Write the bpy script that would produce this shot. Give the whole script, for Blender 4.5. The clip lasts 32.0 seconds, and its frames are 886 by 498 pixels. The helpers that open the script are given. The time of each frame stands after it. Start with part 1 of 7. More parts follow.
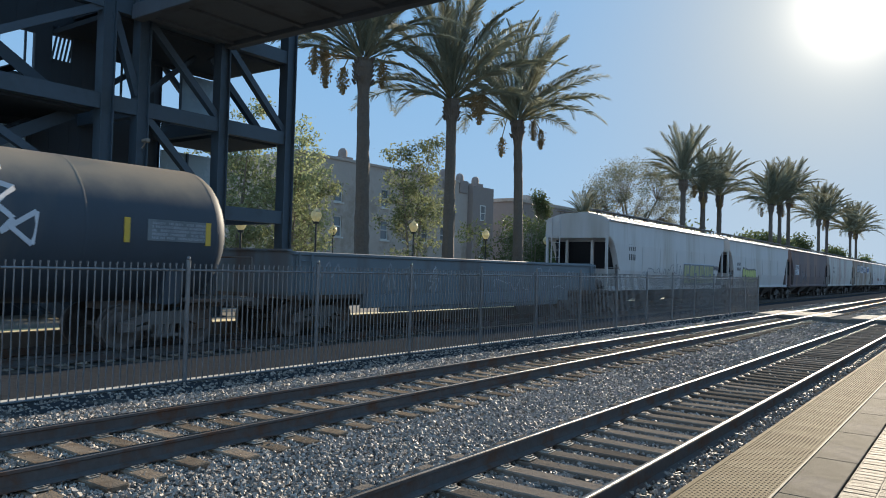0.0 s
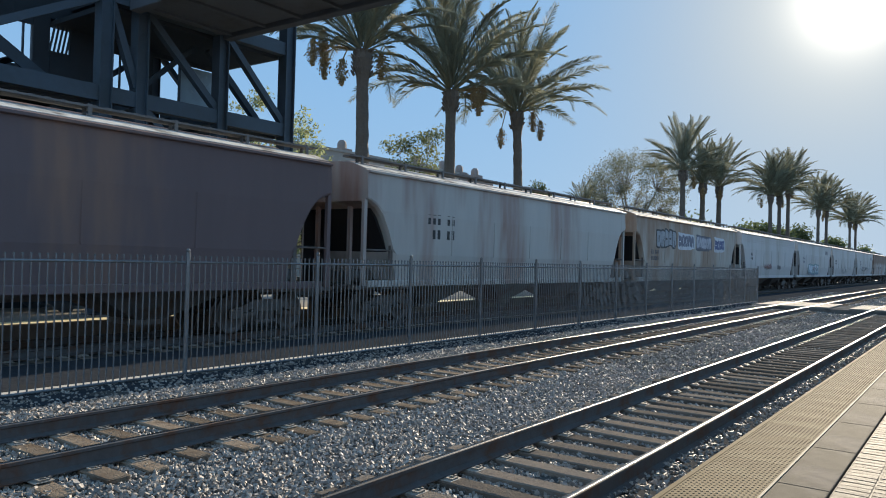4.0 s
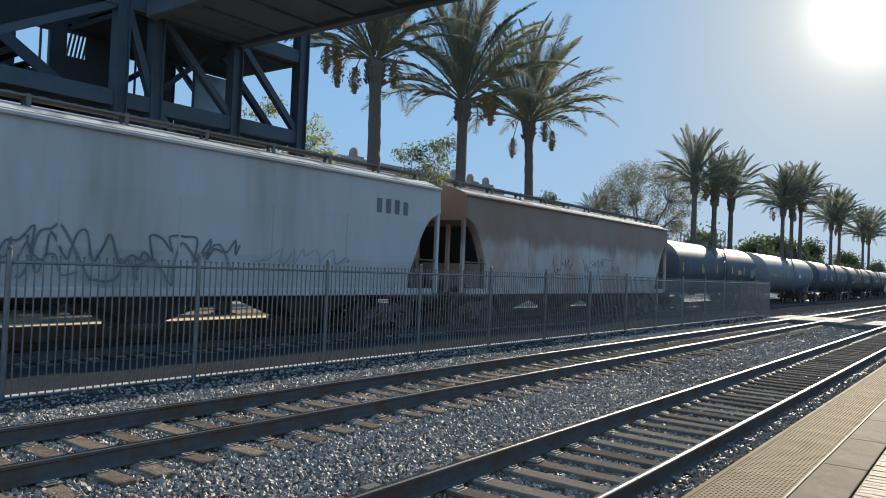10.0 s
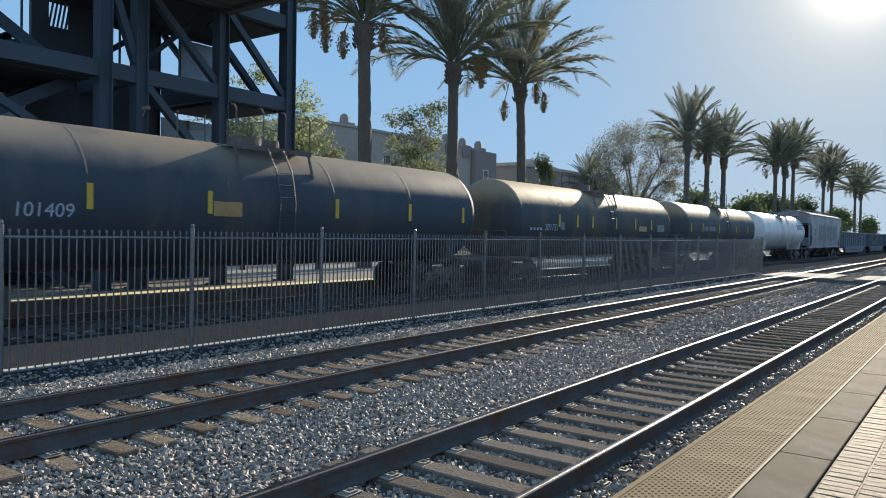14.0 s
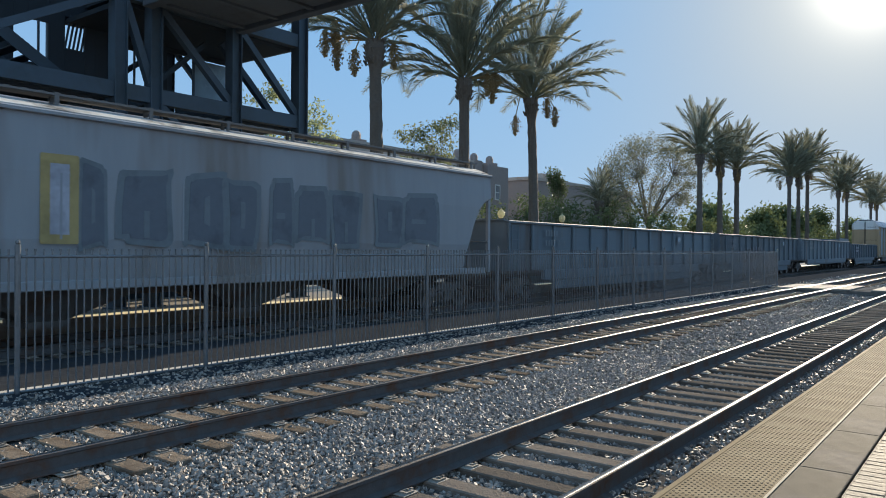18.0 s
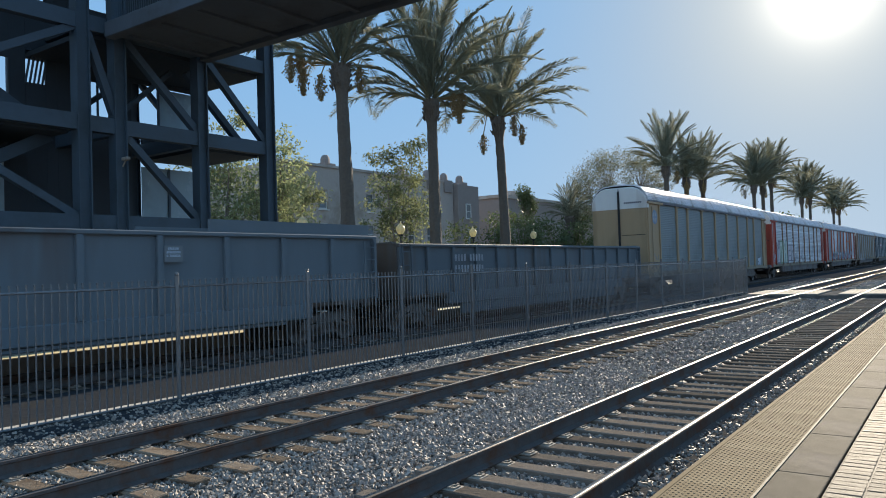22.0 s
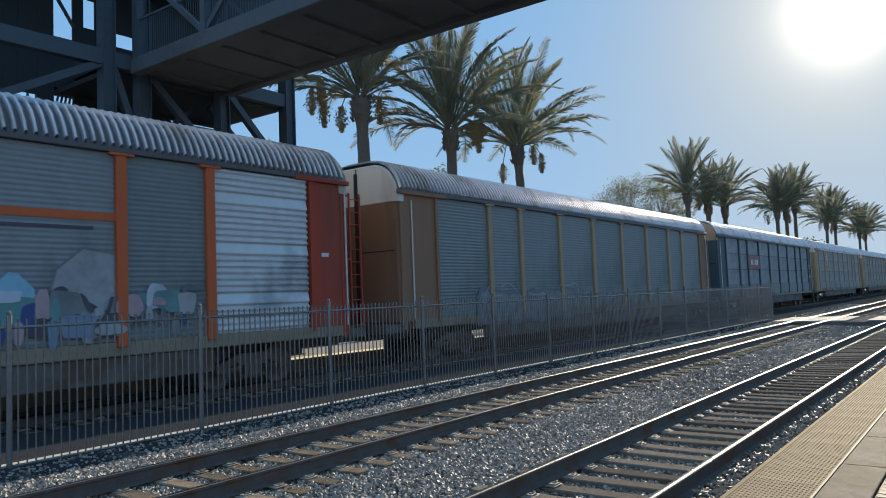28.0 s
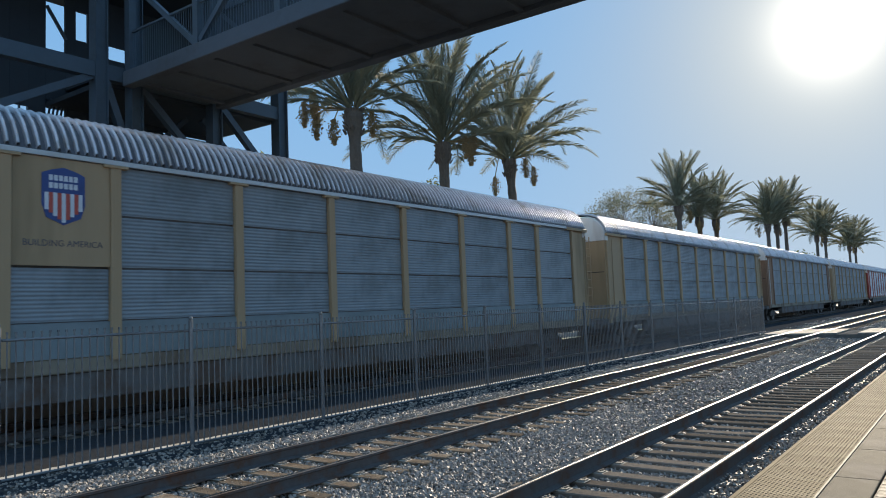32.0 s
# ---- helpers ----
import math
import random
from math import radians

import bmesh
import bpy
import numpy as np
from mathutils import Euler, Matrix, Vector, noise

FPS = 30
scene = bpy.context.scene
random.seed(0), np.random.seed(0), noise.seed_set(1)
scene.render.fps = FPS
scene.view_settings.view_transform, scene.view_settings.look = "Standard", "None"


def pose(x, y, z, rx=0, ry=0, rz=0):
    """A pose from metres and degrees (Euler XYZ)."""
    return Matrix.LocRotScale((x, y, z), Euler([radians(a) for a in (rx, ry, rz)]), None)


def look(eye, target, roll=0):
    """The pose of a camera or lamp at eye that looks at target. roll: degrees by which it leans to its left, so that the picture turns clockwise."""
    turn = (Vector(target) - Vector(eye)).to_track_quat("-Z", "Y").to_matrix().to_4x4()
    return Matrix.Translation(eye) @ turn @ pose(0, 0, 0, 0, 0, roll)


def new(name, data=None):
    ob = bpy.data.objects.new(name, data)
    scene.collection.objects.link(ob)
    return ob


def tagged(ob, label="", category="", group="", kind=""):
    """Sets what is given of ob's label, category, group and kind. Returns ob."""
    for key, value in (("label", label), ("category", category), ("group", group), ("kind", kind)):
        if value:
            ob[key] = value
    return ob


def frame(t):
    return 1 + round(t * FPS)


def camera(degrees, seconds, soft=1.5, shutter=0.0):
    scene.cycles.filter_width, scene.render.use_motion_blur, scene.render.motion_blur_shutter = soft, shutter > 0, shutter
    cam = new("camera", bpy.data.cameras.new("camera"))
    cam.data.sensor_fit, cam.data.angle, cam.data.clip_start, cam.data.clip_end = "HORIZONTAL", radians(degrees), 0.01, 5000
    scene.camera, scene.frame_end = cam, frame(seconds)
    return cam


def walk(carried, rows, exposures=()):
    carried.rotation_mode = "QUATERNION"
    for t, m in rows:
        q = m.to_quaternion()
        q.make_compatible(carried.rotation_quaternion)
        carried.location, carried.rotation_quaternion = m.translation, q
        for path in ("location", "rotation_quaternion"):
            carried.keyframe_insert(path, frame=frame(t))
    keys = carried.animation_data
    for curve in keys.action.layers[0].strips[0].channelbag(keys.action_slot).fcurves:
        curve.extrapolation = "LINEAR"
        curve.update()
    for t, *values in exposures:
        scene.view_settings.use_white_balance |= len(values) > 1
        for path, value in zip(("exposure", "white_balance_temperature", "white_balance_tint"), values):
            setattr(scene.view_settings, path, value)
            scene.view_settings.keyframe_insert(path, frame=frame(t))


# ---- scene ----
cam = camera(61.66, 32.0, soft=1.0, shutter=0.05)
# the operator stands on the platform and turns the phone: seconds, tilt, lean, turn
EYE = (0.0, 0.0, 1.9)
TURNS = [
    (0, 91.42, -1.63, 36.06),
    (0.5, 91.31, -1.60, 35.96),
    (1, 91.12, -1.55, 35.87),
    (1.5, 90.89, -1.52, 35.80),
    (2, 90.66, -1.49, 35.77),
    (2.5, 90.52, -1.47, 35.78),
    (3, 90.56, -1.45, 35.87),
    (3.5, 90.67, -1.44, 35.96),
    (5.5, 91.00, -1.71, 36.33),
    (6, 91.11, -1.66, 36.50),
    (6.5, 91.20, -1.59, 36.60),
    (7, 91.28, -1.60, 36.65),
    (7.5, 91.34, -1.62, 36.71),
    (8, 91.36, -1.72, 36.72),
    (8.5, 91.38, -1.90, 36.71),
    (9, 91.42, -2.03, 36.73),
    (9.5, 91.44, -2.24, 36.73),
    (10, 91.42, -2.34, 36.79),
    (10.5, 91.34, -2.38, 36.87),
    (11, 91.00, -2.27, 36.93),
    (11.5, 90.39, -1.89, 36.91),
    (12, 89.51, -1.53, 36.77),
    (12.5, 88.80, -1.24, 36.58),
    (13, 88.40, -1.13, 36.42),
    (13.5, 88.41, -1.04, 36.34),
    (14, 88.73, -1.05, 36.32),
    (14.5, 89.10, -1.06, 36.44),
    (15, 89.44, -1.02, 36.73),
    (15.5, 89.73, -0.97, 37.14),
    (17.5, 89.86, -0.43, 37.42),
    (18, 89.89, -0.42, 37.29),
    (18.5, 90.32, -0.56, 37.18),
    (19, 91.07, -0.72, 37.06),
    (19.5, 92.31, -0.55, 36.87),
    (20, 92.57, 0.44, 36.54),
    (20.5, 92.23, 1.25, 36.21),
    (21, 91.70, 1.79, 35.86),
    (21.5, 91.37, 1.92, 35.48),
    (22, 91.44, 1.86, 35.23),
    (22.5, 91.94, 1.88, 35.14),
    (23, 92.69, 2.10, 35.52),
    (23.5, 93.60, 2.28, 36.20),
    (24, 94.28, 2.13, 36.91),
    (24.5, 94.37, 1.73, 37.42),
    (25, 93.91, 1.18, 37.52),
    (25.5, 93.26, 0.95, 37.42),
    (27.5, 93.56, 2.00, 36.96),
    (28, 93.75, 2.32, 36.85),
    (28.5, 93.80, 2.46, 36.67),
    (29, 93.85, 2.58, 36.42),
    (29.5, 93.89, 2.64, 36.16),
    (30, 93.96, 2.67, 35.98),
    (30.5, 94.10, 2.64, 35.97),
    (31, 94.34, 2.55, 36.02),
    (31.5, 94.55, 2.45, 36.15),
    (32, 94.70, 2.34, 36.26),
]
walk(cam, [(t, pose(*EYE, a, b, c)) for t, a, b, c in TURNS])

# ---- light: low sun ahead of the camera, clear hazy sky ----
SUN_AZ, SUN_EL = 7.4, 18.0
world = bpy.data.worlds.new("sky")
scene.world = world
world.use_nodes = True
wn = world.node_tree.nodes
sky = wn.new("ShaderNodeTexSky")
sky.sky_type = "NISHITA"
sky.sun_disc = False
sky.sun_elevation = radians(SUN_EL)
sky.sun_rotation = radians(-SUN_AZ)
sky.air_density, sky.dust_density, sky.ozone_density = 1.0, 1.4, 1.6
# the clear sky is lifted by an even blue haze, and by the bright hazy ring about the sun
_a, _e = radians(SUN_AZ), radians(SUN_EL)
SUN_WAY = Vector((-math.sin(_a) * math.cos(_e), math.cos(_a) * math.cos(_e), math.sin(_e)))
wl = world.node_tree.links.new
haze = wn.new("ShaderNodeMix")
haze.data_type = "RGBA"
haze.inputs["Factor"].default_value = 0.985
tall = wn.new("ShaderNodeMix")
tall.data_type = "RGBA"
tall.inputs["A"].default_value, tall.inputs["B"].default_value = (1.95, 3.1, 4.42, 1), (1.1, 2.5, 4.45, 1)
wl(tall.outputs["Result"], haze.inputs["B"])
wl(sky.outputs[0], haze.inputs["A"])
way = wn.new("ShaderNodeTexCoord")
axes = wn.new("ShaderNodeSeparateXYZ")
rise = wn.new("ShaderNodeMapRange")
rise.inputs["From Min"].default_value, rise.inputs["From Max"].default_value = 0.0, 0.42
wl(way.outputs["Generated"], axes.inputs[0])
wl(axes.outputs["Z"], rise.inputs["Value"])
wl(rise.outputs[0], tall.inputs["Factor"])
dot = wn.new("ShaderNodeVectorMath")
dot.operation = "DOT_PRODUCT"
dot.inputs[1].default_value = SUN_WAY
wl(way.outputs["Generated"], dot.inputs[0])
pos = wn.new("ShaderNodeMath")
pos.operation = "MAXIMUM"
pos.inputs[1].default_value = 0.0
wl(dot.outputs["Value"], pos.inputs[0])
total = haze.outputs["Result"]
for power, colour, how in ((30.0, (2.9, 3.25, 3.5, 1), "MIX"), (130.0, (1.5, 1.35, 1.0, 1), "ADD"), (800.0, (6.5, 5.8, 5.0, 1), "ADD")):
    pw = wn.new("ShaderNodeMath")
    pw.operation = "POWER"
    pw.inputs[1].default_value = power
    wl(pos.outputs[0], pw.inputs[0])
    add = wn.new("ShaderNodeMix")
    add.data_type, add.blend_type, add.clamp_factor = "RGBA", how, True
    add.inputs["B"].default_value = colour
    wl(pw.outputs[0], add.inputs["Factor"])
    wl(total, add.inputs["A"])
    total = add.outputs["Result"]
# fill added to the unseen sky opposite the sun, to lift shaded sides
away = wn.new("ShaderNodeMath")
away.operation = "MULTIPLY"
away.use_clamp = True
away.inputs[1].default_value = -1.0
wl(dot.outputs["Value"], away.inputs[0])
back = wn.new("ShaderNodeMix")
back.data_type, back.blend_type = "RGBA", "ADD"
back.inputs["B"].default_value = (1.9, 2.2, 2.5, 1)
wl(away.outputs[0], back.inputs["Factor"])
wl(total, back.inputs["A"])
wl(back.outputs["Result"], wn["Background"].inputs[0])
wn["Background"].inputs[1].default_value = 0.1
sun = new("sun", bpy.data.lights.new("sun", "SUN"))
sun.data.energy, sun.data.angle, sun.data.color = 5.0, radians(0.6), (1.0, 0.86, 0.66)
sun.matrix_basis = look(SUN_WAY * 100, (0, 0, 0))
scene.view_settings.exposure = 0.84


# ---- building blocks ----
def part(name, bm, mat, parent=None, label="", smooth=False):
    """One bmesh as one mesh object, under a thing or part."""
    me = bpy.data.meshes.new(name)
    bmesh.ops.recalc_face_normals(bm, faces=bm.faces[:])
    bm.to_mesh(me)
    bm.free()
    me.materials.append(mat)
    if smooth:
        for p in me.polygons:
            p.use_smooth = True
    ob = new(name, me)
    if parent:
        ob.parent = parent
    if label:
        ob["label"] = label
    return ob


def like(ob, m, parent=None):
    """A further object on the same mesh."""
    o = new(ob.name.split(".")[0], ob.data)
    o.matrix_basis = m
    o.parent = parent if parent else ob.parent
    if "label" in ob:
        o["label"] = ob["label"]
    return o


def raw(name, verts, faces, mat, parent=None, label="", smooth=False):
    me = bpy.data.meshes.new(name)
    me.from_pydata(verts, [], faces)
    me.materials.append(mat)
    if smooth:
        for p in me.polygons:
            p.use_smooth = True
    ob = new(name, me)
    if parent:
        ob.parent = parent
    if label:
        ob["label"] = label
    return ob


def thing(name, m=None, label="", category="", group="", kind=""):
    ob = new(name)
    ob.empty_display_size = 0.2
    if m is not None:
        ob.matrix_basis = m
    return tagged(ob, label, category, group, kind)


def box(bm, x0, x1, y0, y1, z0, z1, bev=0.0):
    g = bmesh.ops.create_cube(bm, size=1.0, matrix=Matrix.LocRotScale(
        ((x0 + x1) / 2, (y0 + y1) / 2, (z0 + z1) / 2), None, (abs(x1 - x0), abs(y1 - y0), abs(z1 - z0))))
    if bev:
        es = {e for v in g["verts"] for e in v.link_edges}
        bmesh.ops.bevel(bm, geom=list(es), offset=bev, segments=1, affect="EDGES")
    return bm


def bx(x0, x1, y0, y1, z0, z1, bev=0.0):
    return box(bmesh.new(), x0, x1, y0, y1, z0, z1, bev)


def bar(bm, a, b, w, h, roll=0.0):
    """A rectangular bar from a to b; w is its level width, h its upright depth."""
    a, b = Vector(a), Vector(b)
    d = b - a
    q = d.to_track_quat("Y", "Z").to_matrix().to_4x4() @ Matrix.Rotation(roll, 4, "Y")
    bmesh.ops.create_cube(bm, size=1.0, matrix=Matrix.Translation((a + b) / 2) @ q @ Matrix.Diagonal((w, d.length, h, 1)))
    return bm


def rod(bm, a, b, r0, r1=None, seg=8, caps=True):
    a, b = Vector(a), Vector(b)
    d = b - a
    q = d.to_track_quat("Z", "Y").to_matrix().to_4x4()
    bmesh.ops.create_cone(bm, cap_ends=caps, segments=seg, radius1=r0, radius2=r0 if r1 is None else r1,
                          depth=d.length, matrix=Matrix.Translation((a + b) / 2) @ q)
    return bm


def pipe(bm, pts, r, seg=6):
    for a, b in zip(pts, pts[1:]):
        rod(bm, a, b, r, r, seg)
    return bm


def loft(bm, rings, closed=True, caps=True):
    """Skin a row of rings of points."""
    vs = [[bm.verts.new(p) for p in ring] for ring in rings]
    n = len(vs[0])
    for r0, r1 in zip(vs, vs[1:]):
        for i in range(n if closed else n - 1):
            j = (i + 1) % n
            bm.faces.new((r0[i], r0[j], r1[j], r1[i]))
    if caps and closed:
        bm.faces.new(vs[0])
        bm.faces.new(vs[-1][::-1])
    return bm


def extrude_y(bm, outline, y0, y1):
    """An (x, z) outline drawn out along y."""
    return loft(bm, [[(x, y0, z) for x, z in outline], [(x, y1, z) for x, z in outline]])


# ---- materials ----
def mat(name, base, rough=0.6, metal=0.0, var=0.25, scale=6.0, bump=0.15, bscale=40.0, tint=None, amount=0.5,
        streak=0.0, rnd=0.0, spec=0.5, coords="Object"):
    """A surface with grain and stains at two scales; tint is the colour of its stains, streak stretches them upright."""
    m = bpy.data.materials.new(name)
    m.use_nodes = True
    nt, nodes = m.node_tree, m.node_tree.nodes
    ln = nt.links.new
    b = nodes["Principled BSDF"]
    b.inputs["Roughness"].default_value, b.inputs["Metallic"].default_value = rough, metal
    b.inputs["Specular IOR Level"].default_value = spec
    tc = nodes.new("ShaderNodeTexCoord")
    mp = nodes.new("ShaderNodeMapping")
    ln(tc.outputs[coords], mp.inputs[0])
    if streak:
        mp.inputs["Scale"].default_value = (1, 1, 1 / (1 + streak))
    n1, n2, n3 = (nodes.new("ShaderNodeTexNoise") for _ in range(3))
    for n, s, d in ((n1, scale * 0.18, 4), (n2, scale, 5), (n3, bscale, 3)):
        n.inputs["Scale"].default_value, n.inputs["Detail"].default_value = s, d
        n.inputs["Roughness"].default_value = 0.65
        ln((mp if n is not n3 else tc).outputs[0 if n is not n3 else coords], n.inputs["Vector"])
    dark = tuple(c * (1 - var) for c in base)
    light = tuple(min(1, c * (1 + var)) for c in base)
    r1 = nodes.new("ShaderNodeMix")
    r1.data_type = "RGBA"
    r1.inputs["A"].default_value, r1.inputs["B"].default_value = (*dark, 1), (*light, 1)
    ln(n2.outputs["Fac"], r1.inputs["Factor"])
    col = r1.outputs["Result"]
    if tint:
        ramp = nodes.new("ShaderNodeMapRange")
        ramp.inputs["From Min"].default_value, ramp.inputs["From Max"].default_value = 0.62 - 0.28 * amount, 0.72 - 0.2 * amount
        ln(n1.outputs["Fac"], ramp.inputs["Value"])
        r2 = nodes.new("ShaderNodeMix")
        r2.data_type = "RGBA"
        r2.inputs["B"].default_value = (*tint, 1)
        mul = nodes.new("ShaderNodeMath")
        mul.operation = "MULTIPLY"
        ln(ramp.outputs[0], mul.inputs[0])
        soft_ = nodes.new("ShaderNodeMath")
        soft_.operation = "MULTIPLY_ADD"
        soft_.use_clamp = True
        soft_.inputs[1].default_value, soft_.inputs[2].default_value = 1.5, 0.1
        ln(n2.outputs["Fac"], soft_.inputs[0])
        ln(soft_.outputs[0], mul.inputs[1])
        ln(mul.outputs[0], r2.inputs["Factor"])
        ln(col, r2.inputs["A"])
        col = r2.outputs["Result"]
    if rnd:
        oi = nodes.new("ShaderNodeObjectInfo")
        gi = nodes.new("ShaderNodeNewGeometry")
        ad = nodes.new("ShaderNodeMath")
        ad.operation = "ADD"
        ln(oi.outputs["Random"], ad.inputs[0])
        ln(gi.outputs["Random Per Island"], ad.inputs[1])
        mr = nodes.new("ShaderNodeMapRange")
        mr.inputs["From Max"].default_value = 2.0
        mr.inputs["To Min"].default_value, mr.inputs["To Max"].default_value = 1 - rnd, 1 + rnd
        ln(ad.outputs[0], mr.inputs["Value"])
        hs = nodes.new("ShaderNodeHueSaturation")
        ln(mr.outputs[0], hs.inputs["Value"])
        ln(col, hs.inputs["Color"])
        col = hs.outputs[0]
    ln(col, b.inputs["Base Color"])
    rr = nodes.new("ShaderNodeMapRange")
    rr.inputs["To Min"].default_value, rr.inputs["To Max"].default_value = max(0.02, rough - 0.12), min(1, rough + 0.12)
    ln(n2.outputs["Fac"], rr.inputs["Value"])
    ln(rr.outputs[0], b.inputs["Roughness"])
    if bump:
        bp = nodes.new("ShaderNodeBump")
        bp.inputs["Strength"].default_value, bp.inputs["Distance"].default_value = bump, 0.02
        ln(n3.outputs["Fac"], bp.inputs["Height"])
        ln(bp.outputs[0], b.inputs["Normal"])
    return m


def leafy(name, base, rnd=0.5, rough=0.5, passing=0.35, spec=0.4):
    """Leaves: a little light passes through them."""
    m = mat(name, base, rough, var=0.3, scale=3.0, bump=0.0, rnd=rnd, spec=spec)
    nt, nodes = m.node_tree, m.node_tree.nodes
    b, out = nodes["Principled BSDF"], nodes["Material Output"]
    tr = nodes.new("ShaderNodeBsdfTranslucent")
    mx = nodes.new("ShaderNodeMixShader")
    mx.inputs[0].default_value = passing
    nt.links.new(b.inputs["Base Color"].links[0].from_socket, tr.inputs[0])
    nt.links.new(b.outputs[0], mx.inputs[1])
    nt.links.new(tr.outputs[0], mx.inputs[2])
    nt.links.new(mx.outputs[0], out.inputs[0])
    return m


M_BALLAST = mat("ballast_bed", (0.078, 0.073, 0.068), 0.9, var=0.6, scale=30, bump=0.7, bscale=22, coords="Object", spec=0.0)
M_STONE = mat("ballast_stone", (0.25, 0.218, 0.187), 0.62, var=0.35, scale=20, bump=0.25, bscale=60, rnd=1.0, spec=0.4)
M_DARK_GROUND = mat("dark_cinder", (0.04, 0.043, 0.048), 0.95, var=0.5, scale=9, bump=0.6, bscale=25, tint=(0.046, 0.045, 0.043), amount=0.3, spec=0.0)
M_EARTH = mat("dusty_earth", (0.22, 0.19, 0.15), 0.95, var=0.35, scale=3, bump=0.5, bscale=12, tint=(0.12, 0.1, 0.08), spec=0.0)
M_RAIL_SIDE = mat("rusty_rail_web", (0.09, 0.083, 0.08), 0.8, var=0.4, scale=12, bump=0.2, tint=(0.1, 0.05, 0.03), spec=0.3)
M_RAIL_TOP = mat("polished_rail_head", (0.125, 0.122, 0.12), 0.28, 1.0, var=0.1, scale=10, bump=0.02)
M_TIE = mat("weathered_tie", (0.155, 0.13, 0.107), 0.9, var=0.5, scale=14, bump=0.9, bscale=30, tint=(0.17, 0.142, 0.115), amount=0.6, rnd=0.55, spec=0.0)
M_TIE2 = mat("sunbleached_tie", (0.19, 0.15, 0.112), 0.9, var=0.4, scale=14, bump=0.9, bscale=30, tint=(0.12, 0.085, 0.06), amount=0.5, rnd=0.6, spec=0.0)
M_PLATE = mat("rusty_tie_plate", (0.27, 0.235, 0.195), 0.6, 0.1, var=0.35, scale=20, bump=0.2, rnd=0.4)
M_CONC = mat("grey_concrete", (0.25, 0.23, 0.2), 0.9, var=0.2, scale=5, bump=0.25, bscale=70, tint=(0.26, 0.23, 0.2), spec=0.12)
M_FENCE_KERB = mat("pale_fence_kerb", (0.5, 0.47, 0.42), 0.9, var=0.2, scale=6, bump=0.3, tint=(0.34, 0.31, 0.27), spec=0.1)
M_KERB = mat("stained_kerb", (0.15, 0.14, 0.128), 0.9, var=0.3, scale=6, bump=0.3, tint=(0.08, 0.075, 0.07), spec=0.0)
M_TACT = mat("buff_tactile_tile", (0.185, 0.134, 0.074), 0.82, var=0.25, scale=4, bump=0.1, tint=(0.23, 0.174, 0.1), rnd=0.14, spec=0.05)
M_LINE = mat("cream_edge_line", (0.33, 0.27, 0.19), 0.8, var=0.15, scale=6, bump=0.1, spec=0.2)
M_DOME = mat("worn_dome", (0.12, 0.085, 0.05), 0.85, var=0.3, scale=30, bump=0.1, spec=0.2)
M_BAND = mat("brown_edge_slab", (0.072, 0.061, 0.045), 0.85, var=0.2, scale=6, bump=0.2, bscale=90, tint=(0.1, 0.085, 0.075), rnd=0.12, spec=0.1)
M_BRICK = mat("pale_paver", (0.085, 0.071, 0.057), 0.7, var=0.35, scale=10, bump=0.4, bscale=60, tint=(0.055, 0.046, 0.037), amount=0.55, rnd=0.55, spec=0.16)
M_YELLOW = mat("yellow_tactile", (0.8, 0.69, 0.42), 0.7, var=0.15, scale=4, bump=0.1)
M_FENCE = mat("charcoal_fence_paint", (0.17, 0.178, 0.185), 0.2, 0.25, var=0.3, scale=14, bump=0.05, tint=(0.12, 0.11, 0.1), amount=0.3)
M_STEEL = mat("dark_blue_steel", (0.05, 0.075, 0.1), 0.6, var=0.2, scale=4, bump=0.08, tint=(0.04, 0.058, 0.072), amount=0.4)
M_GLAZE = mat("dusty_glazing", (0.3, 0.41, 0.47), 0.25, var=0.12, scale=2, bump=0.02, tint=(0.2, 0.27, 0.31), amount=0.4)
M_DECK = mat("bridge_soffit_steel", (0.07, 0.086, 0.105), 0.8, var=0.25, scale=3, bump=0.1, tint=(0.055, 0.062, 0.07), amount=0.4)
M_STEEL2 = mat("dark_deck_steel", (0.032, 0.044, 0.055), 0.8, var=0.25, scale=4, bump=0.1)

# ---- ground ----
def ground_sheet():
    prof = [(-2500, 0.12), (-30, 0.12), (-29.9, -0.45), (-2, -0.45), (5.9, -0.45), (6.0, 0.1), (2500, 0.1)]
    ys = [-600, -100, 0, 60, 200, 600, 3000]
    vs = [(x, y, z) for y in ys for x, z in prof]
    n = len(prof)
    fs = [(j * n + i, j * n + i + 1, (j + 1) * n + i + 1, (j + 1) * n + i) for j in range(len(ys) - 1) for i in range(n - 1)]
    tagged(raw("ground", vs, fs, M_EARTH), "dusty brown earth reaching to the horizon", "ground", kind="structure")


BED = [(-17.28, -0.22), (-13.4, -0.22), (-12.7, -0.14), (-10.4, -0.14), (-10.2, -0.05), (-10.0, -0.05), (-9.5, -0.085), (-8.72, -0.085), (-8.58, -0.2), (-8.4, -0.245), (-6.5, -0.245), (-5.6, -0.3),
       (-4.9, -0.28), (-4.2, -0.26), (-2.72, -0.26), (-2.66, -0.185), (-1.99, -0.2)]


def bed_z(x):
    return float(np.interp(x, [p[0] for p in BED], [p[1] for p in BED]))


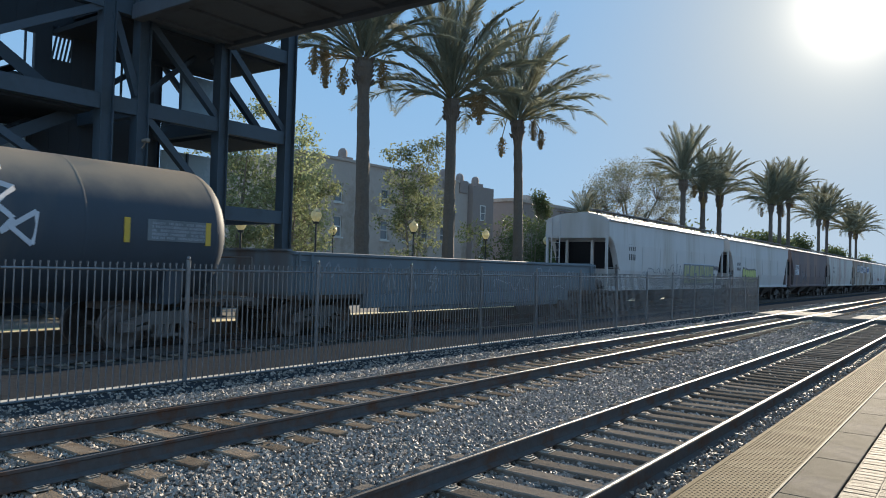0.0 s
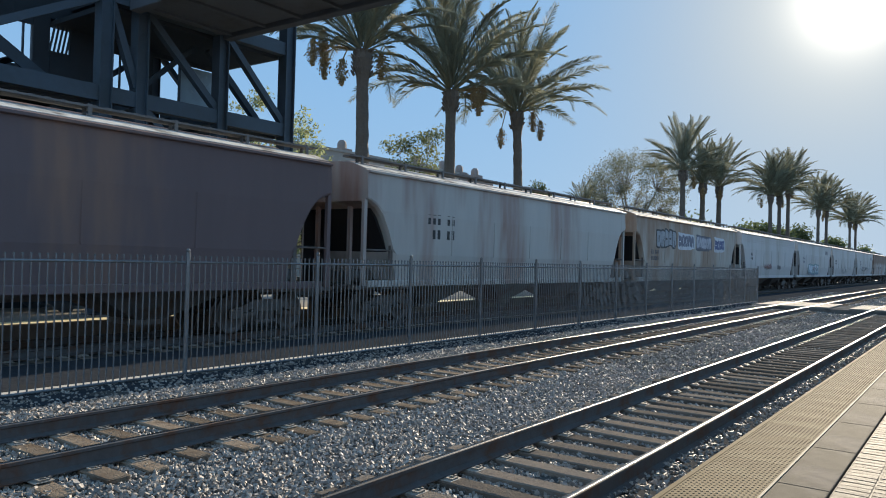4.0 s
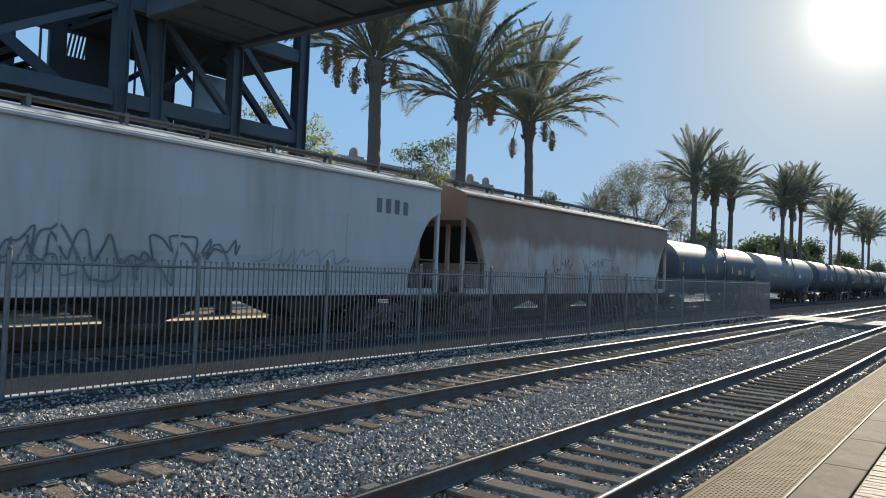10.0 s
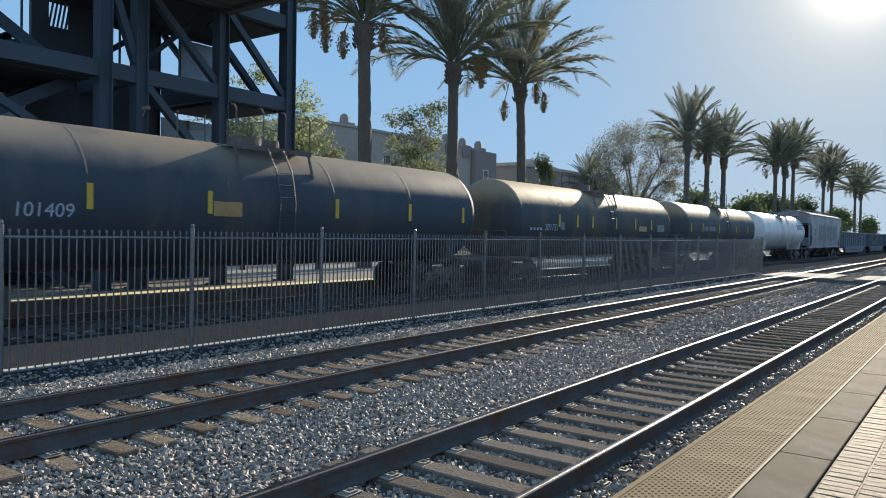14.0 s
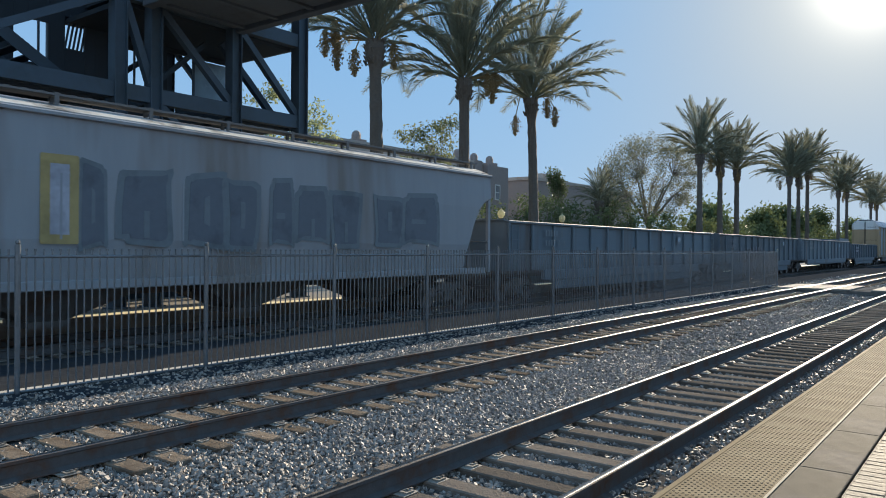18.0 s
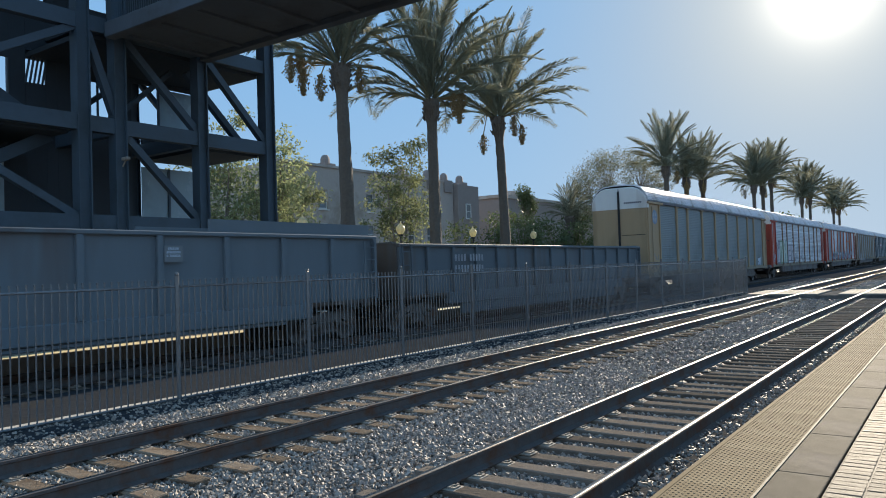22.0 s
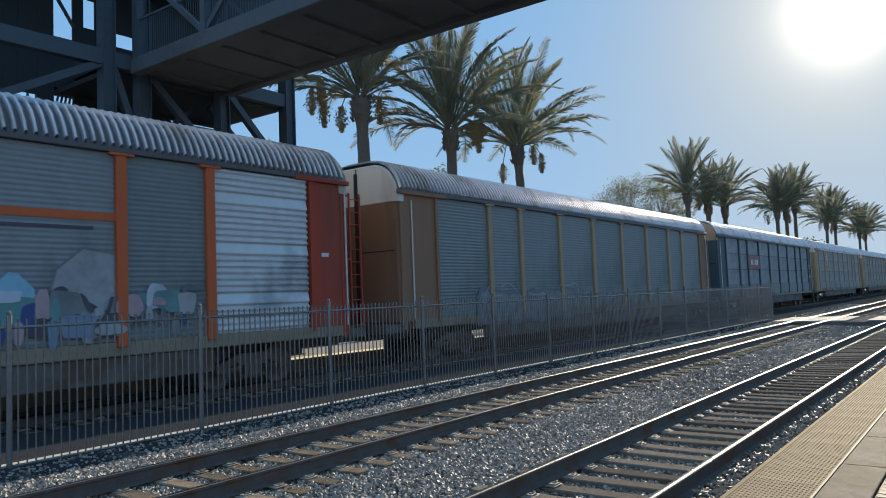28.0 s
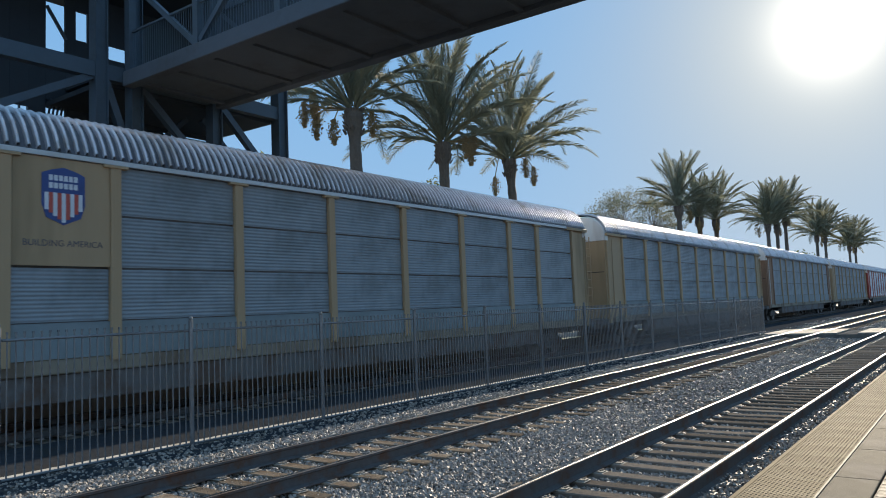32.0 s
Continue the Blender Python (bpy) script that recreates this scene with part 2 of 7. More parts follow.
def ballast_bed():
    rng = np.random.default_rng(4)
    xs = np.linspace(-17.28, -1.99, 62)
    ys = np.concatenate([np.linspace(-20, 2, 12), np.linspace(2.5, 24, 90), np.linspace(26, 800, 60)])
    zs = np.array([bed_z(x) for x in xs])
    vs = [(float(x), float(y), float(z + rng.normal() * 0.012)) for y in ys for x, z in zip(xs, zs)]
    n = len(xs)
    fs = [(j * n + i, j * n + i + 1, (j + 1) * n + i + 1, (j + 1) * n + i) for j in range(len(ys) - 1) for i in range(n - 1)]
    tagged(raw("ballast", vs, fs, M_BALLAST, smooth=True), "grey crushed-stone ballast bed under the tracks", "ballast", kind="structure")


def cinder_path():
    """The dark strip between the fence and the freight track."""
    rng = np.random.default_rng(12)
    xs, ys = np.linspace(-13.5, -10.3, 9), np.concatenate([np.linspace(-20, 40, 90), np.linspace(45, 800, 30)])
    vs = [(float(x), float(y), float(np.interp(x, [-13.5, -12.9, -10.3], [-0.17, -0.05, -0.06]) + rng.normal() * 0.006)) for y in ys for x in xs]
    n = len(xs)
    fs = [(j * n + i, j * n + i + 1, (j + 1) * n + i + 1, (j + 1) * n + i) for j in range(len(ys) - 1) for i in range(n - 1)]
    tagged(raw("cinder_path", vs, fs, M_DARK_GROUND, smooth=True), "dark ground strip behind the fence", "path", kind="structure")
    # the fence's shadow laid down as a dark strip over the bed
    xs = np.linspace(-10.2, -9.5, 7)
    vs = [(float(x), float(y), float(bed_z(x) + 0.012 + rng.normal() * 0.008)) for y in ys for x in xs]
    n = len(xs)
    fs = [(j * n + i, j * n + i + 1, (j + 1) * n + i + 1, (j + 1) * n + i) for j in range(len(ys) - 1) for i in range(n - 1)]
    tagged(raw("cinder_verge", vs, fs, M_DARK_GROUND, smooth=True), "verge darkened as the shadow at the foot of the fence", "path", kind="structure")


def ballast_stones():
    """Loose stones of the bed, thick near the platform and thinner far off."""
    rng = np.random.default_rng(7)
    pts, size = [], []
    for n, y0, y1, s0, s1 in ((9000, -14.0, 2.2, 0.024, 0.045), (92000, 2.2, 15.0, 0.011, 0.031), (34000, 15.0, 30.0, 0.016, 0.034), (20000, 30.0, 70.0, 0.024, 0.046)):
        x, y = rng.uniform(-10.12, -2.02, n), rng.uniform(y0, y1, n)
        ok = (y > np.abs(x) * 0.36) | (y < 2.2) | (rng.random(n) < 0.3)
        x, y = x[ok], y[ok]
        inner = (x > -4.2) & (x < -2.7)
        keep = (~inner | (rng.random(len(x)) < 0.7)) & ((np.abs(x + 7.72) > 0.72) | (rng.random(len(x)) < 0.8))
        keep &= ((x < -2.68) | (rng.random(len(x)) < 0.4)) & ((x > -9.5) | (rng.random(len(x)) < 0.3))
        x, y = x[keep], y[keep]
        pts.append(np.stack([x, y], 1))
        size.append(rng.uniform(s0, s1, len(x)))
    p, s = np.concatenate(pts), np.concatenate(size)
    n = len(p)
    z = np.interp(p[:, 0], [b[0] for b in BED], [b[1] for b in BED]) + s * rng.uniform(0.0, 0.7, n)
    cube = np.array([(a, b, c) for c in (-1, 1) for b in (-1, 1) for a in (-1, 1)], float) * 0.78
    v = cube[None] * rng.uniform(0.4, 1.15, (n, 8, 3)) * rng.uniform(0.6, 1.3, (n, 1, 3)) * s[:, None, None]
    q = rng.normal(size=(n, 4))
    q /= np.linalg.norm(q, axis=1, keepdims=True)
    w, a, b, c = q.T
    rm = np.stack([1 - 2 * (b * b + c * c), 2 * (a * b - c * w), 2 * (a * c + b * w), 2 * (a * b + c * w), 1 - 2 * (a * a + c * c),
                   2 * (b * c - a * w), 2 * (a * c - b * w), 2 * (b * c + a * w), 1 - 2 * (a * a + b * b)], 1).reshape(n, 3, 3)
    v = np.einsum("nij,nkj->nki", rm, v) + np.concatenate([p, z[:, None]], 1)[:, None]
    sides = ((0, 2, 3, 1), (4, 5, 7, 6), (0, 1, 5, 4), (2, 6, 7, 3), (0, 4, 6, 2), (1, 3, 7, 5))
    tris = np.array([t for a, b, c, d in sides for t in ((a, b, c), (a, c, d))])
    f = (tris[None] + 8 * np.arange(n)[:, None, None]).reshape(-1, 3)
    me = bpy.data.meshes.new("ballast_stones")
    me.vertices.add(n * 8)
    me.vertices.foreach_set("co", v.reshape(-1).astype(np.float32))
    me.loops.add(f.size)
    me.loops.foreach_set("vertex_index", f.reshape(-1).astype(np.int32))
    me.polygons.add(len(f))
    me.polygons.foreach_set("loop_start", np.arange(0, f.size, 3, dtype=np.int32))
    me.update(calc_edges=True)
    me.shade_flat()
    me.materials.append(M_STONE)
    tagged(new("ballast_stones", me), "loose grey crushed stones between and beside the rails", "stones", kind="stuff")


RAIL_OUT = [(-0.076, -0.186), (0.076, -0.186), (0.076, -0.175), (0.012, -0.15), (0.01, -0.05), (0.036, -0.035), (0.037, -0.006),
            (0.028, 0.0), (-0.028, 0.0), (-0.037, -0.006), (-0.036, -0.035), (-0.01, -0.05), (-0.012, -0.15), (-0.076, -0.175)]


HEAD = [(-0.027, -0.001), (-0.024, 0.0022), (-0.018, 0.0042), (-0.009, 0.0055), (0.0, 0.006), (0.009, 0.0055), (0.018, 0.0042), (0.024, 0.0022), (0.027, -0.001)]


def track(xc, label, y0=-14.0, near=46.0, ties=True, wood=M_TIE):
    t = thing("railway_track", None, label, "track", "tracks of the station", "structure")
    for s in (-0.7525, 0.7525):
        r = part("rail", extrude_y(bmesh.new(), [(xc + s + x, z) for x, z in RAIL_OUT], y0, 800), M_RAIL_SIDE, t)
        part("rail_head", loft(bmesh.new(), [[(xc + s + x, y, z) for x, z in HEAD] for y in (y0, 0, 30, 100, 800)], closed=False), M_RAIL_TOP, r, "polished running surface of the rail", smooth=True)
    rng = random.Random(int(-xc * 10))
    tie0 = bx(-1.3, 1.3, -0.115, 0.115, -0.18, 0, 0.012)
    tie = plate = None
    far_t = bmesh.new()
    y = y0
    k = 0
    while y < 260:
        jit = rng.uniform(-0.05, 0.05)
        m = pose(xc + rng.uniform(-0.06, 0.06), y + jit, -0.2 + rng.uniform(-0.012, 0.006), 0, rng.uniform(-0.6, 0.6), rng.uniform(-1.4, 1.4))
        if 1.0 < y < near and ties:
            if tie is None:
                tie = part("tie", tie0, wood, t)
                tie.matrix_basis = m
            else:
                like(tie, m, t)
            for s in (-0.7525, 0.7525):
                pm = pose(xc + s, y + jit, -0.196, 0, 0, 0)
                if plate is None:
                    b = bx(-0.19, 0.19, -0.095, 0.095, -0.006, 0.006, 0.003)
                    for sx in (-0.135, 0.135):
                        for x0, x1, y0_, y1_ in ((-0.045, 0.045, -0.05, -0.03), (-0.045, 0.045, 0.03, 0.05), (-0.045, -0.027, -0.03, 0.03), (0.027, 0.045, -0.03, 0.03)):
                            box(b, sx + x0, sx + x1, y0_, y1_, 0.006, 0.022)
                        box(b, sx - 0.012, sx + 0.012, 0.056, 0.08, 0.006, 0.03)
                    plate = part("tie_plate", b, M_PLATE, t)
                    plate.matrix_basis = pm
                else:
                    like(plate, pm, t)
        else:
            box(far_t, xc - 1.3, xc + 1.3, y - 0.115, y + 0.115, -0.38, -0.2)
        y += 0.495
        k += 1
    tagged(part("distant_tie", far_t, wood, t), kind="stuff")


def crossing():
    """A level walkway of concrete panels over both tracks."""
    c = thing("pedestrian_crossing", None, "pale concrete panel crossing laid level with the rails", "crossing", "", "structure")
    part("crossing_base", bx(-9.45, -1.99, 40.5, 45.5, -0.3, -0.062), M_KERB, c, "dark asphalt bed of the crossing")
    for xc in (-3.45, -7.72):
        for x0, x1 in ((xc - 1.75, xc - 0.83), (xc - 0.66, xc + 0.66), (xc + 0.83, xc + 1.62)):
            for k in range(3):
                ob = part("concrete_panel", bx(x0, x1, 40.6 + k * 1.6, 42.16 + k * 1.6, -0.06, 0.012, 0.01), M_CONC, c)


def platform():
    p = thing("platform", None, "concrete station platform with buff tactile edge and pale pavers", "platform", "", "structure")
    part("platform_slab", bx(-1.93, 6.0, -14, 260, -0.45, 0.15), M_CONC, p)
    part("nosing", bx(-1.955, -1.90, -14, 260, 0.02, 0.187, 0.008), M_TACT, p, "worn buff nosing")
    part("edge_line", bx(-1.335, -1.315, -14, 260, 0.15, 0.191), M_LINE, p, "pale line along the tactile strip")
    # tactile tiles, with domes
    tile = part("tactile_tile", bx(-0.278, 0.278, -0.303, 0.303, -0.03, 0.0), M_TACT, p)
    b = bmesh.new()
    for i in range(16):
        for j in range(10):
            x, y = -0.259 + i * 0.0345, -0.288 + (j + 0.5 * (i % 2)) * 0.0607
            rod(b, (x, y, -0.001), (x, y, 0.0035), 0.0115, 0.008, 6)
    domes = tagged(part("dome_field", b, M_DOME, tile, "dark brown truncated domes"), kind="stuff")
    tile.matrix_basis = pose(-1.617, 1.2, 0.188)
    part("near_tactile_strip", bx(-1.895, -1.34, -14, 0.895, 0.15, 0.188), M_TACT, p)
    for k in range(1, 110):
        o = like(tile, pose(-1.617, 1.2 + k * 0.61, 0.188), p)
        if k < 60:
            tagged(like(domes, Matrix.Identity(4), o), kind="stuff")
    part("far_tactile_strip", bx(-1.895, -1.34, 68.1, 260, 0.15, 0.188), M_TACT, p)
    # smooth slabs
    s = part("edge_slab", bx(-0.19, 0.19, -0.743, 0.743, -0.04, 0.0, 0.006), M_BAND, p)
    s.matrix_basis = pose(-1.12, 1.18, 0.188)
    for k in range(1, 11):
        like(s, pose(-1.12, 1.18 - k * 1.495, 0.188), p)
    for k in range(1, 60):
        like(s, pose(-1.12, 1.18 + k * 1.495, 0.188), p)
    part("far_edge_slab", bx(-1.31, -0.93, 90, 260, 0.15, 0.188), M_BAND, p)
    # pavers
    br = part("paver", bx(-0.118, 0.118, -0.0555, 0.0555, -0.05, 0.0, 0.006), M_BRICK, p)
    rest = bmesh.new()
    rng = random.Random(3)
    n = 0
    br.matrix_basis = pose(-0.79, 0.9, 0.188)
    for c in range(5):
        for k in range(190):
            x, y = -0.79 + c * 0.245, 0.9 + (k + (0.5 if c % 2 else 0)) * 0.117
            if c == 0 and k == 0:
                continue
            if c < 3 and k < 100:
                like(br, pose(x, y, 0.188 + rng.uniform(-0.003, 0.002), rng.uniform(-0.7, 0.7), rng.uniform(-0.7, 0.7), rng.uniform(-0.8, 0.8)), p)
            else:
                box(rest, x - 0.118, x + 0.118, y - 0.0555, y + 0.0555, 0.14, 0.188)
    tagged(part("pavers_beyond", rest, M_BRICK, p), kind="stuff")
    part("paving_beyond", bx(-0.912, 6, -14, 260, 0.15, 0.182), M_BRICK, p)


FX, PITCH, FY0 = -10.2, 2.84, 7.15 - 2.84 * 3


def fence():
    f = thing("picket_fence", None, "charcoal steel picket fence on a concrete strip between the tracks", "fence")
    nb = 16
    b = rod(bmesh.new(), (0, 0, -0.1), (0, 0, 1.9), 0.037, 0.037, 14)
    bmesh.ops.create_uvsphere(b, u_segments=8, v_segments=5, radius=0.035, matrix=Matrix.Translation((0, 0, 1.93)))
    post = part("post", b, M_FENCE, f)
    post.matrix_basis = pose(FX, FY0, 0)
    r1 = part("top_rail", bx(-0.02, 0.02, 0.036, PITCH - 0.036, 1.72, 1.76, 0.014), M_FENCE, f)
    r2 = part("bottom_rail", bx(-0.02, 0.02, 0.036, PITCH - 0.036, -0.035, -0.002, 0.01), M_FENCE, f)
    r1.matrix_basis = r2.matrix_basis = pose(FX, FY0, 0)
    b = rod(bmesh.new(), (0, 0, -0.03), (0, 0, 1.82), 0.0115, 0.0115, 8)
    box(b, -0.012, 0.012, -0.012, 0.012, 1.815, 1.845)
    picket = None
    rest = bmesh.new()
    npk = 26
    count = 0
    for k in range(nb + 1):
        y = FY0 + k * PITCH
        if k:
            like(post, pose(FX, y, 0), f)
            if k < nb:
                like(r1, pose(FX, y, 0), f)
                like(r2, pose(FX, y, 0), f)
        if k == nb:
            break
        for i in range(1, npk):
            yy = y + i * PITCH / npk
            if 2 <= k and count < 290:
                if picket is None:
                    picket = part("picket", b, M_FENCE, f)
                    picket.matrix_basis = pose(FX, yy, 0)
                else:
                    like(picket, pose(FX, yy, 0), f)
                count += 1
            else:
                box(rest, FX - 0.0095, FX + 0.0095, yy - 0.0095, yy + 0.0095, -0.03, 1.84)
    tagged(part("distant_picket", rest, M_FENCE, f), kind="stuff")
    part("kerb_strip", bx(-10.37, -10.222, FY0 - 2, FY0 + nb * PITCH, -0.3, 0.0, 0.01), M_FENCE_KERB, f, "low pale concrete strip at the foot of the fence")


def far_platform():
    p = thing("far_platform", None, "sunlit concrete platform beyond the freight track with yellow edge", "platform", "", "structure")
    part("platform_slab", bx(-29.8, -17.33, -20, 260, -0.45, 0.2), M_CONC, p)
    part("platform_face", bx(-17.33, -17.3, -20, 260, -0.45, 0.19), M_KERB, p, "stained dark edge wall of the platform")
    part("edge_strip", bx(-17.95, -17.35, -20, 260, 0.2, 0.206), M_YELLOW, p, "yellow tactile edge strip")


ground_sheet()
ballast_bed()
cinder_path()
ballast_stones()
track(-3.45, "main railway track with timber ties and polished rails beside the platform")
track(-7.72, "second railway track with ties half buried in ballast", wood=M_TIE2)
track(-15.25, "freight track beyond the fence under the moving train", near=30.0)
crossing()
platform()
far_platform()
fence()


# ---- footbridge and its stair tower ----
TX = -19.0


def stair_tower():
    t = thing("stair_tower", None, "dark blue steel stair and lift tower of the footbridge", "tower")
    fr, bk = TX, TX - 3.6
    cols = (5.6, 10.53, 11.57, 14.26, 16.92)

    def column(x, y, w=0.34, z1=12.2):
        b = bmesh.new()
        h, g, c = w / 2, w / 2 - 0.03, 0.08
        o = [(-h, -h), (h, -h), (h, -g), (c, -g), (c, g), (h, g), (h, h), (-h, h), (-h, g), (-c, g), (-c, -g), (-h, -g)]
        loft(b, [[(x + p, y + q, z) for p, q in o] for z in (0.24, z1)])
        k = part("column", b, M_STEEL, t)
        part("base_plate", bx(x - h - 0.08, x + h + 0.08, y - h - 0.08, y + h + 0.08, 0.2, 0.24), M_STEEL, k)

    def beam(a, c, w=0.28, h=0.42):
        b = bar(bmesh.new(), a, c, w, h)
        part("beam", b, M_STEEL, t)

    def brace(a, c, w=0.2):
        part("brace", bar(bmesh.new(), a, c, w, w), M_STEEL, t)

    for y in cols:
        column(fr, y, 0.36 if y < 16 else 0.4)
    for y in (8.2, 10.5, 14.3, 16.92):
        column(bk, y, 0.3)
    for z in (3.4, 6.05, 8.75):
        for y0, y1 in zip(cols, cols[1:]):
            beam((fr, y0 + 0.18, z), (fr, y1 - 0.18, z))
        for y0, y1 in ((5.6, 8.2), (8.2, 10.5), (10.5, 14.3), (14.3, 16.92)):
            beam((bk, y0 + 0.15, z), (bk, y1 - 0.15, z), 0.22, 0.36)
        for y in (11.57, 14.26, 16.92):
            beam((fr - 0.18, y, z), (bk + 0.15, y, z), 0.24, 0.4)
    # raking braces, all falling away from the bridge
    for y0, z0, y1, z1 in ((6.0, 6.0, 10.35, 3.55), (10.35, 8.6, 6.0, 6.25), (11.75, 8.55, 14.1, 6.3), (14.44, 8.6, 16.75, 6.3),
                           (11.75, 5.85, 14.1, 3.6), (10.7, 8.5, 11.45, 6.4)):
        brace((fr, y0, z0), (fr, y1, z1))
    for y0, z0, y1, z1 in ((14.44, 8.6, 16.75, 6.3), (11.2, 6.3, 14.1, 8.5)):
        brace((bk, y0, z0), (bk, y1, z1), 0.16)
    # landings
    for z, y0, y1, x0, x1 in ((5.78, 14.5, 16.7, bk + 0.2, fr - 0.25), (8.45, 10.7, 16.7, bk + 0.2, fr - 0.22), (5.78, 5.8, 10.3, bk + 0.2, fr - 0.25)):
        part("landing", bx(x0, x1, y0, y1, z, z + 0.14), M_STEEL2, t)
    # flights of stairs behind the front frame
    for y0, z0, y1, z1 in ((6.2, 3.6, 10.2, 5.8), (10.2, 5.9, 6.2, 8.4), (10.4, 0.2, 6.0, 3.4)):
        b = bmesh.new()
        for xs in (-20.0, -21.7):
            bar(b, (xs, y0, z0), (xs, y1, z1), 0.06, 0.32)
        part("stringer", b, M_STEEL, t)
        for k in range(13):
            f = (k + 0.5) / 13
            yy, zz = y0 + (y1 - y0) * f, z0 + (z1 - z0) * f
            part("tread", bx(-21.67, -20.03, yy - 0.15, yy + 0.15, zz, zz + 0.04), M_STEEL2, t)
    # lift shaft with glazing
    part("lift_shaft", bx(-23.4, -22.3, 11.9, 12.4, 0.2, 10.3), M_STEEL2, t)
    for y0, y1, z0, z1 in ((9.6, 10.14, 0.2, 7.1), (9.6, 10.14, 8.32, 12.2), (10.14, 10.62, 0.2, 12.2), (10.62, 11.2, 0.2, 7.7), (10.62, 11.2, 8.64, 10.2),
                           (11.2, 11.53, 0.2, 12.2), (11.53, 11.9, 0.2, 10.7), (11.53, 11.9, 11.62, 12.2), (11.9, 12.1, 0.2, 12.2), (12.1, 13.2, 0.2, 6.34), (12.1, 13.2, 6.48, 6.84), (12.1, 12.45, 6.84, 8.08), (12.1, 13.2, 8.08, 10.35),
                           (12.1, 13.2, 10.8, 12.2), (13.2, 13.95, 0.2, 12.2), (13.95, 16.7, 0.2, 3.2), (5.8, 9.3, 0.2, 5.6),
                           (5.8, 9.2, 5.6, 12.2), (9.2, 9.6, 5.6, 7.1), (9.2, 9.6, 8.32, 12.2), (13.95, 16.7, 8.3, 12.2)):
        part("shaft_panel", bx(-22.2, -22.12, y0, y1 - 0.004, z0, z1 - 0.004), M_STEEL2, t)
    # slanting louvre slats in a small opening, and mullions in the others
    for k in range(5):
        part("louvre_slat", bar(bmesh.new(), (-22.1, 10.6 + k * 0.12, 7.66), (-22.1, 10.78 + k * 0.12, 8.68), 0.02, 0.06), M_STEEL, t)
    brace((-22.08, 10.62, 11.5), (-22.08, 11.2, 10.6), 0.08)
    for y in (9.85, 12.78):
        part("mullion", bx(-22.12, -22.06, y - 0.025, y + 0.025, 6.86, 8.3), M_STEEL, t)
    part("glazing", bx(-22.19, -22.15, 14.3, 16.55, 3.3, 5.55), M_GLAZE, t, "dusty pale glazing of the waiting area")
    part("glazing_bar", bx(-22.14, -22.09, 15.25, 15.33, 3.3, 5.55), M_STEEL, t)
    part("glazing", bx(-22.1, -22.06, 8.4, 9.95, 3.5, 5.55), M_GLAZE, t, "dusty pale glazing of the waiting area")
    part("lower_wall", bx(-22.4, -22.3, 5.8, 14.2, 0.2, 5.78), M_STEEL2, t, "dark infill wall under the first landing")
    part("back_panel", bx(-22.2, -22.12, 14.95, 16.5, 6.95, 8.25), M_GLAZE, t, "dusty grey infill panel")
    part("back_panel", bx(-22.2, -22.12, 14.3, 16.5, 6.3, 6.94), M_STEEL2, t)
    part("glazing_bar", bx(-22.11, -22.05, 14.88, 14.95, 6.3, 8.25), M_STEEL, t)
    brace((fr - 0.9, 14.44, 8.3), (fr - 0.9, 16.75, 6.1))
    brace((fr - 1.2, 11.9, 6.3), (fr - 1.2, 14.1, 8.3), 0.14)
    for y in (6.6, 7.5):
        part("mullion", bx(bk - 0.05, bk + 0.05, y - 0.06, y + 0.06, 6.3, 12.2), M_STEEL, t)
    # small things fixed to the columns
    b = bx(-18.78, -18.5, 11.5, 11.62, 5.1, 5.2, 0.02)
    rod(b, (-18.8, 11.56, 4.95), (-18.66, 11.56, 5.1), 0.02, 0.02, 6)
    part("security_camera", b, M_CONC, t, "pale grey security camera on a bracket")
    for y in (11.75, 12.3):
        part("sign_board", bx(-18.86, -18.82, y, y + 0.48, 2.85, 3.12), M_CONC, t, "pale sign board")
    part("roof_panel", bx(-22.4, -19.2, 11.2, 16.9, 9.0, 9.1), M_STEEL2, t)
    part("roof_slab", bx(-23.4, -18.6, 4.8, 17.3, 12.2, 12.4), M_STEEL2, t)


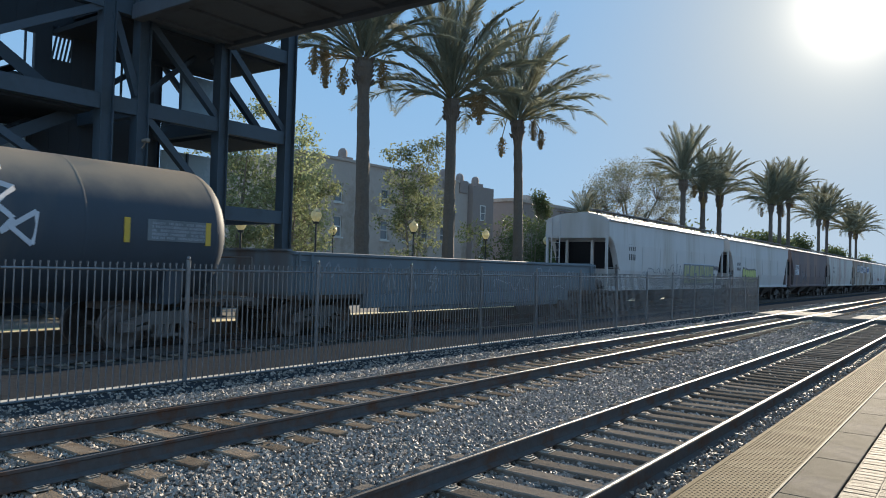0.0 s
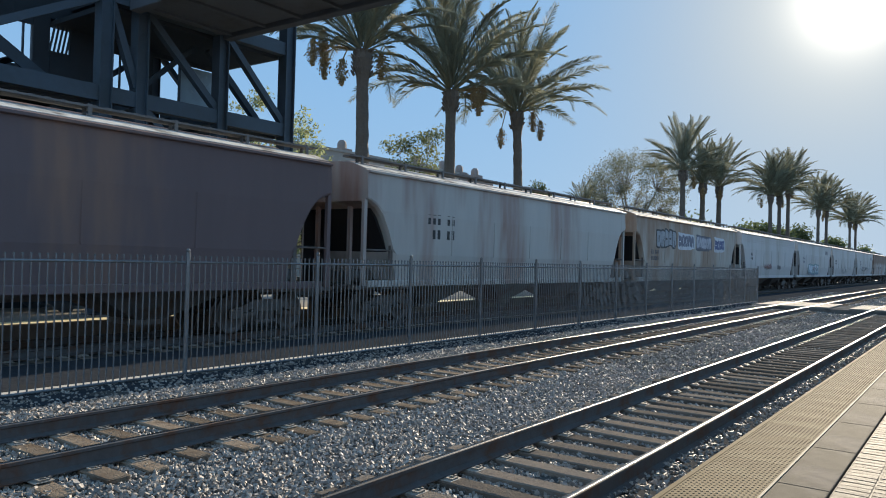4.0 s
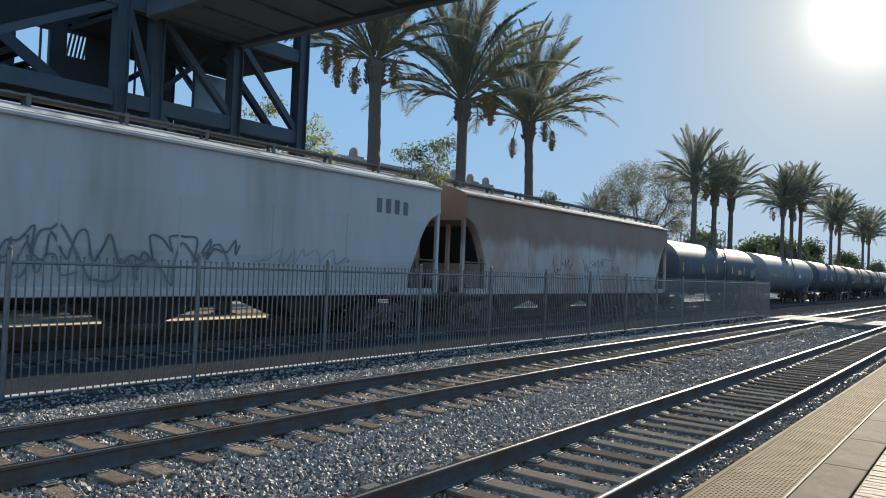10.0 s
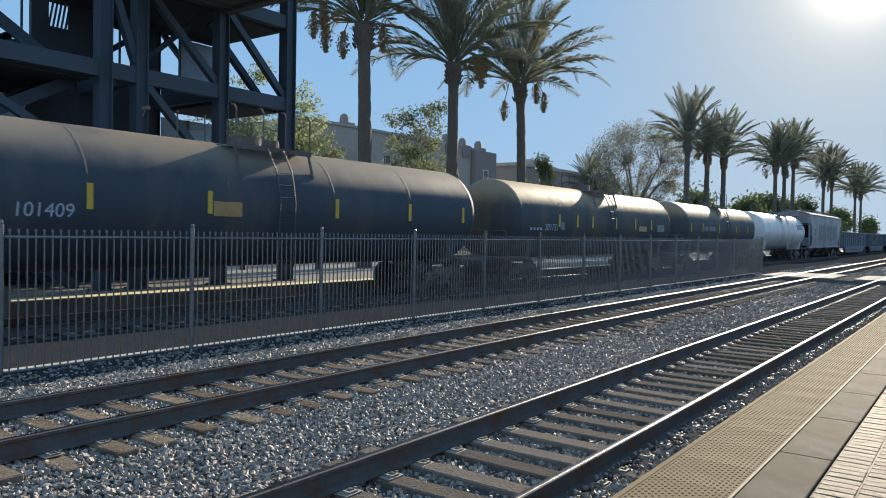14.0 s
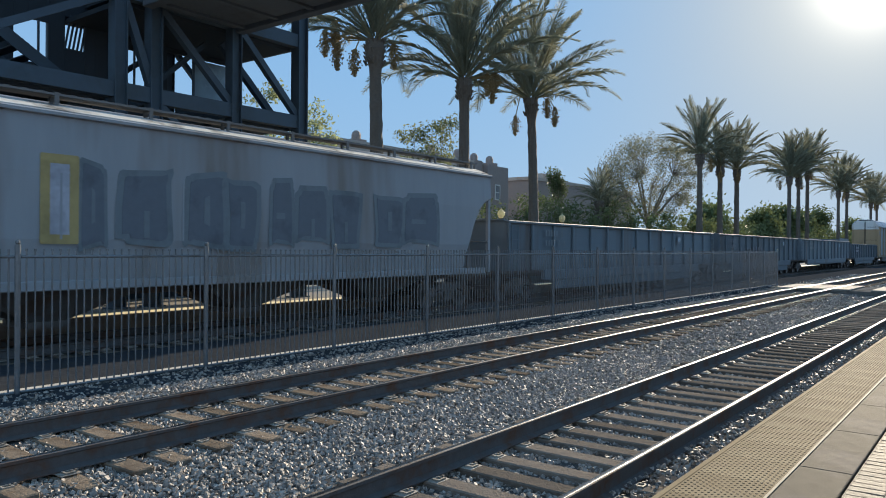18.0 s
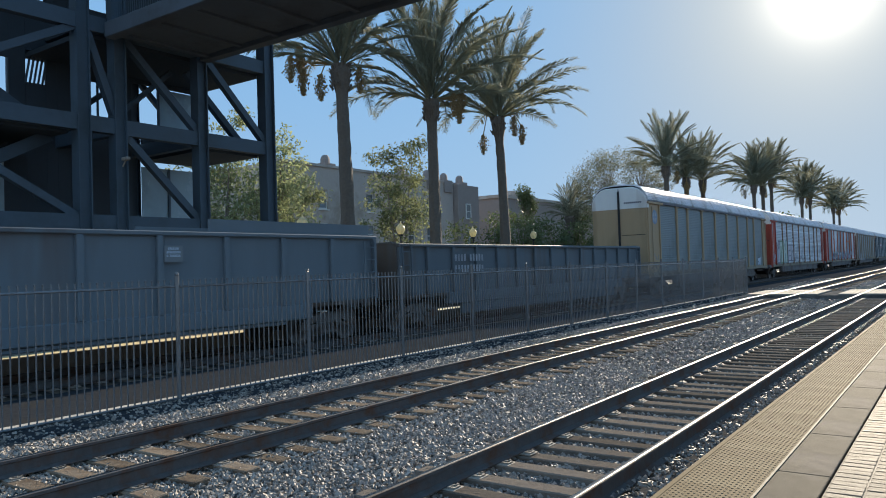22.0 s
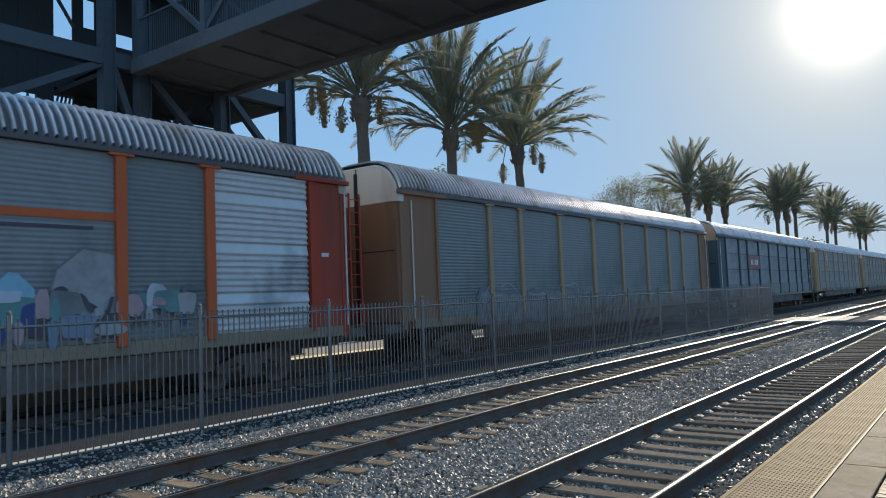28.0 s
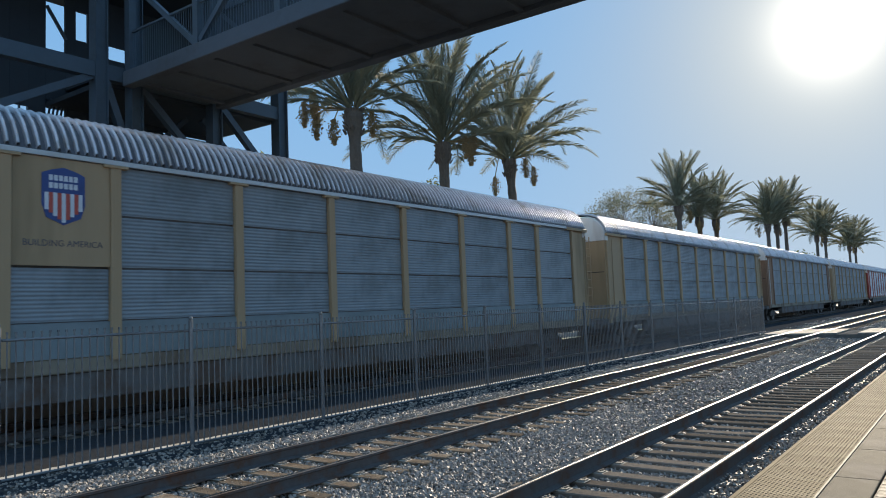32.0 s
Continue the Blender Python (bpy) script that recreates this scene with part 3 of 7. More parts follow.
def footbridge():
    t = thing("footbridge", None, "dark steel truss footbridge crossing over all the tracks", "bridge")
    x0, x1, y0, y1, zb = -18.78, 9.0, 11.25, 14.3, 8.4
    part("deck", bx(x0, x1, y0 + 0.2, y1 - 0.2, zb + 0.12, zb + 0.34), M_DECK, t)
    for y in (y0, y1):
        part("bottom_chord", bx(x0, x1, y - 0.16, y + 0.16, zb, zb + 0.42, 0.02), M_DECK, t)
        part("top_chord", bx(x0, x1, y - 0.13, y + 0.13, zb + 3.0, zb + 3.26, 0.02), M_STEEL, t)
        part("handrail", bx(x0, x1, y - 0.03, y + 0.03, zb + 1.5, zb + 1.56), M_STEEL, t)
        n = 9
        for k in range(n + 1):
            x = x0 + 0.15 + (x1 - x0 - 0.3) * k / n
            part("post", bx(x - 0.1, x + 0.1, y - 0.1, y + 0.1, zb + 0.42, zb + 3.0), M_STEEL, t)
            if k < n:
                xe = x0 + 0.15 + (x1 - x0 - 0.3) * (k + 1) / n
                a, c = ((x + 0.1, y, zb + 0.5), (xe - 0.1, y, zb + 2.95)) if k % 2 else ((x + 0.1, y, zb + 2.95), (xe - 0.1, y, zb + 0.5))
                part("diagonal", bar(bmesh.new(), a, c, 0.14, 0.14), M_STEEL, t)
        b = bmesh.new()
        k = 0
        while x0 + 0.1 * k < x1:
            x = x0 + 0.1 * k
            box(b, x - 0.008, x + 0.008, y - 0.008, y + 0.008, zb + 0.42, zb + 1.5)
            k += 1
        tagged(part("railing_bar", b, M_STEEL, t), kind="stuff")
    for k in range(19):
        x = x0 + 0.4 + k * 1.5
        part("cross_beam", bx(x - 0.08, x + 0.08, y0 + 0.16, y1 - 0.16, zb + 0.05, zb + 0.12), M_DECK, t)
    for k in range(3):
        part("infill_panel", bx(x0 + 0.1 + k * 1.27, x0 + 1.35 + k * 1.27, y1 - 0.06, y1 - 0.03, zb + 0.43, zb + 2.98), M_STEEL2, t, "dark mesh infill panel")


stair_tower()
footbridge()

# ---- planting ----
M_BARK = mat("palm_bark", (0.12, 0.098, 0.078), 0.95, var=0.4, scale=8, bump=0.8, bscale=16)
M_FROND = leafy("palm_frond", (0.25, 0.25, 0.175), 0.35, 0.7, 0.4, 0.1)
M_DATES = mat("fruit_stalk", (0.24, 0.165, 0.075), 0.8, var=0.4, scale=20, bump=0.5, bscale=30, rnd=0.3)
M_LEAF = leafy("light_green_leaf", (0.25, 0.28, 0.15), 0.6, 0.7, 0.5, 0.06)
M_LEAF_DARK = leafy("dark_green_leaf", (0.13, 0.16, 0.07), 0.45, 0.55, 0.3, 0.2)
M_LEAF_GREY = leafy("grey_green_leaf", (0.2, 0.2, 0.135), 0.4, 0.7, 0.4, 0.1)
M_TWIG = mat("grey_branch", (0.2, 0.17, 0.14), 0.9, var=0.3, scale=10, bump=0.4)


def frond_mesh(rng, length, droop, dry=False):
    """A feather frond that leaves the crown along +x and arches down."""
    bm = bmesh.new()
    n = 13
    ang = radians(rng.uniform(38, 50)) if not dry else radians(-20)
    p = Vector((0.1, 0, 0))
    pts, dirs = [p.copy()], []
    side = rng.uniform(-0.12, 0.12)
    for i in range(n):
        d = Vector((math.cos(ang), side * i / n, math.sin(ang))).normalized()
        p = p + d * (length / n)
        pts.append(p.copy())
        dirs.append(d)
        ang -= radians(droop) / n * (0.5 + 1.2 * i / n)
    dirs.append(dirs[-1])
    for i in range(n):
        rod(bm, pts[i], pts[i + 1], 0.035 * (1 - i / (n + 1)) + 0.006, 0.035 * (1 - (i + 1) / (n + 1)) + 0.006, 3, False)
    m = 72
    for k in range(m):
        f = 0.12 + 0.88 * k / (m - 1)
        i = min(n - 1, int(f * n))
        c = pts[i].lerp(pts[i + 1], f * n - i)
        d = dirs[i]
        ll = length * 0.115 * math.sin(math.pi * (0.18 + 0.76 * f)) + 0.08
        w = 0.0105
        for s in (-1, 1):
            out = (Vector((0, s, 0)) + d * rng.uniform(0.9, 1.4) + Vector((0, 0, rng.uniform(0.0, 0.5)))).normalized()
            tip = c + out * ll + Vector((0, 0, -0.12 * ll))
            mid = c + out * ll * 0.5 + Vector((0, 0, 0.03))
            a = [bm.verts.new(c - d * w), bm.verts.new(c + d * w), bm.verts.new(mid + d * w), bm.verts.new(tip), bm.verts.new(mid - d * w)]
            bm.faces.new(a)
    return bm


FRONDS = []


def palm(x, y, zc, rad, seed, label, dates=3, lean=(0.0, 0.0), n=46, z0=0.15, trunk_r=0.28):
    """A date palm whose crown springs at height zc."""
    rng = random.Random(seed)
    t = thing("date_palm", pose(x, y, z0), label, "palm tree", "date palms along the platform")
    rings = []
    m = 26
    top = Vector((lean[0], lean[1], zc - z0))
    for k in range(m + 1):
        f = k / m
        c = Vector((lean[0] * f ** 1.6, lean[1] * f ** 1.6, (zc - z0) * f))
        r = trunk_r * (1.25 - 0.5 * f if f < 0.15 else 1.15 - 0.35 * f) * (1 + 0.07 * (k % 2)) + (0.2 * math.sin(math.pi * min(1, (f - 0.88) / 0.12 * 0.7)) if f > 0.88 else 0)
        rings.append([(c.x + r * math.cos(a) * rng.uniform(0.93, 1.07), c.y + r * math.sin(a) * rng.uniform(0.93, 1.07), c.z)
                      for a in [2 * math.pi * i / 12 for i in range(12)]])
    part("trunk", loft(bmesh.new(), rings), M_BARK, t)
    # stubs of cut fronds under the crown
    b = bmesh.new()
    for k in range(40):
        a, f = rng.uniform(0, 6.283), rng.uniform(0, 1)
        z = zc - z0 - 0.15 - f * 1.1
        r = trunk_r * 1.15
        p = Vector((top.x + r * math.cos(a), top.y + r * math.sin(a), z))
        rod(b, p, p + Vector((math.cos(a) * 0.16, math.sin(a) * 0.16, 0.22)), 0.06, 0.035, 5)
    tagged(part("frond_stub", b, M_BARK, t), kind="stuff")
    if not FRONDS:
        for i in range(7):
            bm = frond_mesh(random.Random(i), 3.5, (24, 32, 40, 52, 62, 78, 95)[i])
            me = bpy.data.meshes.new("frond")
            bm.to_mesh(me)
            bm.free()
            me.materials.append(M_FROND)
            FRONDS.append(me)
    s0 = rad / 3.5
    for k in range(n):
        f = k / n
        o = new("frond", FRONDS[min(6, max(0, int(f * 5.6 + rng.uniform(-0.6, 1.4))))])
        o.parent = t
        tilt = 52 - 74 * f ** 1.2 + rng.uniform(-7, 7)
        s = s0 * rng.uniform(0.88, 1.1) * (0.92 if f < 0.15 else 1.0)
        o.matrix_basis = (Matrix.Translation(top + Vector((0, 0, 0.5 - 0.6 * f))) @ Matrix.Rotation(k * 2.39996 + rng.uniform(-0.2, 0.2), 4, "Z")
                          @ Matrix.Rotation(radians(-tilt), 4, "Y") @ Matrix.Rotation(rng.uniform(-0.5, 0.5), 4, "X") @ Matrix.Scale(s, 4))
    # hanging bunches of dates on stalks
    spots = dates if isinstance(dates, (list, tuple)) else [(rng.uniform(0, 360), rng.uniform(0.8, 1.4), rng.uniform(-1.2, -0.5)) for _ in range(dates)]
    for deg, d, dz in spots:
        a = radians(deg)
        b = bmesh.new()
        tip = top + Vector((math.cos(a) * d, math.sin(a) * d, dz))
        pipe(b, [top, top + Vector((math.cos(a) * d * 0.7, math.sin(a) * d * 0.7, 0.1)), tip + Vector((0, 0, 0.4))], 0.03, 5)
        for j in range(420):
            hz = rng.uniform(-0.75, 0.5)
            wd = 0.13 * math.sin(math.pi * (hz + 0.9) / 1.6)
            q = tip + Vector((rng.gauss(0, wd), rng.gauss(0, wd), hz))
            bmesh.ops.create_cube(b, size=rng.uniform(0.028, 0.058), matrix=Matrix.Translation(q) @ Euler((rng.random() * 3, rng.random() * 3, 0)).to_matrix().to_4x4())
        tagged(part("fruit_stalk", b, M_DATES, t, "hanging orange-brown bunch of dates"), kind="stuff")
    return t


def leaf_cloud(name, centres, spread, n, size, mat_, parent, seed, label=""):
    """Many small leaves about a set of twig points."""
    rng = np.random.default_rng(seed)
    c = np.array(centres)[rng.integers(0, len(centres), n)] + rng.normal(size=(n, 3)) * spread
    a = rng.normal(size=(n, 3))
    a /= np.linalg.norm(a, axis=1, keepdims=True)
    b = np.cross(a, rng.normal(size=(n, 3)))
    b /= np.linalg.norm(b, axis=1, keepdims=True)
    s = size * rng.uniform(0.6, 1.3, (n, 1))
    v = np.stack([c - a * s, c + b * s * 0.45, c + a * s, c - b * s * 0.45], 1).reshape(-1, 3)
    me = bpy.data.meshes.new(name)
    me.vertices.add(len(v))
    me.vertices.foreach_set("co", v.reshape(-1).astype(np.float32))
    me.loops.add(4 * n)
    me.loops.foreach_set("vertex_index", np.arange(4 * n, dtype=np.int32))
    me.polygons.add(n)
    me.polygons.foreach_set("loop_start", np.arange(0, 4 * n, 4, dtype=np.int32))
    me.update(calc_edges=True)
    me.materials.append(mat_)
    o = new(name, me)
    o.parent = parent
    if label:
        o["label"] = label
    return o


def tree(x, y, h, width, seed, label, leaves=5200, leaf=0.14, mat_=None, stem=0.16, fork=0.28, spread=0.32, z0=0.15, levels=4, name="tree", kids=3):
    rng = random.Random(seed)
    t = thing(name, pose(x, y, z0), label, "tree")
    bt, bl, tips = bmesh.new(), bmesh.new(), []

    def grow(p, d, length, r, level):
        q = p + d * length
        rod(bt if level == 0 else bl, p, q, r, r * 0.65, 7 if level < 2 else 4, False)
        if level >= 2:
            tips.append(tuple(p.lerp(q, 0.5)))
        if level >= levels:
            tips.append(tuple(q))
            return
        for k in range(kids if level else kids + 1):
            nd = (d * 1.0 + Vector((rng.uniform(-1, 1) * width, rng.uniform(-1, 1) * width, rng.uniform(0.0, 0.6)))).normalized()
            grow(p.lerp(q, rng.uniform(0.6, 1.0)), nd, length * rng.uniform(0.62, 0.88), r * 0.6, level + 1)

    grow(Vector((0, 0, 0)), Vector((rng.uniform(-0.05, 0.05), 0, 1)).normalized(), h * fork, stem, 0)
    part("trunk", bt, M_TWIG, t)
    tagged(part("limb", bl, M_TWIG, t), kind="stuff")
    leaf_cloud("crown", tips, spread, leaves, leaf, mat_ or M_LEAF, t, seed)
    return t


def slender_tree(x, y, h, seed, label, stems=3, reach=1.9, leaves=9000, leaf=0.11, mat_=None, z0=0.12):
    """Several thin stems, each with short rising twigs from low down to the top."""
    rng = random.Random(seed)
    t = thing("tree", pose(x, y, z0), label, "tree")
    bt, bl, tips = bmesh.new(), bmesh.new(), []
    for k in range(stems):
        a = 6.283 * k / stems + rng.uniform(-0.5, 0.5)
        hh = h * rng.uniform(0.78, 1.0) if k else h
        lean = reach * rng.uniform(0.3, 0.6)
        pts = [Vector((math.cos(a) * (0.12 + lean * f ** 1.3) + rng.uniform(-0.1, 0.1) * f, math.sin(a) * (0.12 + lean * f ** 1.3), hh * f)) for f in (0, 0.2, 0.4, 0.6, 0.8, 1.0)]
        for i, (p, q) in enumerate(zip(pts, pts[1:])):
            rod(bt, p, q, 0.1 * (1 - i * 0.18), 0.1 * (1 - (i + 1) * 0.18), 6, False)
        for j in range(26):
            f = rng.uniform(0.2, 1.0)
            i = min(4, int(f * 5))
            p = pts[i].lerp(pts[i + 1], f * 5 - i)
            ln = reach * (0.35 + 0.65 * math.sin(math.pi * min(1.0, f * 0.9 + 0.12))) * rng.uniform(0.4, 0.9)
            b = rng.uniform(0, 6.283)
            q = p + Vector((math.cos(b), math.sin(b), rng.uniform(0.2, 0.9))) * ln
            rod(bl, p, q, 0.022, 0.008, 4, False)
            for s in (0.45, 0.7, 0.9, 1.0, 1.1):
                tips.append(tuple(p.lerp(q, s) + Vector((rng.gauss(0, 0.15), rng.gauss(0, 0.15), rng.gauss(0, 0.15)))))
    part("trunk", bt, M_TWIG, t)
    tagged(part("twig", bl, M_TWIG, t), kind="stuff")
    tagged(leaf_cloud("crown", tips, 0.2, leaves, leaf, mat_ or M_LEAF, t, seed), kind="stuff")
    return t


def dome_tree(x, y, h, w, seed, label, n=420, leaves=24000, leaf=0.095, mat_=None, z0=0.12):
    """A wide round crown on spreading limbs, its leaves thin and mostly at the outside."""
    rng = random.Random(seed)
    t = thing("tree", pose(x, y, z0), label, "tree")
    bt, bl, tips = bmesh.new(), bmesh.new(), []
    fork = Vector((0, 0, h * 0.3))
    rod(bt, (0, 0, 0), fork, 0.32, 0.24, 8, False)
    limbs = []
    for k in range(9):
        a = k * 2.4
        e = Vector((math.cos(a) * w * 0.24, math.sin(a) * w * 0.24, h * rng.uniform(0.5, 0.68)))
        rod(bt, fork, e, 0.15, 0.08, 6, False)
        limbs.append(e)
    for k in range(n):
        u, v = rng.uniform(-1, 1), rng.uniform(0, 6.283)
        r = rng.uniform(0.55, 1.0) ** 0.5
        c = math.sqrt(1 - u * u)
        g = Vector((math.cos(v) * c * r * w / 2, math.sin(v) * c * r * w / 2, h * 0.66 + u * r * h * 0.34))
        e = min(limbs, key=lambda q: (q - g).length)
        m = e.lerp(g, 0.5) + Vector((rng.gauss(0, 0.25), rng.gauss(0, 0.25), 0.25))
        rod(bl, e, m, 0.022, 0.014, 4, False)
        rod(bl, m, g, 0.014, 0.006, 3, False)
        tips += [tuple(g), tuple(m.lerp(g, 0.6))]
    part("trunk", bt, M_TWIG, t)
    tagged(part("branch", bl, M_TWIG, t), kind="stuff")
    tagged(leaf_cloud("crown", tips, 0.28, leaves, leaf, mat_ or M_LEAF_GREY, t, seed), kind="stuff")
    return t


def hedge(name, x0, x1, y0, y1, h, seed, label, n=9000, mat_=None, leaf=0.13, z0=0.15):
    """A row of shrubs with an uneven top, on short stems."""
    rng = random.Random(seed)
    t = thing(name, pose(0, 0, z0), label, "shrub")
    cs = []
    b = bmesh.new()
    ny = max(3, int((y1 - y0) / 0.9))
    for i in range(ny):
        cy = y0 + (y1 - y0) * (i + rng.random()) / ny
        cx = rng.uniform(x0, x1)
        hh = h * rng.uniform(0.65, 1.1)
        for k in range(5):
            e = Vector((cx + rng.gauss(0, 0.5), cy + rng.gauss(0, 0.5), hh * rng.uniform(0.6, 0.95)))
            rod(b, (cx, cy, 0), e, 0.04, 0.015, 4, False)
        for k in range(14):
            cs.append((cx + rng.gauss(0, 0.55), cy + rng.gauss(0, 0.55), hh * rng.uniform(0.08, 1.0)))
    tagged(part("stem", b, M_TWIG, t), kind="stuff")
    leaf_cloud("foliage", cs, 0.3, n, leaf, mat_ or M_LEAF_DARK, t, seed)
    return t


PALM_LABEL = "tall date palm with arching fronds"
palm(-23.55, 25.83, 11.6, 5.5, 1, "tall date palm with orange date bunches beside the tower", ((223, 2.3, -0.1), (215, 1.9, 0.45), (228, 1.75, -0.75), (230, 0.95, -1.0), (200, 2.0, 0.1), (45, 0.9, -0.6)), (-0.15, -0.1), 50, trunk_r=0.32)
palm(-24.0, 33.4, 11.25, 6.1, 2, "tall date palm with arching fronds and hanging bunches", ((35, 1.3, -0.2), (50, 1.8, 0.1), (40, 1.55, -0.6)), (0.0, -0.05), 52, trunk_r=0.31)
palm(-23.8, 40.75, 11.35, 6.1, 3, "tall date palm with drooping lower fronds and bunches", ((222, 1.0, -1.6), (30, 1.0, -0.5), (20, 1.5, -1.1)), (-0.25, -0.1), 52, trunk_r=0.3)
for i, (py, pz, pr) in enumerate(((72.8, 11.2, 5.0), (79.2, 10.6, 4.5), (85.2, 10.8, 5.0), (110.0, 12.0, 5.6), (115.6, 12.3, 5.4),
                                  (121.5, 13.8, 5.9), (147.0, 12.5, 6.2), (155.6, 12.8, 6.2), (186.0, 12.4, 6.8), (195.2, 12.4, 6.6))):
    palm(-24.0, py, pz, pr, 10 + i, PALM_LABEL + " in the distant row", 1, (0, 0), 50)

slender_tree(-31.0, 27.9, 9.0, 21, "light green street tree with thin pale stems", 4, 2.5, 7000)
slender_tree(-29.5, 37.2, 9.7, 22, "slender light green street tree with two crowns", 3, 2.5, 7000)
slender_tree(-31.5, 24.6, 9.6, 26, "light green street tree behind the tower", 3, 2.6, 7500)
slender_tree(-32.5, 30.8, 7.4, 27, "small light green street tree", 2, 1.7, 3600)
dome_tree(-31.5, 78.5, 14.5, 11.5, 23, "wide round thinly leaved tree with bare grey branches")
tree(-40.0, 73.0, 12.0, 0.16, 24, "small dark conical tree", 2200, 0.14, M_LEAF_DARK, 0.1, 0.3, 0.22)
palm(-27.3, 57.4, 5.9, 2.7, 41, "low young date palm among shrubs", 0, (0, 0), 44)
palm(-28.0, 60.5, 4.8, 2.7, 42, "low young date palm among shrubs", 0, (0, 0), 44)
hedge("hedge", -29.0, -26.5, 44, 66, 5.6, 31, "tall green hedge behind the far platform", 22000)
hedge("shrubs", -30.0, -26.5, 66, 112, 5.0, 32, "mixed dark green shrubs along the railway", 22000, leaf=0.2)
hedge("shrubs", -30.0, -26.5, 112, 200, 5.5, 33, "far dark green shrubs along the railway", 18000, leaf=0.32)
for i, (tx, ty, th) in enumerate(((-31, 101, 11.5), (-30, 117, 12), (-30, 131, 14), (-32, 152, 14), (-32, 176, 16), (-30, 205, 13), (-27, 240, 12))):
    tree(tx, ty, th, 0.8, 50 + i, "distant dark green tree beyond the station", 4500, 0.34, M_LEAF_DARK, 0.2, 0.24, 0.8, levels=3)


# ---- lamps and buildings behind the platform ----
M_STUCCO = mat("beige_stucco", (0.42, 0.36, 0.31), 0.9, var=0.12, scale=2.5, bump=0.25, bscale=50, tint=(0.3, 0.25, 0.2), amount=0.4)
M_STUCCO2 = mat("brown_stucco", (0.27, 0.225, 0.2), 0.9, var=0.15, scale=2.5, bump=0.25, bscale=50)
M_TRIM = mat("white_window_trim", (0.6, 0.58, 0.54), 0.7, var=0.1, scale=4, bump=0.05)
M_POST = mat("dark_lamp_iron", (0.03, 0.035, 0.035), 0.45, 0.4, var=0.2, scale=10, bump=0.1)
M_PANE = mat("dark_window_glass", (0.12, 0.13, 0.14), 0.12, 0.0, var=0.1, scale=2, bump=0.0, spec=0.8)
M_GLOBE = leafy("lamp_globe_glass", (0.85, 0.74, 0.5), 0.1, 0.35, 0.6)


def street_lamp(x, y, z, label):
    z0 = 0.2 if x > -29 else 0.12
    t = thing("street_lamp", pose(x, y, z0), label, "lamp", "globe lamps on the far platform")
    h = z - z0
    b = bmesh.new()
    rod(b, (0, 0, 0), (0, 0, 0.5), 0.14, 0.09, 10)
    rod(b, (0, 0, 0.5), (0, 0, h - 0.32), 0.055, 0.04, 10)
    rod(b, (0, 0, h - 0.36), (0, 0, h - 0.26), 0.12, 0.14, 10)
    part("pole", b, M_POST, t)
    prof = ((-0.26, 0.1), (-0.18, 0.17), (-0.02, 0.24), (0.1, 0.23), (0.16, 0.2))
    part("globe", loft(bmesh.new(), [[(r * math.cos(a), r * math.sin(a), h + z_) for a in [6.2832 * i / 8 for i in range(8)]] for z_, r in prof]), M_GLOBE, t,
         "amber glass acorn globe")
    b = bmesh.new()
    rod(b, (0, 0, h + 0.16), (0, 0, h + 0.32), 0.21, 0.05, 8)
    rod(b, (0, 0, h + 0.32), (0, 0, h + 0.46), 0.025, 0.008, 6)
    part("cap", b, M_GLOBE, t)


LAMP = "platform lamp with amber acorn globe on a dark iron pole"
for lx, ly, lz in ((-23.6, 22.9, 4.0), (-32.6, 33.1, 4.0), (-24.5, 30.9, 4.0), (-25.1, 38.9, 4.0), (-25.2, 47.0, 4.0), (-25.0, 19.97, 3.47)):
    street_lamp(lx, ly, lz, LAMP)


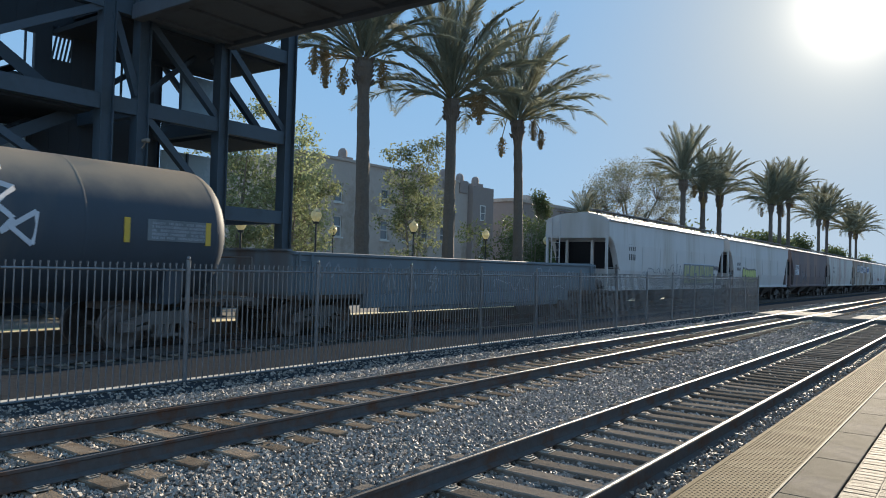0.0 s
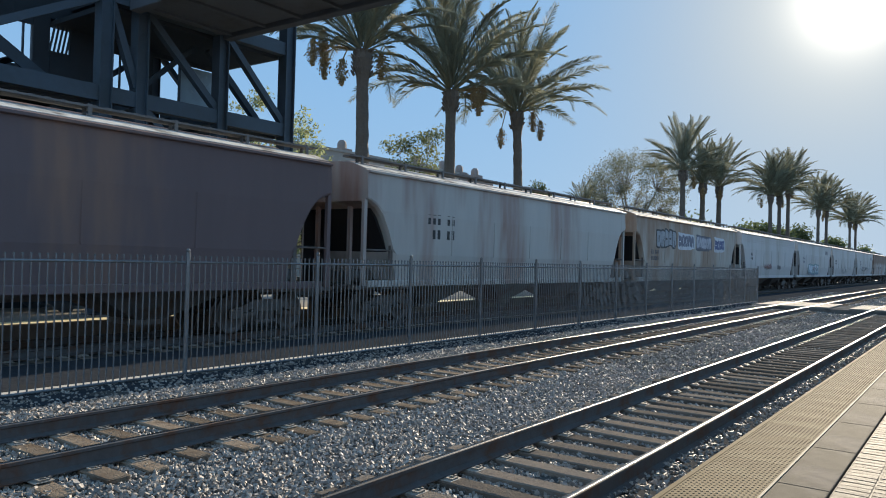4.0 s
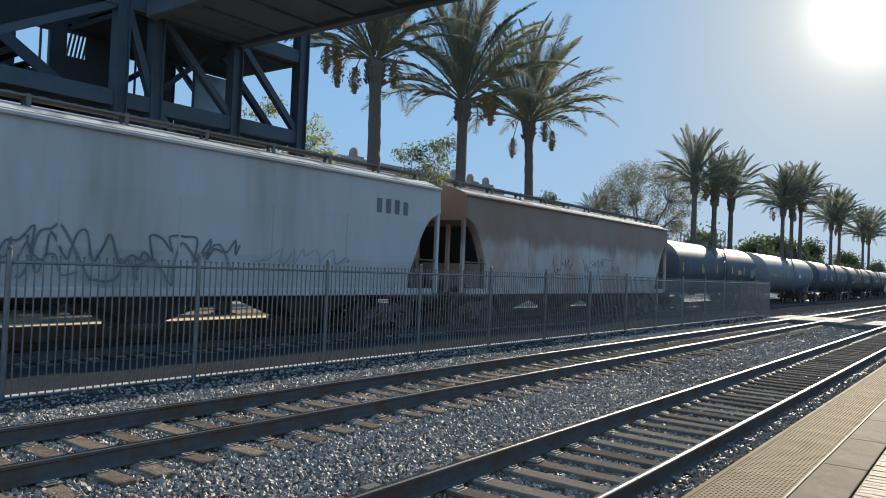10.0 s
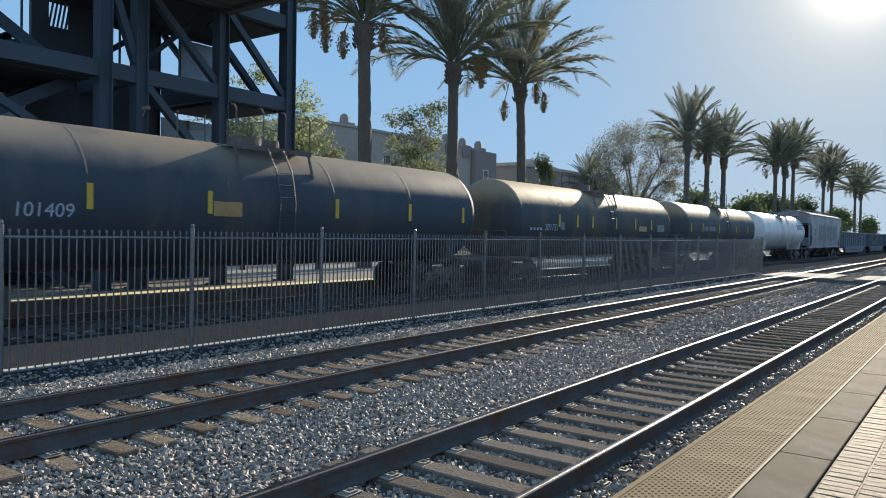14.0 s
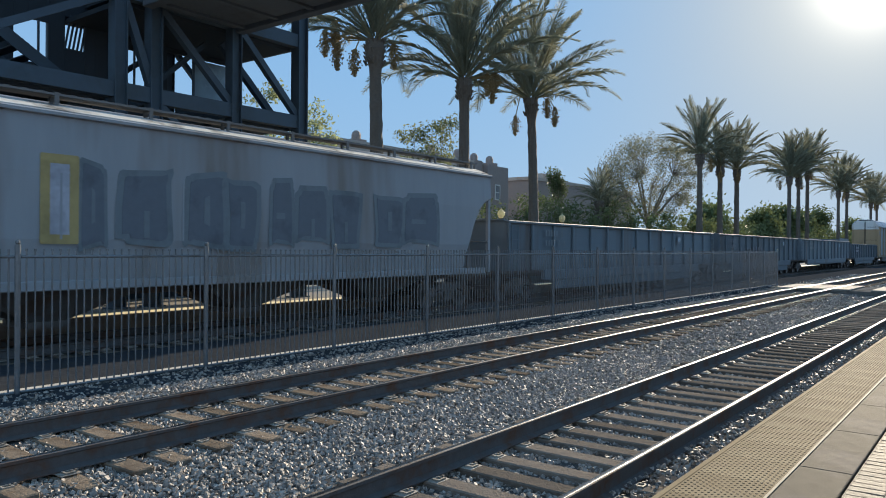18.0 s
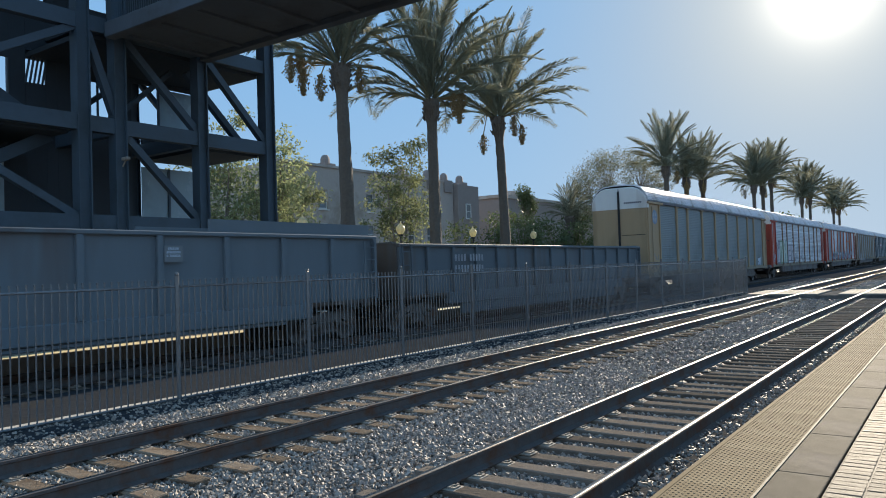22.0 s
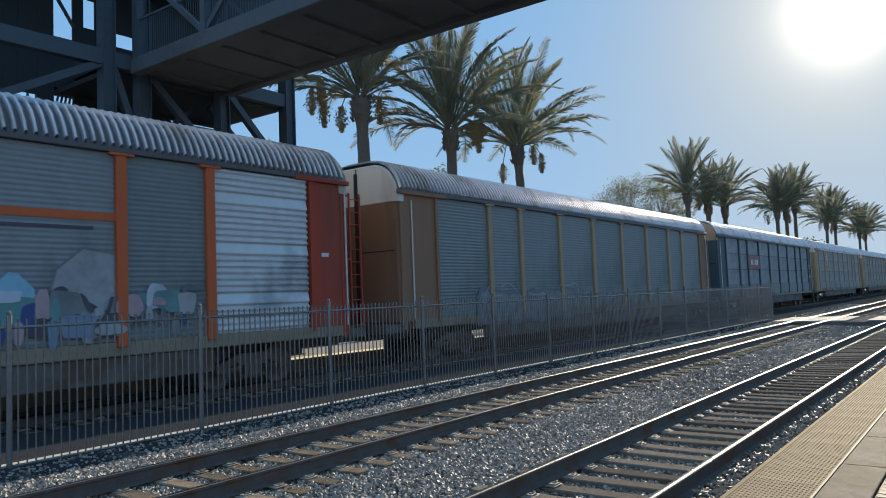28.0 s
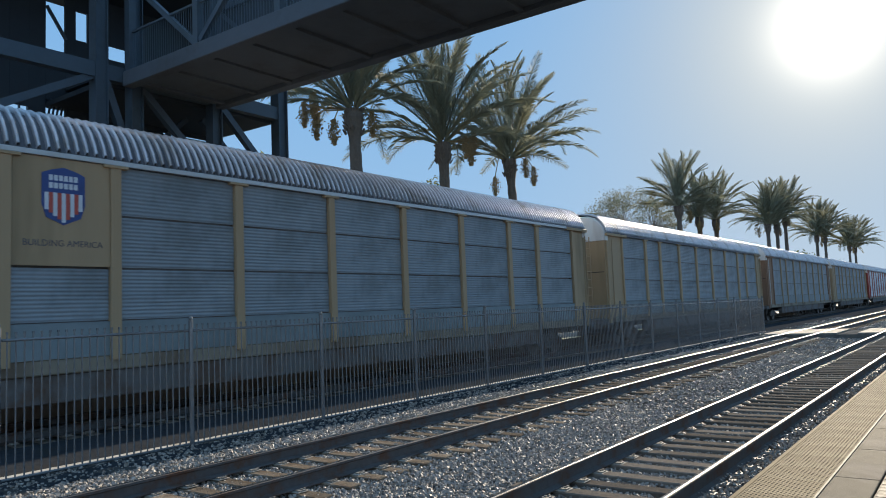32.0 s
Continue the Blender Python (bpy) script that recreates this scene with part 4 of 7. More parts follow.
def building():
    t = thing("apartment_building", None, "three-storey beige stucco apartment building with domed roof vents", "building")
    x, y0, y1, h = -45.0, 41.0, 66.0, 10.9
    # the front wall is pieced round its windows
    ys = [43.1 + 3.1 * k for k in range(7)]
    w2 = 0.55
    rows = ((1.2, 2.9), (4.3, 6.1), (7.3, 9.0))
    b = bmesh.new()
    cuts = [y0] + [v for c in ys for v in (c - w2, c + w2)] + [y1]
    for i in range(0, len(cuts), 2):
        box(b, x - 0.3, x, cuts[i], cuts[i + 1], 0.1, h)
    for c in ys:
        zz = [0.1] + [v for r in rows for v in r] + [h]
        for i in range(0, len(zz), 2):
            box(b, x - 0.3, x, c - w2, c + w2, zz[i], zz[i + 1])
    part("wall", b, M_STUCCO, t)
    part("side_wall", bx(x - 14, x - 0.3, y0, y0 + 0.3, 0.1, h), M_STUCCO, t)
    part("side_wall", bx(x - 14, x - 0.3, y1 - 0.3, y1, 0.1, h), M_STUCCO, t)
    part("back_wall", bx(x - 14, x - 13.7, y0 + 0.3, y1 - 0.3, 0.1, h), M_STUCCO, t)
    part("roof", bx(x - 13.7, x - 0.3, y0 + 0.3, y1 - 0.3, h - 0.6, h - 0.4), M_STUCCO2, t)
    part("cornice", bx(x - 0.35, x + 0.12, y0, y1, h + 0.003, h + 0.22), M_STUCCO, t)
    for c in ys:
        for z0, z1 in rows:
            w = part("window", bx(x - 0.2, x - 0.17, c - w2, c + w2, z0, z1), M_PANE, t)
            b = bmesh.new()
            for a0, a1, c0, c1 in ((c - w2, c + w2, z0, z0 + 0.09), (c - w2, c + w2, z1 - 0.09, z1), (c - w2, c - w2 + 0.09, z0 + 0.09, z1 - 0.09),
                                   (c + w2 - 0.09, c + w2, z0 + 0.09, z1 - 0.09), (c - w2 + 0.09, c + w2 - 0.09, (z0 + z1) / 2 - 0.04, (z0 + z1) / 2 + 0.04)):
                box(b, x - 0.17, x - 0.1, a0, a1, c0, c1)
            part("frame", b, M_TRIM, w)
            part("sill", bx(x + 0.002, x + 0.1, c - w2 - 0.1, c + w2 + 0.1, z0 - 0.14, z0 - 0.02), M_TRIM, w)
    for k, c in enumerate((47.6, 58.3, 62.0, 65.0, 68.0)):
        xx, hh = (x - 1.0, h) if k < 2 else (x - 0.45, h - 0.1 if k < 3 else h - 0.2)
        v = part("roof_vent", bx(xx - 0.6, xx + 0.6, c - 0.7, c + 0.7, hh - 0.8, hh + 0.5), M_STUCCO2, t)
        b = bmesh.new()
        loft(b, [[(xx + r * math.cos(a), c + r * math.sin(a), hh + 0.5 + z) for a in [6.2832 * i / 10 for i in range(10)]]
                 for z, r in ((0, 0.42), (0.4, 0.42), (0.62, 0.36), (0.78, 0.2), (0.82, 0.03))])
        part("dome", b, M_STUCCO2, v)
    part("corner_bay", bx(x - 4, x + 0.6, 66.1, 70.2, 0.1, h - 0.1), M_STUCCO2, t, "brown projecting corner bay")
    for z in (1.6, 4.4, 7.2):
        w = part("window", bx(x + 0.602, x + 0.63, 67.6, 68.4, z, z + 1.5), M_PANE, t)
        b = bmesh.new()
        for a0, a1, c0, c1 in ((67.5, 67.6, z - 0.1, z + 1.6), (68.4, 68.5, z - 0.1, z + 1.6), (67.6, 68.4, z - 0.1, z), (67.6, 68.4, z + 1.5, z + 1.6), (67.6, 68.4, z + 0.7, z + 0.76)):
            box(b, x + 0.602, x + 0.68, a0, a1, c0, c1)
        part("frame", b, M_TRIM, w)


def low_building():
    t = thing("low_building", None, "plain low tan building behind the hedge", "building")
    part("wall", bx(-58, -46, 78, 108, 0.1, 10.2), M_STUCCO2, t)
    part("parapet", bx(-58.2, -45.85, 77.8, 108.2, 10.203, 10.6), M_STUCCO, t)
    part("roof_unit", bx(-50, -48, 84, 87, 10.6, 11.6), M_STUCCO, t)


building()
low_building()

# ---- the freight train ----
TRK = -15.25
CARS = []  # each wagon and the place of its middle along the track at the start


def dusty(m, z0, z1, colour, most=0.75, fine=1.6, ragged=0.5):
    """An upper colour with a ragged lower edge on a wagon: rust on a hopper, dust and painted warm sunlight on tanks.
    """
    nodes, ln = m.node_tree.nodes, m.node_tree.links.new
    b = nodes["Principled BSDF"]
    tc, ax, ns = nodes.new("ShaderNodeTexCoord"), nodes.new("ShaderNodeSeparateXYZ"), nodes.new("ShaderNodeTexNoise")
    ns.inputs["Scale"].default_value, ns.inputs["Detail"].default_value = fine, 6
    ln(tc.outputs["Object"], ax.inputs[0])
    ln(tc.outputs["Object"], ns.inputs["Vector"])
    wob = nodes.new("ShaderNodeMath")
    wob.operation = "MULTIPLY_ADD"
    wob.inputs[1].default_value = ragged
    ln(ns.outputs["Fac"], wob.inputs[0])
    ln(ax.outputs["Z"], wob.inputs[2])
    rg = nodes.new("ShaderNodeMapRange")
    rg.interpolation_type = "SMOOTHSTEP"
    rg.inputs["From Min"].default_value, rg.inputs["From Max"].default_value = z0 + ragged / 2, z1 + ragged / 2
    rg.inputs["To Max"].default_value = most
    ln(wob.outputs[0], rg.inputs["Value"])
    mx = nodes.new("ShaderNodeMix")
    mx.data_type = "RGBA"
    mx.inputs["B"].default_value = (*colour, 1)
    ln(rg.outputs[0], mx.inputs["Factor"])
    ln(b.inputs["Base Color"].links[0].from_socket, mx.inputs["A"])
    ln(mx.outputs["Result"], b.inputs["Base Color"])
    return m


def paint(name, base, rust=(0.16, 0.08, 0.045), amount=0.35, rough=0.5, streak=5.0, var=0.14, spec=0.3):
    return mat(name, base, rough, var=var, scale=2.2, bump=0.06, bscale=25, tint=rust, amount=amount, streak=streak, spec=spec)


P_WHITE = paint("white_wagon_paint", (0.49, 0.477, 0.468), (0.36, 0.33, 0.29), 0.35)
P_GREY = paint("grey_wagon_paint", (0.46, 0.44, 0.41), (0.3, 0.2, 0.17), 0.45)
P_RUST = dusty(paint("rusty_wagon_paint", (0.5, 0.46, 0.43), (0.4, 0.27, 0.21), 0.5, 0.75, 1.0, 0.2), 2.55, 3.2, (0.235, 0.145, 0.1), 0.8, 0.6, 1.3)
P_TAN = paint("stained_tan_paint", (0.47, 0.43, 0.38), (0.3, 0.2, 0.14), 0.75, 0.7, 3.0, 0.25)
P_BROWN = paint("brown_wagon_paint", (0.152, 0.112, 0.112), (0.26, 0.16, 0.12), 0.4, 0.65)
# tank tops turn paler and warmer with height: sunlight painted in with the dust
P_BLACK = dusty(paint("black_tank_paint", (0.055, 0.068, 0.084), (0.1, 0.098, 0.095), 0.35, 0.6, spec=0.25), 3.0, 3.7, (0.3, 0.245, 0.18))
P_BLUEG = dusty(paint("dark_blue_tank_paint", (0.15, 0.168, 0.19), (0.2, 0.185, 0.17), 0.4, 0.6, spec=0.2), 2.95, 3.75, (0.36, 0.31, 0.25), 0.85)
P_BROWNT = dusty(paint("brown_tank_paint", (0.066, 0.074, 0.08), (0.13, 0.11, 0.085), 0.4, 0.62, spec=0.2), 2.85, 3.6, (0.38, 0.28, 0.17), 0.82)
P_SILVER = paint("white_tank_paint", (0.6, 0.59, 0.57), (0.4, 0.34, 0.28), 0.3, 0.35)
P_GOND = paint("dark_gondola_paint", (0.132, 0.163, 0.186), (0.11, 0.09, 0.08), 0.3, 0.6)
P_GOND2 = paint("black_gondola_paint", (0.105, 0.128, 0.146), (0.1, 0.082, 0.07), 0.3, 0.6)
P_UNDER = mat("grimy_underframe", (0.135, 0.122, 0.113), 0.85, var=0.35, scale=6, bump=0.2, tint=(0.1, 0.06, 0.04))
P_WHEEL = mat("worn_wheel_steel", (0.12, 0.1, 0.09), 0.5, 0.6, var=0.3, scale=6, bump=0.1)
P_GALV = mat("galvanised_grating", (0.5, 0.5, 0.5), 0.45, 0.5, var=0.2, scale=10, bump=0.2)
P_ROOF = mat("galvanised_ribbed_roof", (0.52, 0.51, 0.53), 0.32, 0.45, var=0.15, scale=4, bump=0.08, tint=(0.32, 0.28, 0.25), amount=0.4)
P_HROOF = mat("dusty_hopper_roof", (0.54, 0.52, 0.48), 0.85, var=0.3, scale=5, bump=0.1, tint=(0.14, 0.13, 0.12), amount=0.5, spec=0.1)
P_WALK = mat("dull_walk_grating", (0.16, 0.155, 0.15), 0.7, 0.2, var=0.25, scale=10, bump=0.2)
P_SLATE = paint("slate_wagon_paint", (0.3, 0.31, 0.325), (0.2, 0.17, 0.15), 0.4)
# shade between the roof ribs put into the sheet's colour; eave rails share it
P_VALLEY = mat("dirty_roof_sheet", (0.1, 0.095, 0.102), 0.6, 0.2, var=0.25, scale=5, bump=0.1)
P_RAW = mat("bright_galvanised_panel", (0.55, 0.59, 0.62), 0.45, 0.3, var=0.12, scale=3, bump=0.06, tint=(0.3, 0.33, 0.36), amount=0.4, rnd=0.1)
P_DULL = mat("dull_galvanised_panel", (0.235, 0.265, 0.285), 0.55, 0.15, var=0.15, scale=3, bump=0.06, tint=(0.17, 0.19, 0.2), amount=0.5, rnd=0.14)
P_DARK = mat("dark_green_grey_panel", (0.175, 0.21, 0.22), 0.55, 0.15, var=0.18, scale=3, bump=0.06, tint=(0.14, 0.168, 0.173), amount=0.5, rnd=0.14)
P_YEL = paint("faded_yellow_paint", (0.37, 0.258, 0.15), (0.18, 0.13, 0.07), 0.4, 0.6)
P_RED = paint("red_oxide_paint", (0.36, 0.055, 0.03), (0.16, 0.05, 0.035), 0.45, 0.6)
P_ORANGE = paint("orange_red_paint", (0.48, 0.11, 0.04), (0.2, 0.08, 0.05), 0.4, 0.6)
P_BRN2 = paint("dull_brown_paint", (0.25, 0.145, 0.09), (0.11, 0.06, 0.04), 0.4, 0.65)
P_TANP = paint("dull_tan_paint", (0.33, 0.24, 0.15), (0.16, 0.1, 0.06), 0.4, 0.65)
P_NAVY = paint("dark_blue_paint", (0.048, 0.078, 0.096), (0.09, 0.07, 0.06), 0.3, 0.6)
P_CAP = paint("chalky_white_paint", (0.66, 0.65, 0.62), (0.3, 0.2, 0.14), 0.4, 0.6)
P_CAPTAN = paint("tan_stained_cap_paint", (0.46, 0.36, 0.26), (0.24, 0.14, 0.08), 0.7, 0.65)
P_TRACK = mat("black_door_track", (0.015, 0.015, 0.017), 0.7, var=0.2, scale=6, bump=0.1)
P_SILL = paint("dusty_tan_sill", (0.26, 0.22, 0.165), (0.14, 0.1, 0.07), 0.5, 0.75)
P_STRIPE = mat("yellow_reflector", (0.6, 0.4, 0.05), 0.5, var=0.1, scale=8, bump=0.0)
INK = {k: mat("spray_" + k, c, 0.5, var=0.16, scale=6, bump=0.0, tint=tuple(v * 0.7 for v in c), amount=0.4) for k, c in {
    "white": (0.56, 0.58, 0.62), "black": (0.02, 0.02, 0.022), "lime": (0.4, 0.44, 0.11), "blue": (0.15, 0.23, 0.34), "pale": (0.42, 0.5, 0.58),
    "red": (0.42, 0.07, 0.05), "teal": (0.1, 0.24, 0.25), "dark": (0.06, 0.06, 0.08), "grey": (0.3, 0.32, 0.35), "pink": (0.36, 0.27, 0.3), "navy": (0.03, 0.06, 0.2), "faint": (0.16, 0.185, 0.2), "olive": (0.29, 0.29, 0.13), "ochre": (0.42, 0.31, 0.12), "maroon": (0.28, 0.15, 0.155), "slate": (0.11, 0.125, 0.18), "lilac": (0.42, 0.42, 0.47), "shade": (0.12, 0.135, 0.16), "yellow": (0.6, 0.42, 0.05), "crimson": (0.2, 0.05, 0.06), "dim": (0.3, 0.32, 0.35), "amber": (0.42, 0.26, 0.1), "green": (0.13, 0.22, 0.12), "mist": (0.42, 0.5, 0.44), "sky": (0.2, 0.42, 0.55)}.items()}

SHARED = {}


def shared(name, mat_, parent, m, build, label=""):
    """A part whose mesh is made once for all wagons."""
    key = (name, mat_.name)
    if key not in SHARED:
        o = part(name.split("/")[0], build(), mat_, parent, label)
        o.matrix_basis = m
        SHARED[key] = o.data
        return o
    o = new(name.split("/")[0], SHARED[key])
    o.parent = parent
    o.matrix_basis = m
    if label:
        o["label"] = label
    return o


def wagon(y0, y1, label, name, category):
    t = thing(name, pose(TRK, (y0 + y1) / 2, 0), label, category, "wagons of the freight train")
    CARS.append((t, (y0 + y1) / 2))
    return t


def b_sideframe():
    b = extrude_y(bmesh.new(), [(-0.06, 0.52), (0.06, 0.52), (0.06, 0.8), (-0.06, 0.8)], -0.42, 0.42)
    for s in (-1, 1):
        bar(b, (0, s * 0.4, 0.7), (0, s * 0.95, 0.52), 0.12, 0.16)
        bar(b, (0, s * 0.35, 0.48), (0, s * 0.8, 0.42), 0.1, 0.1)
        box(b, -0.09, 0.09, s * 0.9 - 0.16, s * 0.9 + 0.16, 0.36, 0.6, 0.03)
    for k in (-0.16, 0, 0.16):
        rod(b, (0, k, 0.3), (0, k, 0.56), 0.06, 0.06, 8)
    box(b, -0.05, 0.05, -0.3, 0.3, 0.25, 0.31)
    return b


def b_wheel():
    b = bmesh.new()
    rings = []
    for x, r in ((0.07, 0.1), (0.06, 0.34), (0.075, 0.4), (0.075, 0.455), (-0.05, 0.46), (-0.06, 0.485), (-0.08, 0.485), (-0.085, 0.4), (-0.05, 0.3), (-0.05, 0.1)):
        rings.append([(x, r * math.cos(a), r * math.sin(a)) for a in [6.2832 * i / 20 for i in range(20)]])
    return loft(b, rings)


def trucks(t, half):
    for s in (-1, 1):
        k = shared("truck", P_UNDER, t, pose(0, s * half, 0), lambda: box(bx(-1.0, 1.0, -0.2, 0.2, 0.5, 0.78, 0.03), -0.3, 0.3, -0.35, 0.35, 0.78, 0.95))
        for x in (-1.02, 1.02):
            shared("side_frame", P_UNDER, k, pose(x, 0, 0), b_sideframe)
        for y in (-0.89, 0.89):
            shared("axle", P_WHEEL, k, pose(0, y, 0.46), lambda: rod(bmesh.new(), (-1.0, 0, 0), (1.0, 0, 0), 0.08, 0.08, 8))
            for x in (-0.76, 0.76):
                shared("wheel", P_WHEEL, k, pose(x, y, 0.46, 0, 0, 0 if x > 0 else 180), b_wheel)


def couplers(t, half):
    for s in (-1, 1):
        shared("coupler", P_UNDER, t, pose(0, s * half, 0, 0, 0, 0 if s > 0 else 180),
               lambda: box(box(bx(-0.1, 0.1, -0.5, 0.3, 0.78, 1.0, 0.03), -0.19, 0.17, 0.3, 0.62, 0.74, 1.04, 0.06), -0.25, 0.25, -0.3, -0.2, 0.7, 1.1))


def b_ladder(h, w=0.42, n=None):
    b = bmesh.new()
    for s in (-w / 2, w / 2):
        box(b, -0.02, 0.02, s - 0.02, s + 0.02, 0, h)
    n = n or int(h / 0.33)
    for k in range(n):
        rod(b, (0, -w / 2, (k + 0.5) * h / n), (0, w / 2, (k + 0.5) * h / n), 0.014, 0.014, 5)
    return b


def marks(t, x, y, z, w, h, ink, rows=1, seed=0, kind_="lettering"):
    """Reporting marks and small print, as plain bars."""
    rng = random.Random(seed)
    b = bmesh.new()
    for r in range(rows):
        n = max(3, int(w / (h * 0.75)))
        for k in range(n):
            if n > 5 and rng.random() < 0.12:
                continue
            a = y + w * k / n
            q = bx(x, x + 0.004, a, a + w / n * 0.55, z - r * h * 1.5, z - r * h * 1.5 + h * rng.uniform(0.88, 1.0)) if h > 0.1 else None
            if q:
                part(kind_, q, ink, t)
            else:
                box(b, x, x + 0.004, a, a + w / n * 0.55, z - r * h * 1.5, z - r * h * 1.5 + h)
    if len(b.verts):
        tagged(part("small_print", b, ink, t), kind="stuff")
    else:
        b.free()


SQUARE = 0.45


def blob(b, cx, cy, w, h, seed, x0, x1, e=None):
    rng = random.Random(seed)
    n = 18
    ph = rng.uniform(0, 6.28)
    out = []
    for i in range(n):
        a = 6.2832 * i / n
        e = e or SQUARE
        c, s = math.cos(a), math.sin(a)
        r = 1 + 0.08 * math.sin(3 * a + ph) + 0.05 * math.sin(5 * a + 2 * ph)
        out.append((cx + w / 2 * r * math.copysign(abs(c) ** e, c), cy + h / 2 * r * math.copysign(abs(s) ** e, s)))
    loft(b, [[(x0, y, z) for y, z in out], [(x1, y, z) for y, z in out]])


STROKES = (((0.28, 0.0), (0.62, 1.0)), ((0.72, 1.0), (0.34, 0.56), (0.68, 0.5), (0.3, 0.0)), ((0.3, 1.0), (0.62, 0.54), (0.34, 0.48), (0.7, 0.0)),
           ((0.62, 0.0), (0.4, 1.0)), ((0.25, 0.3), (0.5, 1.0), (0.7, 0.05)), ((0.3, 0.95), (0.48, 0.0), (0.78, 0.7)))


def ribbon(pts, w, x0, x1):
    """A flat band of even width along a line in the side's plane."""
    rings = []
    for k, (y, z) in enumerate(pts):
        p, q = pts[max(0, k - 1)], pts[min(len(pts) - 1, k + 1)]
        d0, d1 = Vector((y - p[0], z - p[1])), Vector((q[0] - y, q[1] - z))
        a = (d0.normalized() if d0.length else d1.normalized()) + (d1.normalized() if d1.length else d0.normalized())
        a = a.normalized() if a.length > 0.3 else Vector((-d0.y, d0.x)).normalized()
        ny, nz = -a.y * w / 2, a.x * w / 2
        f = x1 + 0.0006 * k
        rings.append([(x0, y - ny, z - nz), (f, y - ny, z - nz), (f, y + ny, z + nz), (x0, y + ny, z + nz)])
    return loft(bmesh.new(), rings)


def graffiti(t, y0, y1, z0, z1, n, fill, line, seed, x=1.61, slits=True, label="", lean=0.0):
    """Sprayed bars and bolts, each one fat stroke with an outline; they spell nothing."""
    rng = random.Random(seed)
    w, h = (y1 - y0) / n, z1 - z0
    last = -1
    for k in range(n):
        g = rng.randrange(len(STROKES))
        while g == last:
            g = rng.randrange(len(STROKES))
        last = g
        s, dz, sl = rng.uniform(0.84, 1.0), rng.uniform(-0.06, 0.06) * h, rng.uniform(-0.12, 0.12) * w
        pts = [(y0 + (k + 0.1 + 0.8 * a) * w + sl * c + rng.uniform(-0.04, 0.04) * w, z0 + dz + h * (0.08 + 0.84 * c * s)) for a, c in STROKES[g]]
        fat = min(w * 0.34, h * 0.24)
        e = max(0.03, fat * 0.3)
        d = 0.0004 * k
        o = part("graffiti_bar", ribbon(pts, fat + 2 * e, x, x + 0.003 + d), INK[line], t, label)
        part("bar_fill", ribbon(pts, fat, x, x + 0.011 + d), INK[fill], o)


def bubble(t, y0, y1, z0, z1, n, fill, line, seed, x=1.61, label=""):
    """Sprayed rounded blocks: a dark outline, a fill and a counter, as abstract shapes."""
    rng = random.Random(seed)
    w = (y1 - y0) / n
    for k in range(n):
        cy, cz = y0 + (k + 0.5) * w, (z0 + z1) / 2 + rng.uniform(-0.05, 0.05) * (z1 - z0)
        ww, hh = w * rng.uniform(0.95, 1.1), (z1 - z0) * rng.uniform(0.85, 1.0)
        e = min(0.09, w * 0.12)
        d = 0.0003 * k
        bl, bf, bs = bmesh.new(), bmesh.new(), bmesh.new()
        blob(bl, cy, cz, ww + 2 * e, hh + 2 * e, seed + k, x, x + 0.003 + d)
        blob(bf, cy, cz, ww * 0.92, hh * 0.95, seed + k, x, x + 0.010 + d)
        o = part("graffiti_block", bl, INK[line], t, label)
        part("block_fill", bf, INK[fill], o)
        q = rng.randrange(3)
        if q == 0:
            blob(bs, cy, cz, ww * 0.16, hh * 0.42, seed + k, x, x + 0.016)
        elif q == 1:
            box(bs, x, x + 0.016, cy - ww * 0.3, cy + ww * 0.12, cz - hh * 0.08, cz + hh * 0.02)
        else:
            box(bs, x, x + 0.016, cy - ww * 0.06, cy + ww * 0.06, cz - hh * 0.46, cz - hh * 0.06)
        part("block_counter", bs, INK[line], o)


def mural(t, y0, y1, z0, z1, seed, x=1.59, n=150):
    """A band of overlapping sprayed patches in many dull colours."""
    rng = random.Random(seed)
    for k in range(n):
        b = bmesh.new()
        w, h = rng.uniform(0.15, 0.75), rng.uniform(0.15, 0.6)
        blob(b, y0 + (y1 - y0) * (k * 0.618 % 1.0), rng.uniform(z0 + h * 0.4, z1 - h * 0.3), w, h, seed + k, x, x + 0.004 + 0.0003 * k, rng.uniform(0.35, 1.0))
        part("mural_patch", b, INK[rng.choice(("teal", "blue", "dark", "pale", "pink", "grey", "faint", "teal", "navy"))], t)


def piece(t, pts, fill, line, x, e=0.09, label=""):
    """One flat sprayed shape with a band of another colour round its edge."""
    b = loft(bmesh.new(), [[(x, y, z) for y, z in pts], [(x + 0.004, y, z) for y, z in pts]])
    o = part("graffiti_shape", b, INK[fill], t, label)
    for k, (p, q) in enumerate(zip(pts, pts[1:] + pts[:1])):
        d = Vector((q[0] - p[0], q[1] - p[1])).normalized() * e * 0.4
        part("shape_edge", ribbon([(p[0] - d.x, p[1] - d.y), (q[0] + d.x, q[1] + d.y)], e, x, x + 0.007 + 0.0004 * k), INK[line], o)
    return o


